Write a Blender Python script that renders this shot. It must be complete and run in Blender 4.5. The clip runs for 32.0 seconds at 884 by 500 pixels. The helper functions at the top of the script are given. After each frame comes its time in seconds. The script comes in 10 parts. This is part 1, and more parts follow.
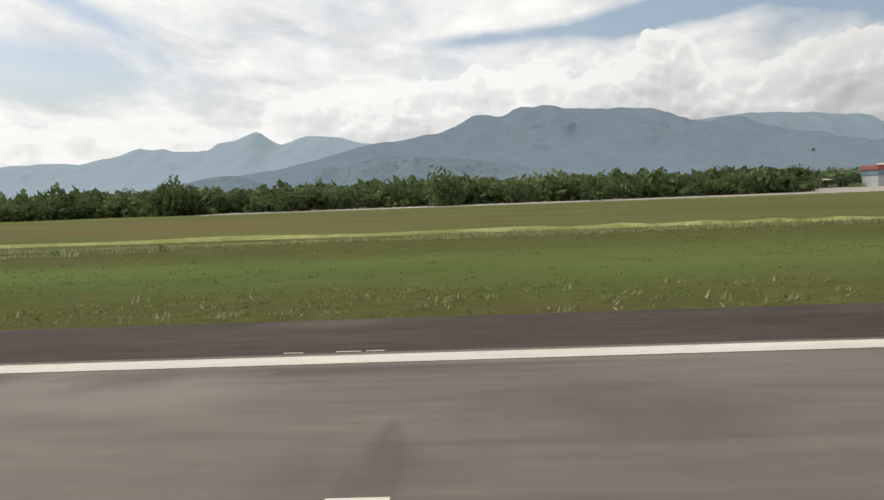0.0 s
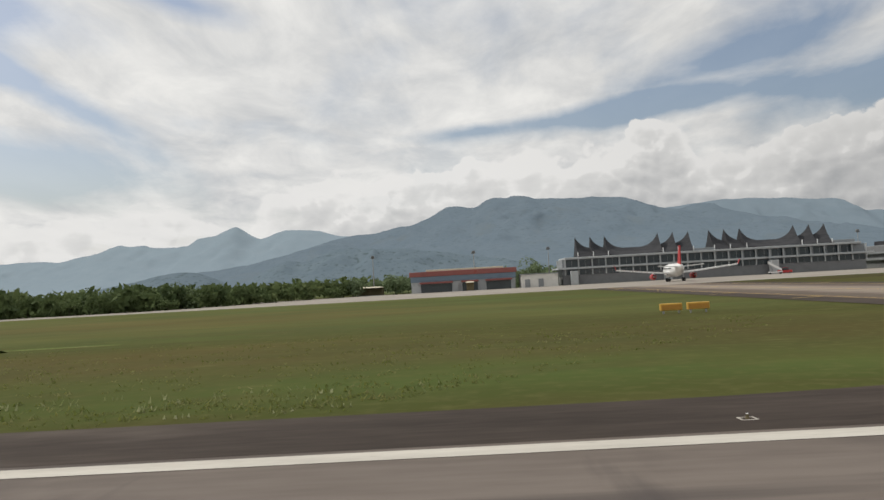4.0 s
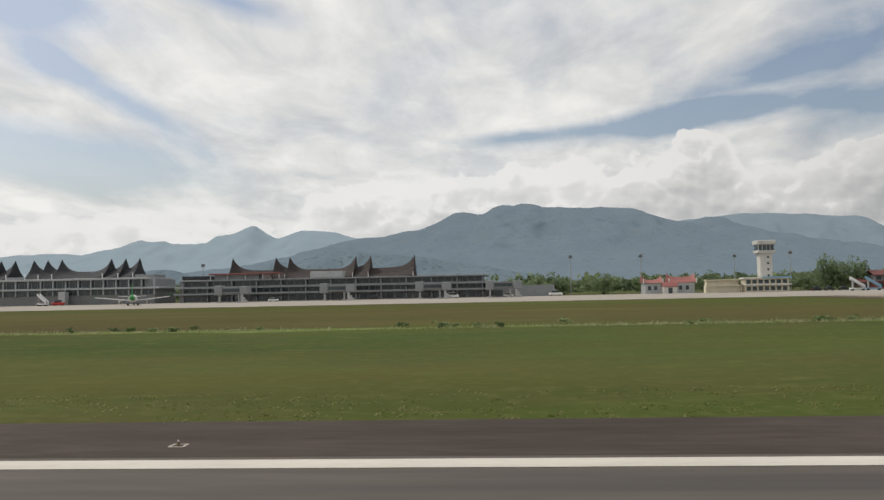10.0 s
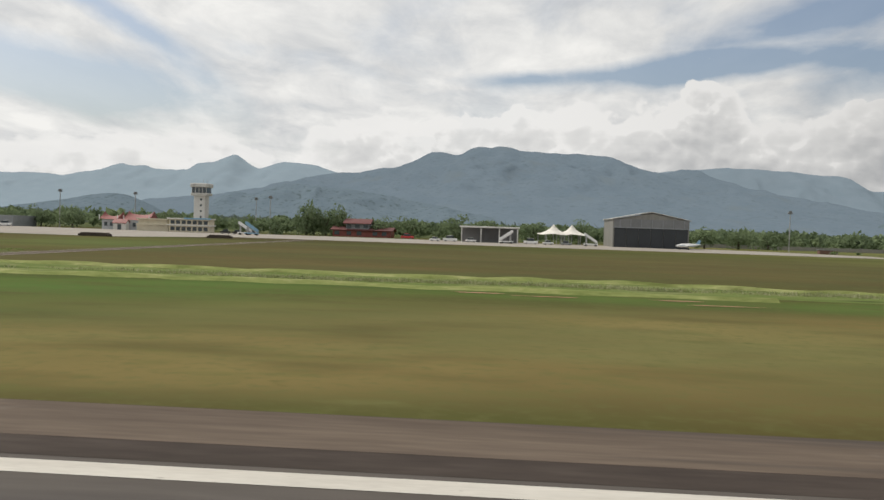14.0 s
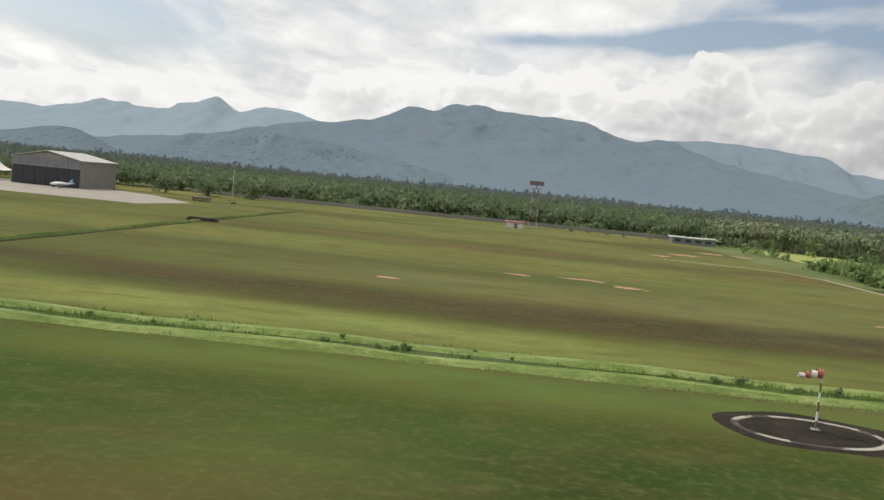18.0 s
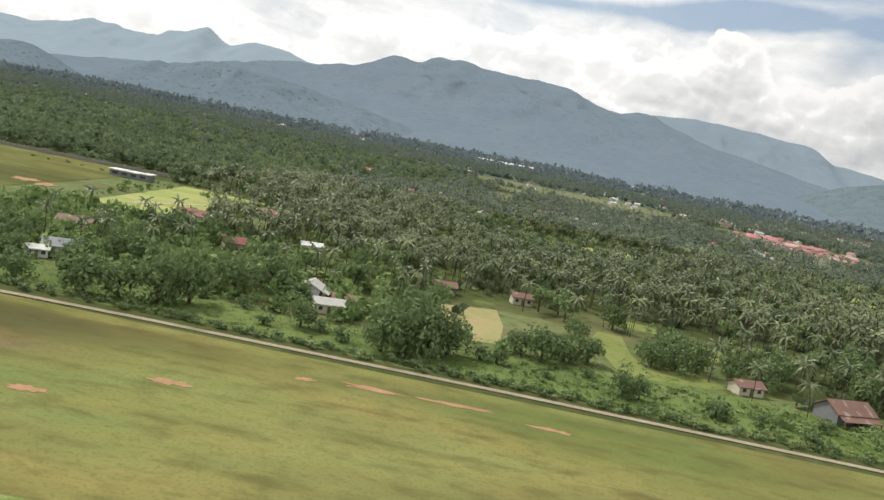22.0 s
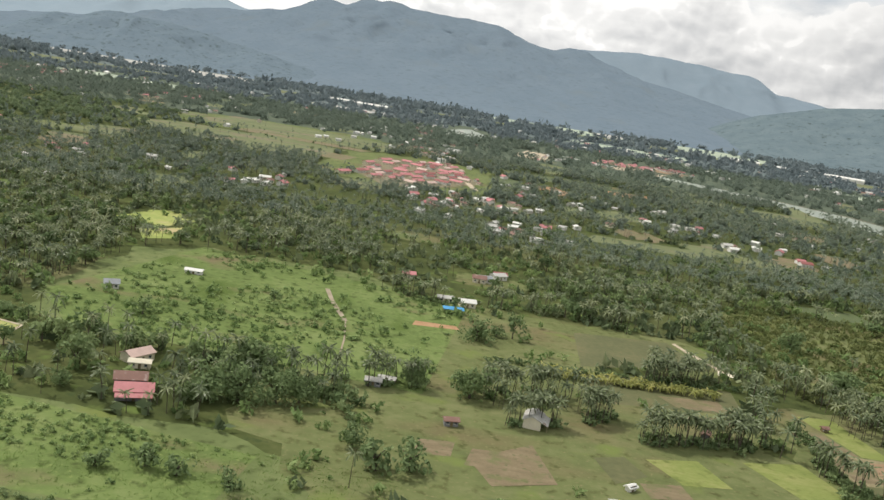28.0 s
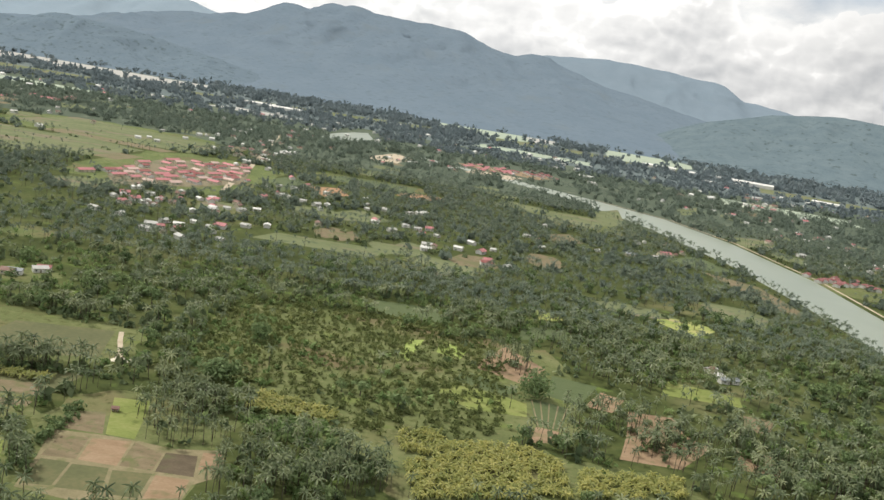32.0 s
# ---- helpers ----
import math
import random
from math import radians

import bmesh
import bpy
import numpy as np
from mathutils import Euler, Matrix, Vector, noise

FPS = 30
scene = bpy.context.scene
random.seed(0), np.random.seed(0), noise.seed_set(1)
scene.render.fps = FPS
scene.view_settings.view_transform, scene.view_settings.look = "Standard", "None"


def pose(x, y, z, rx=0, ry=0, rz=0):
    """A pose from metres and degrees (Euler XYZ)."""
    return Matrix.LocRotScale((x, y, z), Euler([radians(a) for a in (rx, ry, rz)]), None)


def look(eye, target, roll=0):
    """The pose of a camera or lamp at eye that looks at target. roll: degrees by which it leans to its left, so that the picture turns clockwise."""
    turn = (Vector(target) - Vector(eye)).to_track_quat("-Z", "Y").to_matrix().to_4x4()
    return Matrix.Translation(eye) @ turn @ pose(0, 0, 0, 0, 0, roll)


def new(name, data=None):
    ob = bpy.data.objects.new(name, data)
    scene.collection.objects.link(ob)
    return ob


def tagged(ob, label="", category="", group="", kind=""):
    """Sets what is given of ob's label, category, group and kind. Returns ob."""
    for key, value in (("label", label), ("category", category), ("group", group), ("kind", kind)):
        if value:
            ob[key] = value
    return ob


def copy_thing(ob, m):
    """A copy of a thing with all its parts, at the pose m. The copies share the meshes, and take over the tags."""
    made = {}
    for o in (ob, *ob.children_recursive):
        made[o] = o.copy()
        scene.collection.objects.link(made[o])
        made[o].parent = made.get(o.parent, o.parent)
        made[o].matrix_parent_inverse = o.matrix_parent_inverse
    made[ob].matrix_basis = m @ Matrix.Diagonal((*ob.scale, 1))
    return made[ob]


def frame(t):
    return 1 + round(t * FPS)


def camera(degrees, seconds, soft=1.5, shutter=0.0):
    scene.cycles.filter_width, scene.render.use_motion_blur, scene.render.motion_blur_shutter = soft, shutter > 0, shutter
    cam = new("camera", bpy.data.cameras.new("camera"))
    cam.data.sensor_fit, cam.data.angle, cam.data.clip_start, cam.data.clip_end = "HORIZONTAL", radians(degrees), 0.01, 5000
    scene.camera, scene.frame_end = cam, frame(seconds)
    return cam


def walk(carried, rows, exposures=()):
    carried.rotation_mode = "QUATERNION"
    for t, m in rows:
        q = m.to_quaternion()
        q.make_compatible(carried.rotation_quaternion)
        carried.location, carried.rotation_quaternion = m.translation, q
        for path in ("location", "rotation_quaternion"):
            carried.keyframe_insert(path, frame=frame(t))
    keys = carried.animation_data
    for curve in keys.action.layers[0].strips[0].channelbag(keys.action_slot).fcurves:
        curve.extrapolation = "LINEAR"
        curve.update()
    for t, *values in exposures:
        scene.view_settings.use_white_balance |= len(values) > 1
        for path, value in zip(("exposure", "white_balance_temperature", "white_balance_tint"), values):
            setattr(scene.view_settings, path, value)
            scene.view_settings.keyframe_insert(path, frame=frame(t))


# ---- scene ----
# Seconds, place (x along the runway, y away from it, z up), pitch, heading, lean.
PATH = [
    (0, -6.29, -0.00, 1.52, -3.66, 2.10, -2.11),
    (0.5, 4.76, -0.00, 1.52, -3.65, 3.01, -2.44),
    (1, 15.81, -0.00, 1.53, -2.82, 3.65, -3.17),
    (1.5, 26.86, -0.00, 1.53, -1.15, 3.36, -3.17),
    (2, 37.92, -0.00, 1.53, 0.58, 2.21, -2.79),
    (2.5, 48.98, -0.00, 1.54, 1.78, 1.05, -2.63),
    (4.5, 94.29, 0.02, 1.55, 2.49, 1.62, -3.28),
    (5, 106.04, 0.02, 1.55, 2.87, 1.54, -2.76),
    (5.5, 117.90, 0.01, 1.54, 2.99, 1.56, -1.53),
    (6, 129.87, -0.01, 1.53, 3.54, 2.00, -1.66),
    (6.5, 142.01, -0.01, 1.54, 4.17, 2.36, -2.05),
    (7, 154.29, -0.02, 1.55, 4.74, 3.50, -1.87),
    (7.5, 166.73, -0.02, 1.55, 4.98, 3.85, -2.56),
    (8, 179.31, -0.02, 1.55, 4.51, 3.92, -1.17),
    (8.5, 191.98, -0.02, 1.56, 3.60, 3.71, -0.83),
    (9, 204.76, -0.01, 1.56, 3.09, 3.44, -2.11),
    (9.5, 217.65, -0.00, 1.58, 3.12, 4.13, -1.07),
    (10, 230.75, -0.01, 1.60, 2.63, 4.24, -1.16),
    (10.5, 244.08, -0.03, 1.62, 2.11, 4.07, -1.58),
    (11, 257.57, -0.02, 1.69, 1.51, 4.32, -1.07),
    (11.5, 271.17, 0.02, 1.76, 0.43, 4.43, -0.63),
    (12, 284.84, 0.05, 1.81, -0.24, 4.64, -0.06),
    (12.5, 298.59, 0.11, 1.83, -0.96, 4.62, 1.09),
    (13, 312.43, 0.25, 2.04, -1.54, 4.52, 2.63),
    (13.5, 326.37, 0.41, 2.15, -1.48, 4.63, 3.02),
    (14, 340.36, 0.60, 2.24, -1.37, 4.15, 1.89),
    (14.5, 354.34, 0.81, 2.36, -1.19, 4.03, 2.26),
    (16.5, 410.08, 1.80, 4.09, -2.93, 3.84, 3.28),
    (17, 424.89, 1.81, 5.00, -3.25, 4.25, 3.76),
    (17.5, 439.93, 1.81, 6.02, -3.80, 4.21, 4.49),
    (18, 455.06, 1.82, 7.19, -4.20, 3.72, 5.52),
    (18.5, 470.20, 1.82, 8.52, -4.22, 3.68, 6.83),
    (19, 485.27, 1.80, 10.03, -4.59, 3.68, 7.63),
    (19.5, 500.33, 1.78, 11.73, -5.42, 3.58, 8.07),
    (20, 515.52, 1.77, 13.53, -6.30, 3.18, 8.14),
    (20.5, 530.69, 1.76, 15.34, -6.97, 3.03, 9.65),
    (21, 545.85, 1.71, 17.17, -7.15, 3.65, 10.46),
    (21.5, 560.95, 1.64, 19.07, -7.26, 3.58, 10.86),
    (22, 576.14, 1.55, 21.10, -7.11, 3.14, 10.94),
    (22.5, 591.47, 1.42, 23.15, -7.16, 2.68, 10.41),
    (23, 606.95, 1.26, 25.24, -7.31, 2.28, 10.53),
    (23.5, 622.46, 1.06, 27.40, -7.56, 2.09, 10.15),
    (24, 637.99, 0.83, 29.60, -8.09, 2.65, 8.59),
    (24.5, 653.50, 0.58, 31.75, -9.00, 3.01, 7.82),
    (25, 668.95, 0.34, 33.93, -10.01, 2.51, 8.50),
    (25.5, 684.44, 0.15, 36.10, -10.27, 1.82, 8.69),
    (26, 700.00, -0.01, 38.28, -10.09, 1.78, 8.62),
    (26.5, 715.59, -0.17, 40.43, -9.81, 1.85, 8.85),
    (28.5, 778.10, -1.14, 48.94, -10.85, 1.22, 9.04),
    (29, 793.20, -1.43, 50.92, -11.07, 1.11, 9.34),
    (29.5, 808.23, -1.72, 52.96, -11.06, 0.96, 9.55),
    (30, 823.21, -2.00, 55.09, -10.97, 0.92, 9.55),
    (30.5, 838.17, -2.28, 57.32, -10.92, 0.92, 9.53),
    (31, 853.12, -2.54, 59.59, -10.73, 0.89, 9.45),
    (31.5, 868.09, -2.79, 61.93, -10.44, 0.89, 9.36),
    (32, 883.08, -3.04, 64.30, -10.08, 0.85, 9.35),
]
cam = camera(54.0, 32.0, soft=1.5)
walk(cam, [(t, pose(x, y, z, 90 + p, 0, h) @ pose(0, 0, 0, 0, 0, r)) for t, x, y, z, p, h, r in PATH],
     exposures=[(0, 0.04), (2.5, -0.10), (5, -0.28), (7, -0.22), (9, -0.28), (10.8, -0.14), (12, -0.28), (13.1, 0.03), (14, -0.15), (16, -0.04), (18, 0.0), (20, -0.02), (21, 0.20), (22, 0.22), (23, 0.10), (24, 0.14), (25, 0.22), (26, 0.26), (29, 0.22), (31, 0.24), (32, 0.28)])

# ---- world and sun ----
SUN_FROM = Vector((-0.55, 0.30, 0.78)).normalized()
sun = new("sun", bpy.data.lights.new("sun", "SUN"))
sun.data.energy, sun.data.angle, sun.data.color = 2.7, radians(0.6), (1.0, 0.95, 0.86)
sun.matrix_world = look((0, 0, 300), Vector((0, 0, 300)) - SUN_FROM)

world = bpy.data.worlds.new("sky")
scene.world = world
world.use_nodes = True
WN, WL = world.node_tree.nodes, world.node_tree.links
WN.clear()


def wn(kind, **kw):
    n = WN.new(kind)
    for k, v in kw.items():
        n.inputs[k].default_value = v
    return n


def wmath(op, a, b=None, clamp=False):
    n = WN.new("ShaderNodeMath")
    n.operation, n.use_clamp = op, clamp
    for i, v in enumerate((a, b)):
        if v is None:
            continue
        if isinstance(v, (int, float)):
            n.inputs[i].default_value = v
        else:
            WL.new(v, n.inputs[i])
    return n.outputs[0]


def wramp(value, stops):
    n = WN.new("ShaderNodeValToRGB")
    WL.new(value, n.inputs[0])
    while len(n.color_ramp.elements) < len(stops):
        n.color_ramp.elements.new(0.5)
    for e, (p, c) in zip(n.color_ramp.elements, stops):
        e.position, e.color = p, (*c, 1)
    return n.outputs[0]


def wmix(f, a, b):
    n = WN.new("ShaderNodeMix")
    n.data_type = "RGBA"
    WL.new(f, n.inputs[0])
    for s, v in ((6, a), (7, b)):
        if isinstance(v, tuple):
            n.inputs[s].default_value = (*v, 1)
        else:
            WL.new(v, n.inputs[s])
    return n.outputs[2]


sky = WN.new("ShaderNodeTexSky")
sky.sky_type, sky.sun_disc = "NISHITA", False
sky.sun_elevation = math.asin(SUN_FROM.z)
sky.sun_rotation = math.atan2(SUN_FROM.x, SUN_FROM.y)
sky.air_density, sky.dust_density = 1.0, 2.5
coord = WN.new("ShaderNodeTexCoord")
xyz = WN.new("ShaderNodeSeparateXYZ")
WL.new(coord.outputs["Generated"], xyz.inputs[0])
dx, dy, dz = xyz.outputs
up = wmath("MAXIMUM", dz, 0.0)
# Cloud sheet: the view ray cut with a high, slightly domed layer, combed by a wind that blows along y.
lift = wmath("ADD", up, 0.16)
sheet = WN.new("ShaderNodeCombineXYZ")
WL.new(wmath("DIVIDE", dx, lift), sheet.inputs[0])
WL.new(wmath("DIVIDE", dy, lift), sheet.inputs[1])


def cloud_noise(vector, scale, stretch=(1, 1, 1), turned=0.0, shift=(0, 0, 0), detail=8.0, rough=0.55, warp=0.5):
    mp = WN.new("ShaderNodeMapping")
    mp.inputs["Rotation"].default_value, mp.inputs["Scale"].default_value = (0, 0, radians(turned)), stretch
    mp.inputs["Location"].default_value = shift
    WL.new(vector, mp.inputs[0])
    n = wn("ShaderNodeTexNoise", Scale=scale, Detail=detail, Roughness=rough, Distortion=warp)
    WL.new(mp.outputs[0], n.inputs["Vector"])
    return n.outputs[0]


wisps = cloud_noise(sheet.outputs[0], 1.5, (1.0, 0.42, 1), -14, (0.4, 0.3, 0), 9.0, 0.55, 0.7)
fleece = cloud_noise(sheet.outputs[0], 4.2, (1.0, 0.6, 1), 20, (2.1, 0.7, 0), 8.0, 0.6, 0.4)
ragged = cloud_noise(sheet.outputs[0], 2.6, (1, 0.7, 1), 0, (5, 1, 0), 6.0, 0.6, 0.3)


def opening(x, z, rx, rz, tilt, depth):
    """A soft-edged opening in the cloud sheet towards one quarter of the sky."""
    c, sn = math.cos(radians(tilt)), math.sin(radians(tilt))
    ux, uz = wmath("SUBTRACT", dx, x), wmath("SUBTRACT", up, z)
    p = wmath("DIVIDE", wmath("ADD", wmath("MULTIPLY", ux, c), wmath("MULTIPLY", uz, sn)), rx)
    q = wmath("DIVIDE", wmath("SUBTRACT", wmath("MULTIPLY", uz, c), wmath("MULTIPLY", ux, sn)), rz)
    r = wmath("SQRT", wmath("ADD", wmath("MULTIPLY", p, p), wmath("MULTIPLY", q, q)))
    return wmath("MULTIPLY", wmath("SUBTRACT", 1.0, r, True), depth)


holes = opening(-0.46, 0.145, 0.20, 0.05, -8, 0.75)
for hole in ((-0.40, 0.205, 0.13, 0.022, -32, 0.40), (-0.47, 0.300, 0.14, 0.05, -10, 0.55), (-0.29, 0.315, 0.13, 0.022, -14, 0.42), (-0.47, 0.24, 0.05, 0.03, 0, 0.3),
             (0.30, 0.225, 0.20, 0.042, 14, 0.55), (0.18, 0.180, 0.24, 0.022, 4, 0.50), (0.43, 0.19, 0.14, 0.05, 10, 0.5), (0.02, 0.172, 0.10, 0.012, 3, 0.30), (0.42, 0.33, 0.20, 0.05, 25, 0.4)):
    holes = wmath("ADD", holes, opening(*hole))
thick = wmath("SUBTRACT", wmath("ADD", wmath("MULTIPLY", wisps, 0.95), wmath("MULTIPLY", ragged, 0.75)), wmath("ADD", wmath("MULTIPLY", holes, 1.35), 0.04))
cover = wramp(thick, [(0.34, (0.10, 0.10, 0.10)), (0.56, (0.62, 0.62, 0.62)), (0.80, (1, 1, 1))])
shade = wramp(wmath("ADD", wmath("MULTIPLY", fleece, 0.6), wmath("MULTIPLY", wisps, 0.45)), [(0.38, (0.60, 0.615, 0.63)), (0.52, (0.77, 0.77, 0.76)), (0.66, (0.93, 0.92, 0.89))])
# Heaped clouds standing over the hills.
flat = WN.new("ShaderNodeCombineXYZ")
WL.new(dx, flat.inputs[0]), WL.new(dy, flat.inputs[1]), WL.new(wmath("MULTIPLY", dz, 1.25), flat.inputs[2])


def billow(scale, shift=(0, 0), detail=3.0):
    """Rounded heaps at several sizes: about 0.5 in the middle of a puff, falling to its rim."""
    v = WN.new("ShaderNodeTexVoronoi")
    v.inputs["Scale"].default_value, v.inputs["Detail"].default_value, v.inputs["Roughness"].default_value = scale, detail, 0.6
    wob = wn("ShaderNodeTexNoise", Scale=scale * 1.6, Detail=4.0)
    warp = WN.new("ShaderNodeVectorMath")
    warp.operation = "MULTIPLY_ADD"
    WL.new(wob.outputs["Color"], warp.inputs[0])
    warp.inputs[1].default_value = (0.035, 0.035, 0.035)
    off = WN.new("ShaderNodeVectorMath")
    WL.new(flat.outputs[0], off.inputs[0])
    off.inputs[1].default_value = (shift[0], 0, shift[1])
    WL.new(off.outputs[0], wob.inputs["Vector"]), WL.new(off.outputs[0], warp.inputs[2]), WL.new(warp.outputs[0], v.inputs["Vector"])
    return wmath("SUBTRACT", 0.55, v.outputs["Distance"])


heap = billow(17.0, (0, 0), 2.0)
lit = billow(17.0, (-0.005, 0.011), 2.0)
# Height of the cloud tops round the horizon, from the west end of the runway to the east.
TOPS = [(-0.60, 0.100), (-0.515, 0.104), (-0.50, 0.112), (-0.478, 0.100), (-0.455, 0.107), (-0.43, 0.100), (-0.405, 0.114), (-0.376, 0.104), (-0.345, 0.122), (-0.315, 0.117), (-0.285, 0.094),
        (-0.245, 0.098), (-0.205, 0.132), (-0.15, 0.154), (-0.07, 0.156), (-0.03, 0.150), (0.02, 0.163), (0.058, 0.156), (0.088, 0.163), (0.12, 0.156), (0.16, 0.164), (0.185, 0.182), (0.213, 0.205), (0.245, 0.180), (0.262, 0.152), (0.31, 0.154), (0.36, 0.170), (0.50, 0.190)]
tops = wramp(wmath("ADD", wmath("DIVIDE", dx, 1.2), 0.5), [(x / 1.2 + 0.5, (z * 4, z * 4, z * 4)) for x, z in TOPS])
crown = wmath("SUBTRACT", wmath("MULTIPLY", tops, 0.25), up)
heaped = wmath("ADD", wmath("DIVIDE", wmath("ADD", crown, -0.004), 0.030), wmath("MULTIPLY", heap, 1.0))
solid = wramp(wmath("ADD", wmath("DIVIDE", dx, 1.2), 0.5), [(0.0, (0.85, 0.85, 0.85)), (0.30, (0.80, 0.80, 0.80)), (0.42, (0.92, 0.92, 0.92)), (0.56, (1, 1, 1))])
heap_cover = wmath("MULTIPLY", wramp(heaped, [(0.02, (0, 0, 0)), (0.20, (1, 1, 1))]), solid)
# White rims, greyer folds and flat grey bases.
depth = wmath("MINIMUM", wmath("MAXIMUM", heaped, 0.0), 3.2)
side = wmath("MULTIPLY", wmath("SUBTRACT", heap, lit), 0.7)
body = wmath("MULTIPLY", depth, 0.55, True)
bases = cloud_noise(flat.outputs[0], 9.0, (0.40, 1, 2.8), 0, (0, 0, 0), 6.0, 0.5, 0.3)
soft_n = cloud_noise(flat.outputs[0], 22.0, (0.8, 1, 1.3), 0, (3, 0, 1), 6.0, 0.55, 0.5)
folds = wmath("ADD", wmath("MULTIPLY", wmath("SUBTRACT", bases, 0.5), 0.95), wmath("MULTIPLY", wmath("SUBTRACT", soft_n, 0.5), 0.4))
tone = wmath("ADD", wmath("SUBTRACT", 1.14, wmath("MULTIPLY", depth, 0.19)), wmath("MULTIPLY", body, wmath("ADD", side, folds)))
tone = wmath("SUBTRACT", tone, wmath("MULTIPLY", wmath("MAXIMUM", wmath("SUBTRACT", dx, 0.08), 0.0), 0.4))
heap_shade = wramp(tone, [(0.10, (0.45, 0.46, 0.47)), (0.60, (0.63, 0.63, 0.625)), (0.90, (0.76, 0.755, 0.74)), (1.0, (0.87, 0.86, 0.84))])
b_sky = wn("ShaderNodeBackground", Strength=0.11)
WL.new(sky.outputs[0], b_sky.inputs[0])
b_cloud = wn("ShaderNodeBackground", Strength=1.0)
WL.new(wmix(heap_cover, shade, heap_shade), b_cloud.inputs[0])
# The bank thickens and greys towards the far end of the runway.
WL.new(wmath("SUBTRACT", 1.08, wmath("MULTIPLY", wmath("MAXIMUM", dx, 0.0), 0.40)), b_cloud.inputs[1])
any_cloud = wmath("MAXIMUM", cover, heap_cover)
mixed = WN.new("ShaderNodeMixShader")
WL.new(any_cloud, mixed.inputs[0]), WL.new(b_sky.outputs[0], mixed.inputs[1]), WL.new(b_cloud.outputs[0], mixed.inputs[2])
w_out = WN.new("ShaderNodeOutputWorld")
WL.new(mixed.outputs[0], w_out.inputs[0])


# ---- materials ----
def mat(name, colors, scale=(1, 1, 1), rough=0.85, metal=0.0, bump=0.0, detail=6.0, spots=None, glow=None, tint=False, spec=0.3, thin=0.0, zone=None, bands=False, canopy=0.0):
    """A surface mottled between two or three colours at two scales; spots: (scale, threshold, colour) for stains."""
    m = bpy.data.materials.new(name)
    m.use_nodes = True
    nt = m.node_tree
    nodes, links = nt.nodes, nt.links
    bsdf = nodes["Principled BSDF"]
    bsdf.inputs["Roughness"].default_value = rough
    bsdf.inputs["Metallic"].default_value = metal
    bsdf.inputs["Specular IOR Level"].default_value = spec
    tc = nodes.new("ShaderNodeTexCoord")
    mp = nodes.new("ShaderNodeMapping")
    mp.inputs["Scale"].default_value = scale
    links.new(tc.outputs["Object"], mp.inputs[0])
    big = nodes.new("ShaderNodeTexNoise")
    big.inputs["Scale"].default_value, big.inputs["Detail"].default_value, big.inputs["Roughness"].default_value = 1.0, detail, 0.6
    links.new(mp.outputs[0], big.inputs["Vector"])
    fine = nodes.new("ShaderNodeTexNoise")
    fine.inputs["Scale"].default_value, fine.inputs["Detail"].default_value = 9.0, 4.0
    links.new(mp.outputs[0], fine.inputs["Vector"])
    add = nodes.new("ShaderNodeMix")
    add.inputs[0].default_value = 0.35
    links.new(big.outputs[0], add.inputs[2]), links.new(fine.outputs[0], add.inputs[3])
    value = add.outputs[0]
    if tint:
        at = nodes.new("ShaderNodeAttribute")
        at.attribute_name = "tint"
        tm = nodes.new("ShaderNodeMix")
        tm.inputs[0].default_value = 0.7
        links.new(value, tm.inputs[2]), links.new(at.outputs["Fac"], tm.inputs[3])
        value = tm.outputs[0]
    ramp = nodes.new("ShaderNodeValToRGB")
    while len(ramp.color_ramp.elements) < len(colors):
        ramp.color_ramp.elements.new(0.5)
    lo, hi = (0.1, 0.9) if tint else (0.34, 0.66)
    for i, (e, c) in enumerate(zip(ramp.color_ramp.elements, colors)):
        e.position, e.color = lo + (hi - lo) * i / max(1, len(colors) - 1), (*c, 1)
    links.new(value, ramp.inputs[0])
    color = ramp.outputs[0]
    if zone:
        sep = nodes.new("ShaderNodeSeparateXYZ")
        links.new(tc.outputs["Object"], sep.inputs[0])
        mr = nodes.new("ShaderNodeMapRange")
        mr.inputs[1].default_value, mr.inputs[2].default_value = zone[0], zone[1]
        along = nodes.new("ShaderNodeMath")
        along.operation = "MULTIPLY_ADD"
        along.inputs[1].default_value = 1.0
        links.new(sep.outputs[1], along.inputs[0]), links.new(sep.outputs[0], along.inputs[2])
        links.new(along.outputs[0], mr.inputs[0])
        r2 = nodes.new("ShaderNodeValToRGB")
        for e, c in zip(r2.color_ramp.elements, zone[2]):
            e.color = (*c, 1)
        r2.color_ramp.elements[0].position, r2.color_ramp.elements[1].position = 0.36, 0.64
        links.new(value, r2.inputs[0])
        zm = nodes.new("ShaderNodeMix")
        zm.data_type = "RGBA"
        links.new(mr.outputs[0], zm.inputs[0]), links.new(color, zm.inputs[6]), links.new(r2.outputs[0], zm.inputs[7])
        color = zm.outputs[2]
    def stain(color, sc, lim, col, soft=0.07, share=1.0):
        sn = nodes.new("ShaderNodeTexNoise")
        sn.inputs["Scale"].default_value, sn.inputs["Detail"].default_value = 1.0, 5.0
        sm = nodes.new("ShaderNodeMapping")
        sm.inputs["Scale"].default_value = sc
        links.new(tc.outputs["Object"], sm.inputs[0]), links.new(sm.outputs[0], sn.inputs["Vector"])
        sr = nodes.new("ShaderNodeValToRGB")
        sr.color_ramp.elements[0].position, sr.color_ramp.elements[1].position = lim, lim + soft
        sr.color_ramp.elements[1].color = (share, share, share, 1)
        links.new(sn.outputs[0], sr.inputs[0])
        mx = nodes.new("ShaderNodeMix")
        mx.data_type = "RGBA"
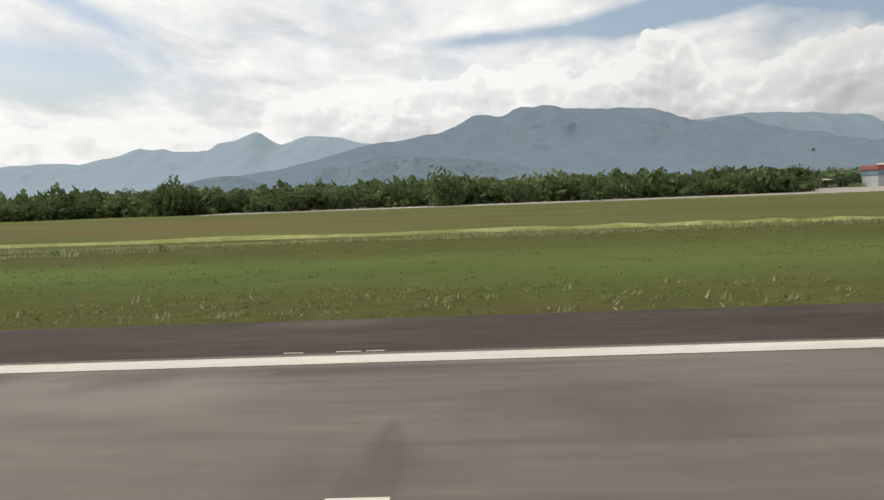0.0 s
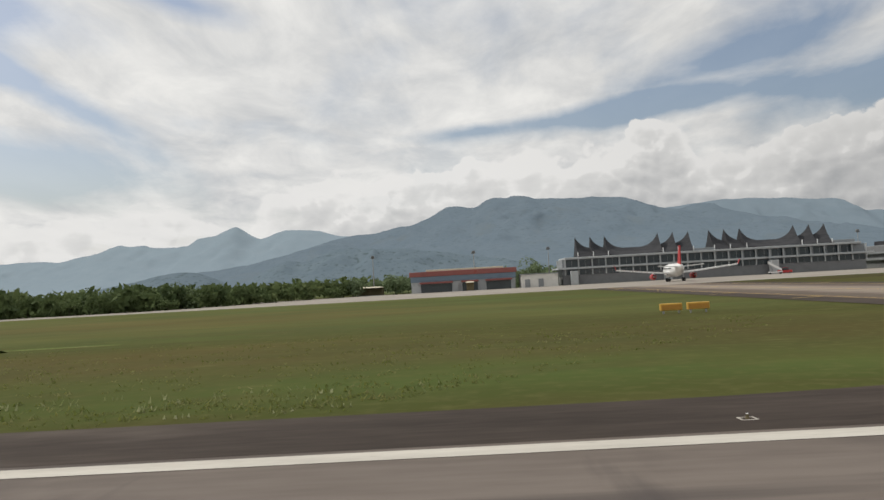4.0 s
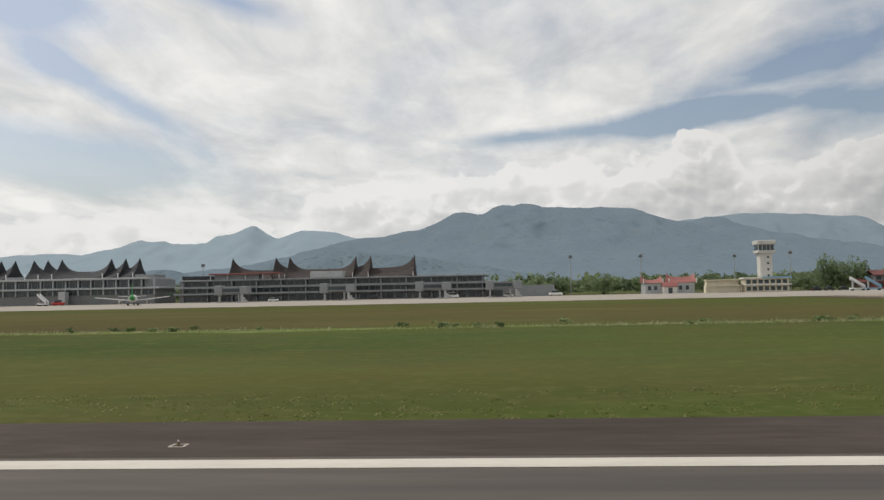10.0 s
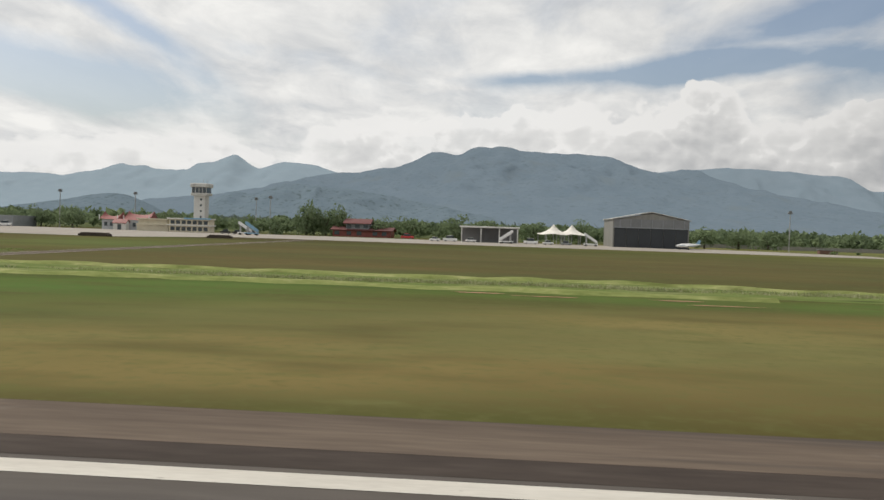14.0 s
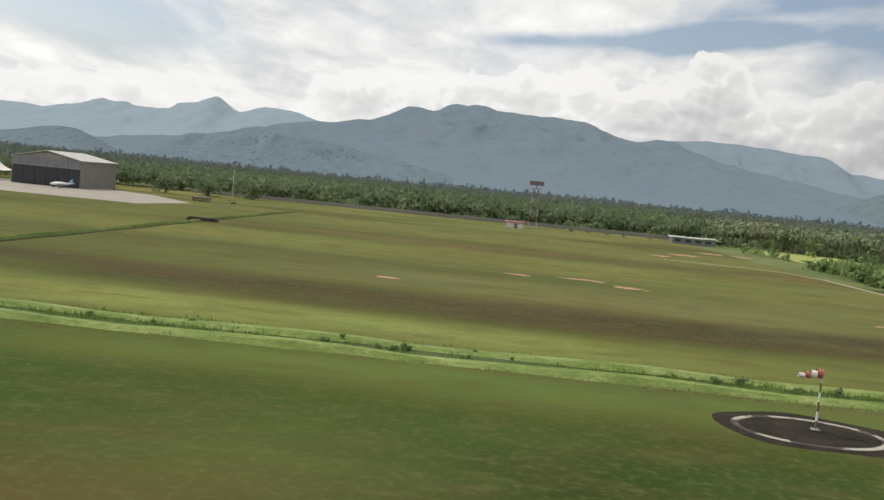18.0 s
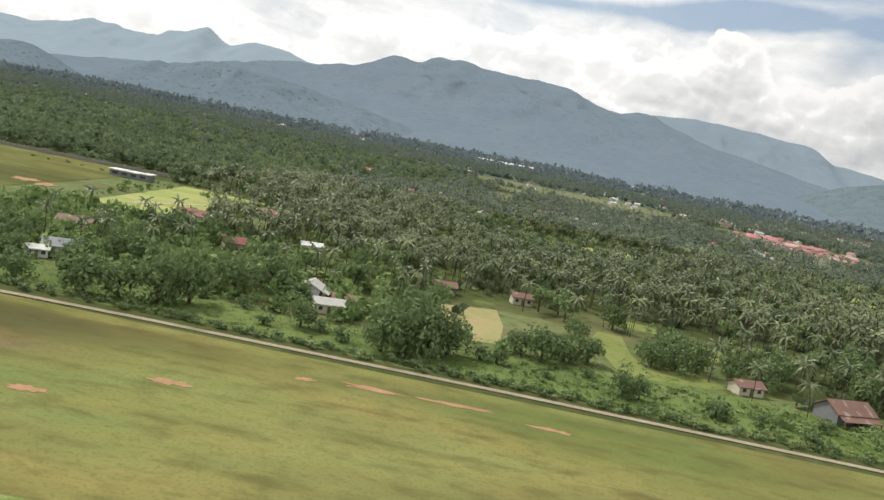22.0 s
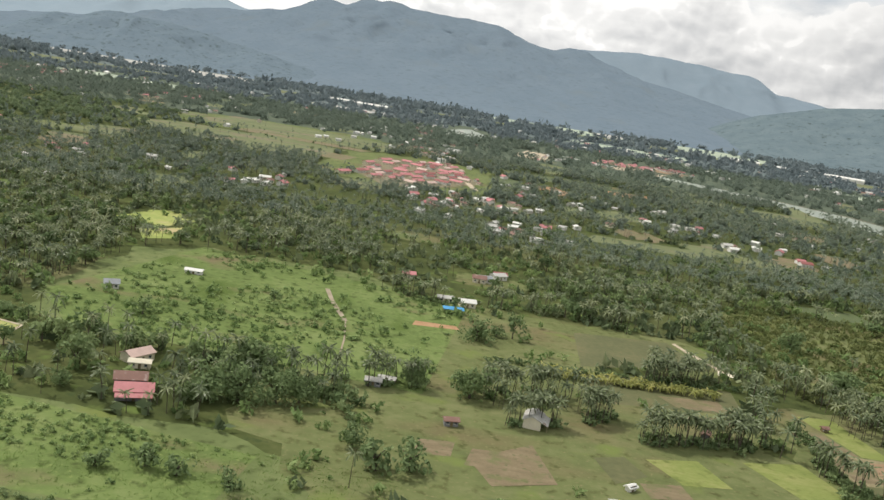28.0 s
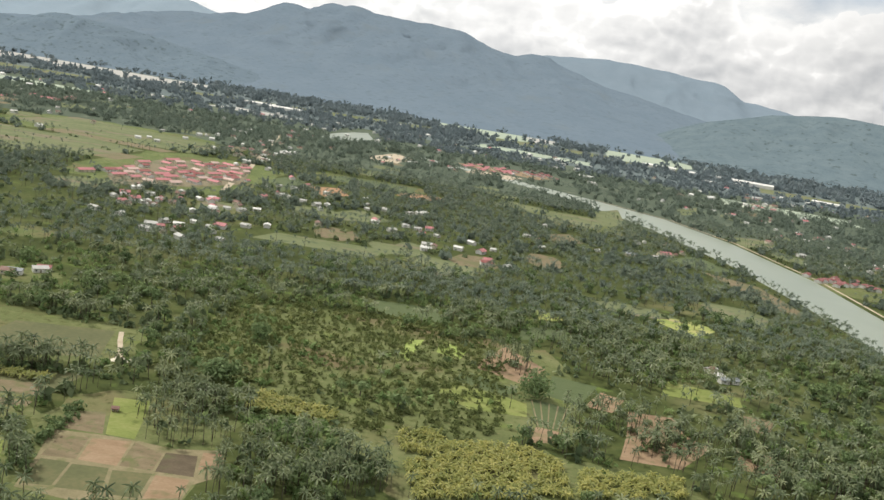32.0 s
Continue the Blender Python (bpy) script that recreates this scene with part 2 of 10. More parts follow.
        links.new(sr.outputs[0], mx.inputs[0]), links.new(color, mx.inputs[6])
        mx.inputs[7].default_value = (*col, 1)
        return mx.outputs[2]

    over = [s for s in spots or () if bands and s[0][0] > 0.1]
    for s in spots or ():
        if s not in over:
            color = stain(color, *s)
    if bands:
        # Other grass and painted cloud shade, on the mesh as colour and share.
        sward_shade = nodes.new("ShaderNodeAttribute")
        sward_shade.attribute_name = "sward_shade"
        mx = nodes.new("ShaderNodeMix")
        mx.data_type = "RGBA"
        links.new(sward_shade.outputs["Alpha"], mx.inputs[0]), links.new(color, mx.inputs[6]), links.new(sward_shade.outputs["Color"], mx.inputs[7])
        color = mx.outputs[2]
    for s in over:
        color = stain(color, *s, share=0.6)
    links.new(color, bsdf.inputs["Base Color"])
    if bump:
        bm = nodes.new("ShaderNodeBump")
        bm.inputs["Strength"].default_value = bump
        bm.inputs["Distance"].default_value = 0.05
        links.new(fine.outputs[0], bm.inputs["Height"]), links.new(bm.outputs[0], bsdf.inputs["Normal"])
    if canopy:
        # Normal bent skyward, evening out slope shading as haze would.
        geo = nodes.new("ShaderNodeNewGeometry")
        lean = nodes.new("ShaderNodeMix")
        lean.data_type = "VECTOR"
        lean.inputs[0].default_value = canopy
        links.new(geo.outputs["Normal"], lean.inputs[4])
        lean.inputs[5].default_value = (0, 0, 1)
        unit = nodes.new("ShaderNodeVectorMath")
        unit.operation = "NORMALIZE"
        links.new(lean.outputs[1], unit.inputs[0]), links.new(unit.outputs[0], bsdf.inputs["Normal"])
    if thin:
        tr = nodes.new("ShaderNodeBsdfTranslucent")
        links.new(color, tr.inputs[0])
        ms = nodes.new("ShaderNodeMixShader")
        ms.inputs[0].default_value = thin
        links.new(bsdf.outputs[0], ms.inputs[1]), links.new(tr.outputs[0], ms.inputs[2])
        links.new(ms.outputs[0], nodes["Material Output"].inputs[0])
    if glow:
        bsdf.inputs["Emission Color"].default_value = (*glow[:3], 1)
        bsdf.inputs["Emission Strength"].default_value = glow[3]
    return m


M_COUNTRY = mat("country_ground", [(0.044, 0.056, 0.021), (0.069, 0.085, 0.029), (0.106, 0.114, 0.045)], (0.05, 0.05, 0.05), 0.95, bump=0.4, spec=0.05,
                spots=[((0.012, 0.02, 0.1), 0.60, (0.15, 0.150, 0.070), 0.1), ((0.4, 0.4, 0.4), 0.58, (0.052, 0.070, 0.026), 0.1), ((0.15, 0.15, 0.1), 0.60, (0.120, 0.165, 0.046), 0.1)])
# The broadest dark brown spots (scale 0.011) stand in for cloud shadow.
M_FIELD = mat("airfield_grass", [(0.072, 0.059, 0.024), (0.065, 0.072, 0.022), (0.097, 0.092, 0.036)], (0.03, 0.07, 0.05), 1.0, bump=0.3, spec=0.02,
              bands=True, zone=(462, 630, ((0.180, 0.180, 0.058), (0.30, 0.270, 0.104))),
              spots=[((0.03, 0.09, 0.1), 0.54, (0.077, 0.058, 0.021), 0.18), ((0.022, 0.07, 0.1), 0.52, (0.049, 0.083, 0.014), 0.2), ((0.05, 0.10, 0.1), 0.60, (0.106, 0.141, 0.035), 0.18),
                     ((0.12, 0.33, 0.1), 0.72, (0.317, 0.176, 0.097), 0.1), ((0.05, 0.05, 0.1), 0.62, (0.069, 0.053, 0.025), 0.15), ((0.25, 0.5, 0.5), 0.50, (0.086, 0.076, 0.030), 0.22), ((1.3, 1.3, 0.5), 0.66, (0.058, 0.069, 0.019), 0.14), ((0.7, 1.1, 0.5), 0.52, (0.106, 0.116, 0.039), 0.3), ((3.2, 3.2, 0.5), 0.50, (0.114, 0.114, 0.044), 0.25), ((0.5, 0.9, 0.5), 0.64, (0.141, 0.141, 0.057), 0.14), ((0.011, 0.035, 0.1), 0.56, (0.058, 0.044, 0.024), 0.1), ((0.014, 0.05, 0.1), 0.60, (0.070, 0.104, 0.023), 0.16)])
M_ASPHALT = mat("asphalt", [(0.104, 0.084, 0.072), (0.136, 0.112, 0.096), (0.172, 0.144, 0.124)], (0.10, 0.5, 1), 0.9, bump=0.15,
                spots=[((0.05, 0.9, 1), 0.58, (0.080, 0.066, 0.060), 0.1), ((0.25, 0.25, 1), 0.58, (0.185, 0.156, 0.136), 0.12), ((0.45, 0.30, 1), 0.55, (0.082, 0.066, 0.058), 0.2), ((0.9, 0.12, 1), 0.62, (0.072, 0.060, 0.056), 0.1)])
M_ASPHALT_GREY = mat("grey_asphalt", [(0.072, 0.061, 0.052), (0.088, 0.076, 0.066), (0.108, 0.093, 0.080)], (0.10, 0.5, 1), 0.9, bump=0.15,
                     spots=[((0.05, 0.9, 1), 0.58, (0.064, 0.056, 0.052), 0.1), ((0.25, 0.25, 1), 0.60, (0.122, 0.107, 0.096), 0.12), ((0.45, 0.30, 1), 0.58, (0.070, 0.060, 0.054), 0.2)])
M_SHOULDER = mat("shoulder_asphalt", [(0.039, 0.031, 0.026), (0.056, 0.044, 0.037), (0.078, 0.063, 0.053)], (0.15, 0.6, 1), 0.92, bump=0.15, spec=0.12,
                 spots=[((0.2, 0.35, 1), 0.60, (0.115, 0.095, 0.08), 0.15)])
M_SHOULDER_PALE = mat("pale_shoulder_asphalt", [(0.085, 0.064, 0.049), (0.115, 0.088, 0.067), (0.160, 0.124, 0.094)], (0.10, 0.7, 1), 0.92, bump=0.15, spec=0.15,
                      spots=[((0.3, 0.5, 1), 0.62, (0.20, 0.17, 0.145), 0.12), ((0.06, 1.2, 1), 0.58, (0.065, 0.054, 0.046), 0.12)])
M_CONCRETE = mat("apron_concrete", [(0.25, 0.225, 0.19), (0.30, 0.27, 0.235), (0.35, 0.32, 0.28)], (0.12, 0.12, 1), 0.9)
M_TAXIBED = mat("trafficked_taxiway", [(0.034, 0.027, 0.022), (0.120, 0.094, 0.077), (0.31, 0.258, 0.21)], (0.25, 0.25, 1), 0.9, tint=True, spec=0.12, bump=0.1,
                spots=[((0.5, 0.35, 1), 0.64, (0.16, 0.132, 0.108), 0.12)])
M_WHITE_LINE = mat("white_line_paint", [(0.46, 0.43, 0.38), (0.58, 0.55, 0.49)], (0.6, 3, 1), 0.8, spots=[((3.0, 9, 1), 0.66, (0.36, 0.33, 0.29))])
M_YELLOW_LINE = mat("yellow_line_paint", [(0.46, 0.31, 0.07), (0.56, 0.39, 0.11), (0.62, 0.46, 0.18)], (1, 1, 1), 0.8, spots=[((2.5, 2.5, 1), 0.62, (0.26, 0.19, 0.08), 0.15)])
# Hill colours carry the blue-grey of haze, painted into the base colour.
M_HILL = mat("hazed_wooded_hills", [(0.137, 0.180, 0.219), (0.148, 0.190, 0.229), (0.159, 0.202, 0.240)], (0.010, 0.006, 0.01), 1.0, spec=0.0, canopy=0.78,
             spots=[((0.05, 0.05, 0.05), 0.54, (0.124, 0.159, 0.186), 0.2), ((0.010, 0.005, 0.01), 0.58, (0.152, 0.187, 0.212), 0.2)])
M_HILL_FAR = mat("hazed_far_hills", [(0.230, 0.290, 0.337), (0.242, 0.302, 0.349), (0.252, 0.311, 0.358)], (0.012, 0.012, 0.02), 1.0, spec=0.0, canopy=0.75)
M_HILL_EAST = mat("hazed_eastern_hills", [(0.179, 0.230, 0.272), (0.190, 0.240, 0.283), (0.201, 0.251, 0.293)], (0.012, 0.012, 0.02), 1.0, spec=0.0, canopy=0.75)
M_HILL_SIDE = mat("hazed_near_hills", [(0.110, 0.149, 0.169), (0.135, 0.177, 0.195), (0.157, 0.200, 0.215)], (0.02, 0.02, 0.03), 1.0, spec=0.0, canopy=0.65, spots=[((0.06, 0.06, 0.06), 0.58, (0.084, 0.112, 0.117), 0.12)])
M_FOOTHILL = mat("hazed_foothill_woods", [(0.128, 0.169, 0.203), (0.142, 0.184, 0.217), (0.155, 0.198, 0.230)], (0.03, 0.03, 0.03), 1.0, spec=0.0, canopy=0.45, spots=[((0.08, 0.08, 0.08), 0.56, (0.094, 0.124, 0.134), 0.12)])
M_PALM = mat("palm_fronds", [(0.062, 0.090, 0.044), (0.141, 0.177, 0.083), (0.314, 0.341, 0.177)], (0.5, 0.5, 0.5), 0.42, tint=True, thin=0.22, spec=0.30)
# Copy of the palm fronds with haze painted in: lifted darks, muted brights.
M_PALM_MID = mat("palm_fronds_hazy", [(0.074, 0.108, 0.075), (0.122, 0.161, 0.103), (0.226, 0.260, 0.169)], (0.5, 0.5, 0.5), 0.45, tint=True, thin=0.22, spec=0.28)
M_LEAF = mat("broad_leaves", [(0.080, 0.121, 0.054), (0.164, 0.226, 0.099), (0.286, 0.351, 0.160)], (0.5, 0.5, 0.5), 0.7, tint=True, thin=0.3, spec=0.1)
M_BANANA = mat("banana_leaves", [(0.162, 0.196, 0.052), (0.278, 0.294, 0.081), (0.469, 0.435, 0.133)], (0.5, 0.5, 0.5), 0.5, tint=True, thin=0.35)
M_BARK = mat("bark", [(0.06, 0.05, 0.036), (0.13, 0.11, 0.085)], (2, 2, 0.5), 0.95, spec=0.1)
# Far foliage greyed and lightened in its colour to imitate haze.
M_FARWOOD = mat("hazed_far_woods", [(0.150, 0.190, 0.150), (0.168, 0.208, 0.164), (0.196, 0.234, 0.180)], (0.05, 0.05, 0.05), 0.9, tint=True, thin=0.42, spec=0.1)
M_UNDER = mat("undergrowth_leaves", [(0.076, 0.108, 0.056), (0.140, 0.178, 0.092), (0.250, 0.280, 0.146)], (0.5, 0.5, 0.5), 0.8, tint=True, thin=0.3, spec=0.1)
# Copy of the broad leaves, paler and flatter in colour to imitate haze.
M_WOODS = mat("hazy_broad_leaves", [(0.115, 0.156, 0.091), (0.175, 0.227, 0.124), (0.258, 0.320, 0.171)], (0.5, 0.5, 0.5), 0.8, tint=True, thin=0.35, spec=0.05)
M_NEARWOODS = mat("dark_broad_leaves", [(0.066, 0.096, 0.042), (0.108, 0.146, 0.060), (0.180, 0.220, 0.092)], (0.5, 0.5, 0.5), 0.8, tint=True, thin=0.3, spec=0.08)
M_SCRUB = mat("scrub_leaves", [(0.099, 0.155, 0.058), (0.197, 0.278, 0.106), (0.356, 0.430, 0.186)], (0.5, 0.5, 0.5), 0.8, tint=True, thin=0.38, spec=0.1)
# Valley fields lightened in colour, standing in for haze.
M_VFIELD = mat("hazed_valley_field", [(0.273, 0.336, 0.261), (0.319, 0.371, 0.278), (0.360, 0.389, 0.296)], (0.01, 0.03, 0.05), 0.95)
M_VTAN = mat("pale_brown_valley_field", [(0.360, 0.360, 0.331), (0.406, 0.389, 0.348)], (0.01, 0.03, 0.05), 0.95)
# Valley trees painted paler and bluer still, for thicker haze.
M_VALLEY = mat("hazed_valley_woods", [(0.150, 0.189, 0.202), (0.176, 0.216, 0.225), (0.206, 0.242, 0.246)], (0.05, 0.05, 0.05), 0.9, tint=True, thin=0.3)
M_BLADE = mat("grass_blades", [(0.105, 0.135, 0.032), (0.165, 0.180, 0.052), (0.29, 0.27, 0.12)], (0.5, 0.5, 0.5), 0.8, tint=True, thin=0.5)
M_ROUGH = mat("rough_meadow", [(0.095, 0.121, 0.047), (0.130, 0.160, 0.063), (0.180, 0.200, 0.088)], (0.05, 0.05, 0.06), 0.95, bump=0.4, spec=0.05,
              spots=[((0.03, 0.045, 0.1), 0.55, (0.155, 0.130, 0.072), 0.14), ((0.5, 0.5, 0.5), 0.56, (0.062, 0.078, 0.028), 0.14), ((0.12, 0.12, 0.1), 0.60, (0.15, 0.18, 0.056), 0.12), ((0.06, 0.03, 0.1), 0.60, (0.085, 0.115, 0.036), 0.1)])
M_PASTURE = mat("yellow_green_pasture", [(0.151, 0.184, 0.056), (0.191, 0.222, 0.070), (0.249, 0.252, 0.099)], (0.12, 0.2, 0.1), 0.95, bump=0.2, spec=0.05, spots=[((0.4, 0.4, 0.1), 0.56, (0.115, 0.135, 0.042), 0.15)])
M_PALE = mat("seeding_grass", [(0.16, 0.20, 0.07), (0.27, 0.29, 0.13), (0.46, 0.45, 0.29)], (0.5, 0.5, 0.5), 0.8, tint=True, thin=0.4)
M_LUSH = mat("lush_grass", [(0.085, 0.150, 0.030), (0.135, 0.215, 0.045), (0.21, 0.29, 0.08)], (0.2, 0.2, 0.2), 0.85, tint=True, thin=0.35)


def paint(name, c, rough=0.6, metal=0.0, spread=0.12, scale=0.8, spots=None):
    """A plain painted or plastered surface with faint dirt."""
    return mat(name, [tuple(v * (1 - spread) for v in c), c, tuple(min(1, v * (1 + spread)) for v in c)], (scale, scale, scale), rough, metal, spots=spots)


M_WALL_WHITE = paint("white_wall", (0.66, 0.65, 0.61), spots=[((0.6, 0.6, 0.2), 0.64, (0.42, 0.40, 0.35))])
M_WALL_CREAM = paint("cream_wall", (0.62, 0.57, 0.44), spots=[((0.6, 0.6, 0.2), 0.64, (0.42, 0.38, 0.30))])
# The bluish lift in this concrete's colour imitates haze.
M_TERMINAL = paint("hazed_weathered_concrete", (0.41, 0.43, 0.44), spots=[((0.3, 0.3, 0.2), 0.62, (0.29, 0.295, 0.30))])
M_WALL_GREY = paint("grey_wall", (0.20, 0.205, 0.21), spots=[((0.5, 0.5, 0.2), 0.62, (0.19, 0.19, 0.19))])
M_PANEL_GREY = paint("light_grey_panel", (0.25, 0.265, 0.275))
# Tile colour raised to paint haze over the terminal roof.
M_SLATE = mat("hazed_dark_roof_tiles", [(0.036, 0.037, 0.042), (0.052, 0.053, 0.058), (0.07, 0.07, 0.074)], (0.5, 0.5, 3.0), 0.8, spec=0.1)
M_BROWN_TILE = mat("brown_roof_tiles", [(0.040, 0.034, 0.034), (0.058, 0.049, 0.047), (0.08, 0.066, 0.062)], (0.5, 0.5, 3.0), 0.8, spec=0.1)
M_RED_ROOF = paint("red_roof", (0.27, 0.10, 0.09), 0.6, spots=[((0.8, 0.8, 0.8), 0.62, (0.27, 0.07, 0.055))])
M_PINK_ROOF = paint("faded_red_roof", (0.46, 0.190, 0.195), 0.7, spots=[((0.5, 0.5, 0.5), 0.60, (0.33, 0.12, 0.10))])
M_PALE_ROOF = paint("pale_salmon_roof", (0.52, 0.38, 0.33), 0.7)
M_ESTATE = mat("estate_ground", [(0.13, 0.125, 0.07), (0.20, 0.165, 0.105), (0.095, 0.115, 0.05)], (0.07, 0.05, 0.1), 0.95)
M_RUST_ROOF = paint("rusty_iron_roof", (0.21, 0.12, 0.095), 0.7, spots=[((0.9, 0.9, 0.9), 0.58, (0.34, 0.28, 0.25))])
M_ZINC_ROOF = paint("weathered_zinc_roof", (0.46, 0.45, 0.42), 0.5, spots=[((0.9, 0.9, 0.9), 0.60, (0.30, 0.22, 0.17))])
M_BLUE = paint("blue_tarpaulin", (0.08, 0.30, 0.55), 0.5)
M_SKYBLUE = paint("pale_blue_paint", (0.22, 0.38, 0.52), 0.5)
# Glass made lighter in colour, again for haze.
M_GLASS = mat("hazed_dark_glass", [(0.035, 0.048, 0.056), (0.058, 0.074, 0.082)], (0.4, 0.4, 0.4), 0.12, spec=0.6)
M_SOIL = mat("bare_orange_soil", [(0.27, 0.150, 0.078), (0.35, 0.205, 0.112), (0.40, 0.255, 0.15)], (0.5, 0.5, 0.5), 0.95, bump=0.3)
M_TILLED = mat("tilled_brown_soil", [(0.135, 0.108, 0.060), (0.175, 0.138, 0.080), (0.225, 0.176, 0.108)], (0.25, 0.7, 0.5), 0.95, bump=0.4, spots=[((0.3, 0.3, 0.3), 0.52, (0.120, 0.132, 0.050), 0.15), ((0.08, 0.08, 0.1), 0.53, (0.13, 0.130, 0.058), 0.14), ((0.9, 0.9, 0.9), 0.58, (0.10, 0.11, 0.045), 0.12)])
M_DARKSOIL = mat("dark_soil", [(0.045, 0.036, 0.03), (0.07, 0.056, 0.046), (0.09, 0.075, 0.06)], (0.8, 0.8, 0.8), 0.95, bump=0.3)
M_PADDY = mat("dark_paddy", [(0.081, 0.088, 0.037), (0.104, 0.109, 0.046), (0.145, 0.130, 0.060)], (0.12, 0.12, 0.1), 0.9)
M_LAWN = mat("bright_pitch_grass", [(0.197, 0.249, 0.058), (0.273, 0.313, 0.087), (0.394, 0.360, 0.151)], (0.06, 0.10, 0.1), 0.95, bump=0.2, spots=[((0.05, 0.14, 0.1), 0.58, (0.40, 0.33, 0.17))])
M_CLAY = mat("orange_clay_soil", [(0.215, 0.142, 0.082), (0.262, 0.180, 0.108), (0.310, 0.222, 0.140)], (0.2, 0.5, 0.5), 0.95, bump=0.3, spots=[((0.35, 0.35, 0.3), 0.57, (0.165, 0.142, 0.070), 0.14), ((0.1, 0.1, 0.1), 0.60, (0.15, 0.145, 0.062), 0.12)])
M_DARKTILL = mat("dark_tilled_soil", [(0.075, 0.058, 0.036), (0.100, 0.077, 0.048), (0.135, 0.105, 0.066)], (0.3, 0.6, 0.5), 0.95, bump=0.4, spots=[((0.2, 0.2, 0.2), 0.57, (0.10, 0.10, 0.045), 0.12)])
M_BUND = mat("trodden_bank", [(0.155, 0.138, 0.072), (0.205, 0.176, 0.096), (0.26, 0.216, 0.128)], (0.4, 0.4, 0.4), 0.95, spots=[((0.3, 0.3, 0.3), 0.54, (0.12, 0.130, 0.05), 0.14)])
M_LIMEFIELD = mat("lime_green_plants", [(0.19, 0.26, 0.055), (0.25, 0.31, 0.08), (0.32, 0.36, 0.12)], (0.5, 0.5, 0.5), 0.9, bump=0.5)
M_OLIVE = mat("olive_rough_pasture", [(0.096, 0.114, 0.046), (0.129, 0.148, 0.060), (0.175, 0.183, 0.085)], (0.05, 0.06, 0.06), 0.95, bump=0.4, spec=0.05,
              spots=[((0.03, 0.05, 0.1), 0.54, (0.158, 0.128, 0.070), 0.14), ((0.5, 0.5, 0.5), 0.55, (0.078, 0.086, 0.032), 0.14), ((0.10, 0.14, 0.1), 0.58, (0.140, 0.172, 0.054), 0.12), ((1.5, 1.5, 0.6), 0.58, (0.175, 0.170, 0.080), 0.12)])
# Plain ground in two steps of painted haze, the farther one bluer.
M_FARPLAIN = mat("hazed_far_plain_ground", [(0.078, 0.100, 0.070), (0.095, 0.118, 0.084), (0.120, 0.142, 0.100)], (0.02, 0.03, 0.05), 0.95, spec=0.05, spots=[((0.05, 0.09, 0.1), 0.60, (0.19, 0.200, 0.140), 0.1)])
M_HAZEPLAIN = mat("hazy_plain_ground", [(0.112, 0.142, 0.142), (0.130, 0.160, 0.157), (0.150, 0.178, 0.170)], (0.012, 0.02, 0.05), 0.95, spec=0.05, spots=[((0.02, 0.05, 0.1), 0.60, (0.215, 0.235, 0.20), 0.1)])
M_SCRUB_DRY = mat("olive_scrub_leaves", [(0.082, 0.104, 0.040), (0.150, 0.180, 0.066), (0.27, 0.285, 0.115)], (0.5, 0.5, 0.5), 0.8, tint=True, thin=0.38, spec=0.1)
M_DRYLAWN = mat("dry_lawn", [(0.235, 0.225, 0.085), (0.29, 0.265, 0.115), (0.36, 0.29, 0.15)], (0.12, 0.12, 0.1), 0.95, bump=0.2, spots=[((0.2, 0.2, 0.1), 0.56, (0.36, 0.26, 0.15), 0.14)])
M_CROP = mat("green_crop", [(0.072, 0.098, 0.038), (0.098, 0.124, 0.050)], (0.15, 1.2, 0.5), 0.9, bump=0.4)
M_MEADOW = mat("green_meadow", [(0.096, 0.132, 0.044), (0.130, 0.177, 0.057), (0.181, 0.218, 0.085)], (0.05, 0.05, 0.1), 0.95, bump=0.4, spec=0.05,
               spots=[((0.6, 0.6, 0.6), 0.54, (0.070, 0.092, 0.030), 0.15), ((0.05, 0.08, 0.1), 0.57, (0.165, 0.140, 0.078), 0.14), ((0.09, 0.05, 0.1), 0.56, (0.080, 0.118, 0.030), 0.12), ((1.6, 1.6, 0.6), 0.58, (0.175, 0.215, 0.075), 0.12)])
# Meadow green dulled in colour for distance haze.
M_FARFIELD = mat("hazed_far_grass", [(0.120, 0.142, 0.070), (0.152, 0.172, 0.088), (0.190, 0.200, 0.112)], (0.03, 0.05, 0.1), 0.95, spec=0.05,
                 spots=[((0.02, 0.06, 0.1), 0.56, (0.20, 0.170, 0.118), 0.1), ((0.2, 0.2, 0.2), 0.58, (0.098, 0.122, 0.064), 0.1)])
M_POND = mat("still_brown_water", [(0.07, 0.075, 0.055), (0.10, 0.105, 0.08)], (0.3, 0.3, 0.3), 0.12, spec=0.4)
M_TRACK = mat("pale_dirt_track", [(0.36, 0.29, 0.20), (0.44, 0.37, 0.27), (0.50, 0.43, 0.33)], (0.3, 0.3, 0.3), 0.95)
M_ROADPALE = mat("worn_pale_road", [(0.23, 0.19, 0.13), (0.30, 0.25, 0.18), (0.36, 0.31, 0.23)], (0.3, 0.3, 0.3), 0.95, spots=[((0.2, 0.2, 0.2), 0.58, (0.17, 0.165, 0.085), 0.15)])
M_WATER = mat("green_river_water", [(0.22, 0.25, 0.19), (0.255, 0.285, 0.215)], (0.01, 0.01, 0.1), 0.30, spec=0.2)
M_STEEL = paint("galvanised_steel", (0.42, 0.42, 0.42), 0.45, 0.6)
M_DARK = paint("dark_rubber", (0.03, 0.03, 0.03), 0.8)
# Radar tower red and white, greyed in colour to imitate haze.
M_MASTRED = paint("hazed_red_paint", (0.24, 0.115, 0.105), 0.6)
M_MASTWHITE = paint("hazed_white_paint", (0.34, 0.33, 0.33), 0.6)
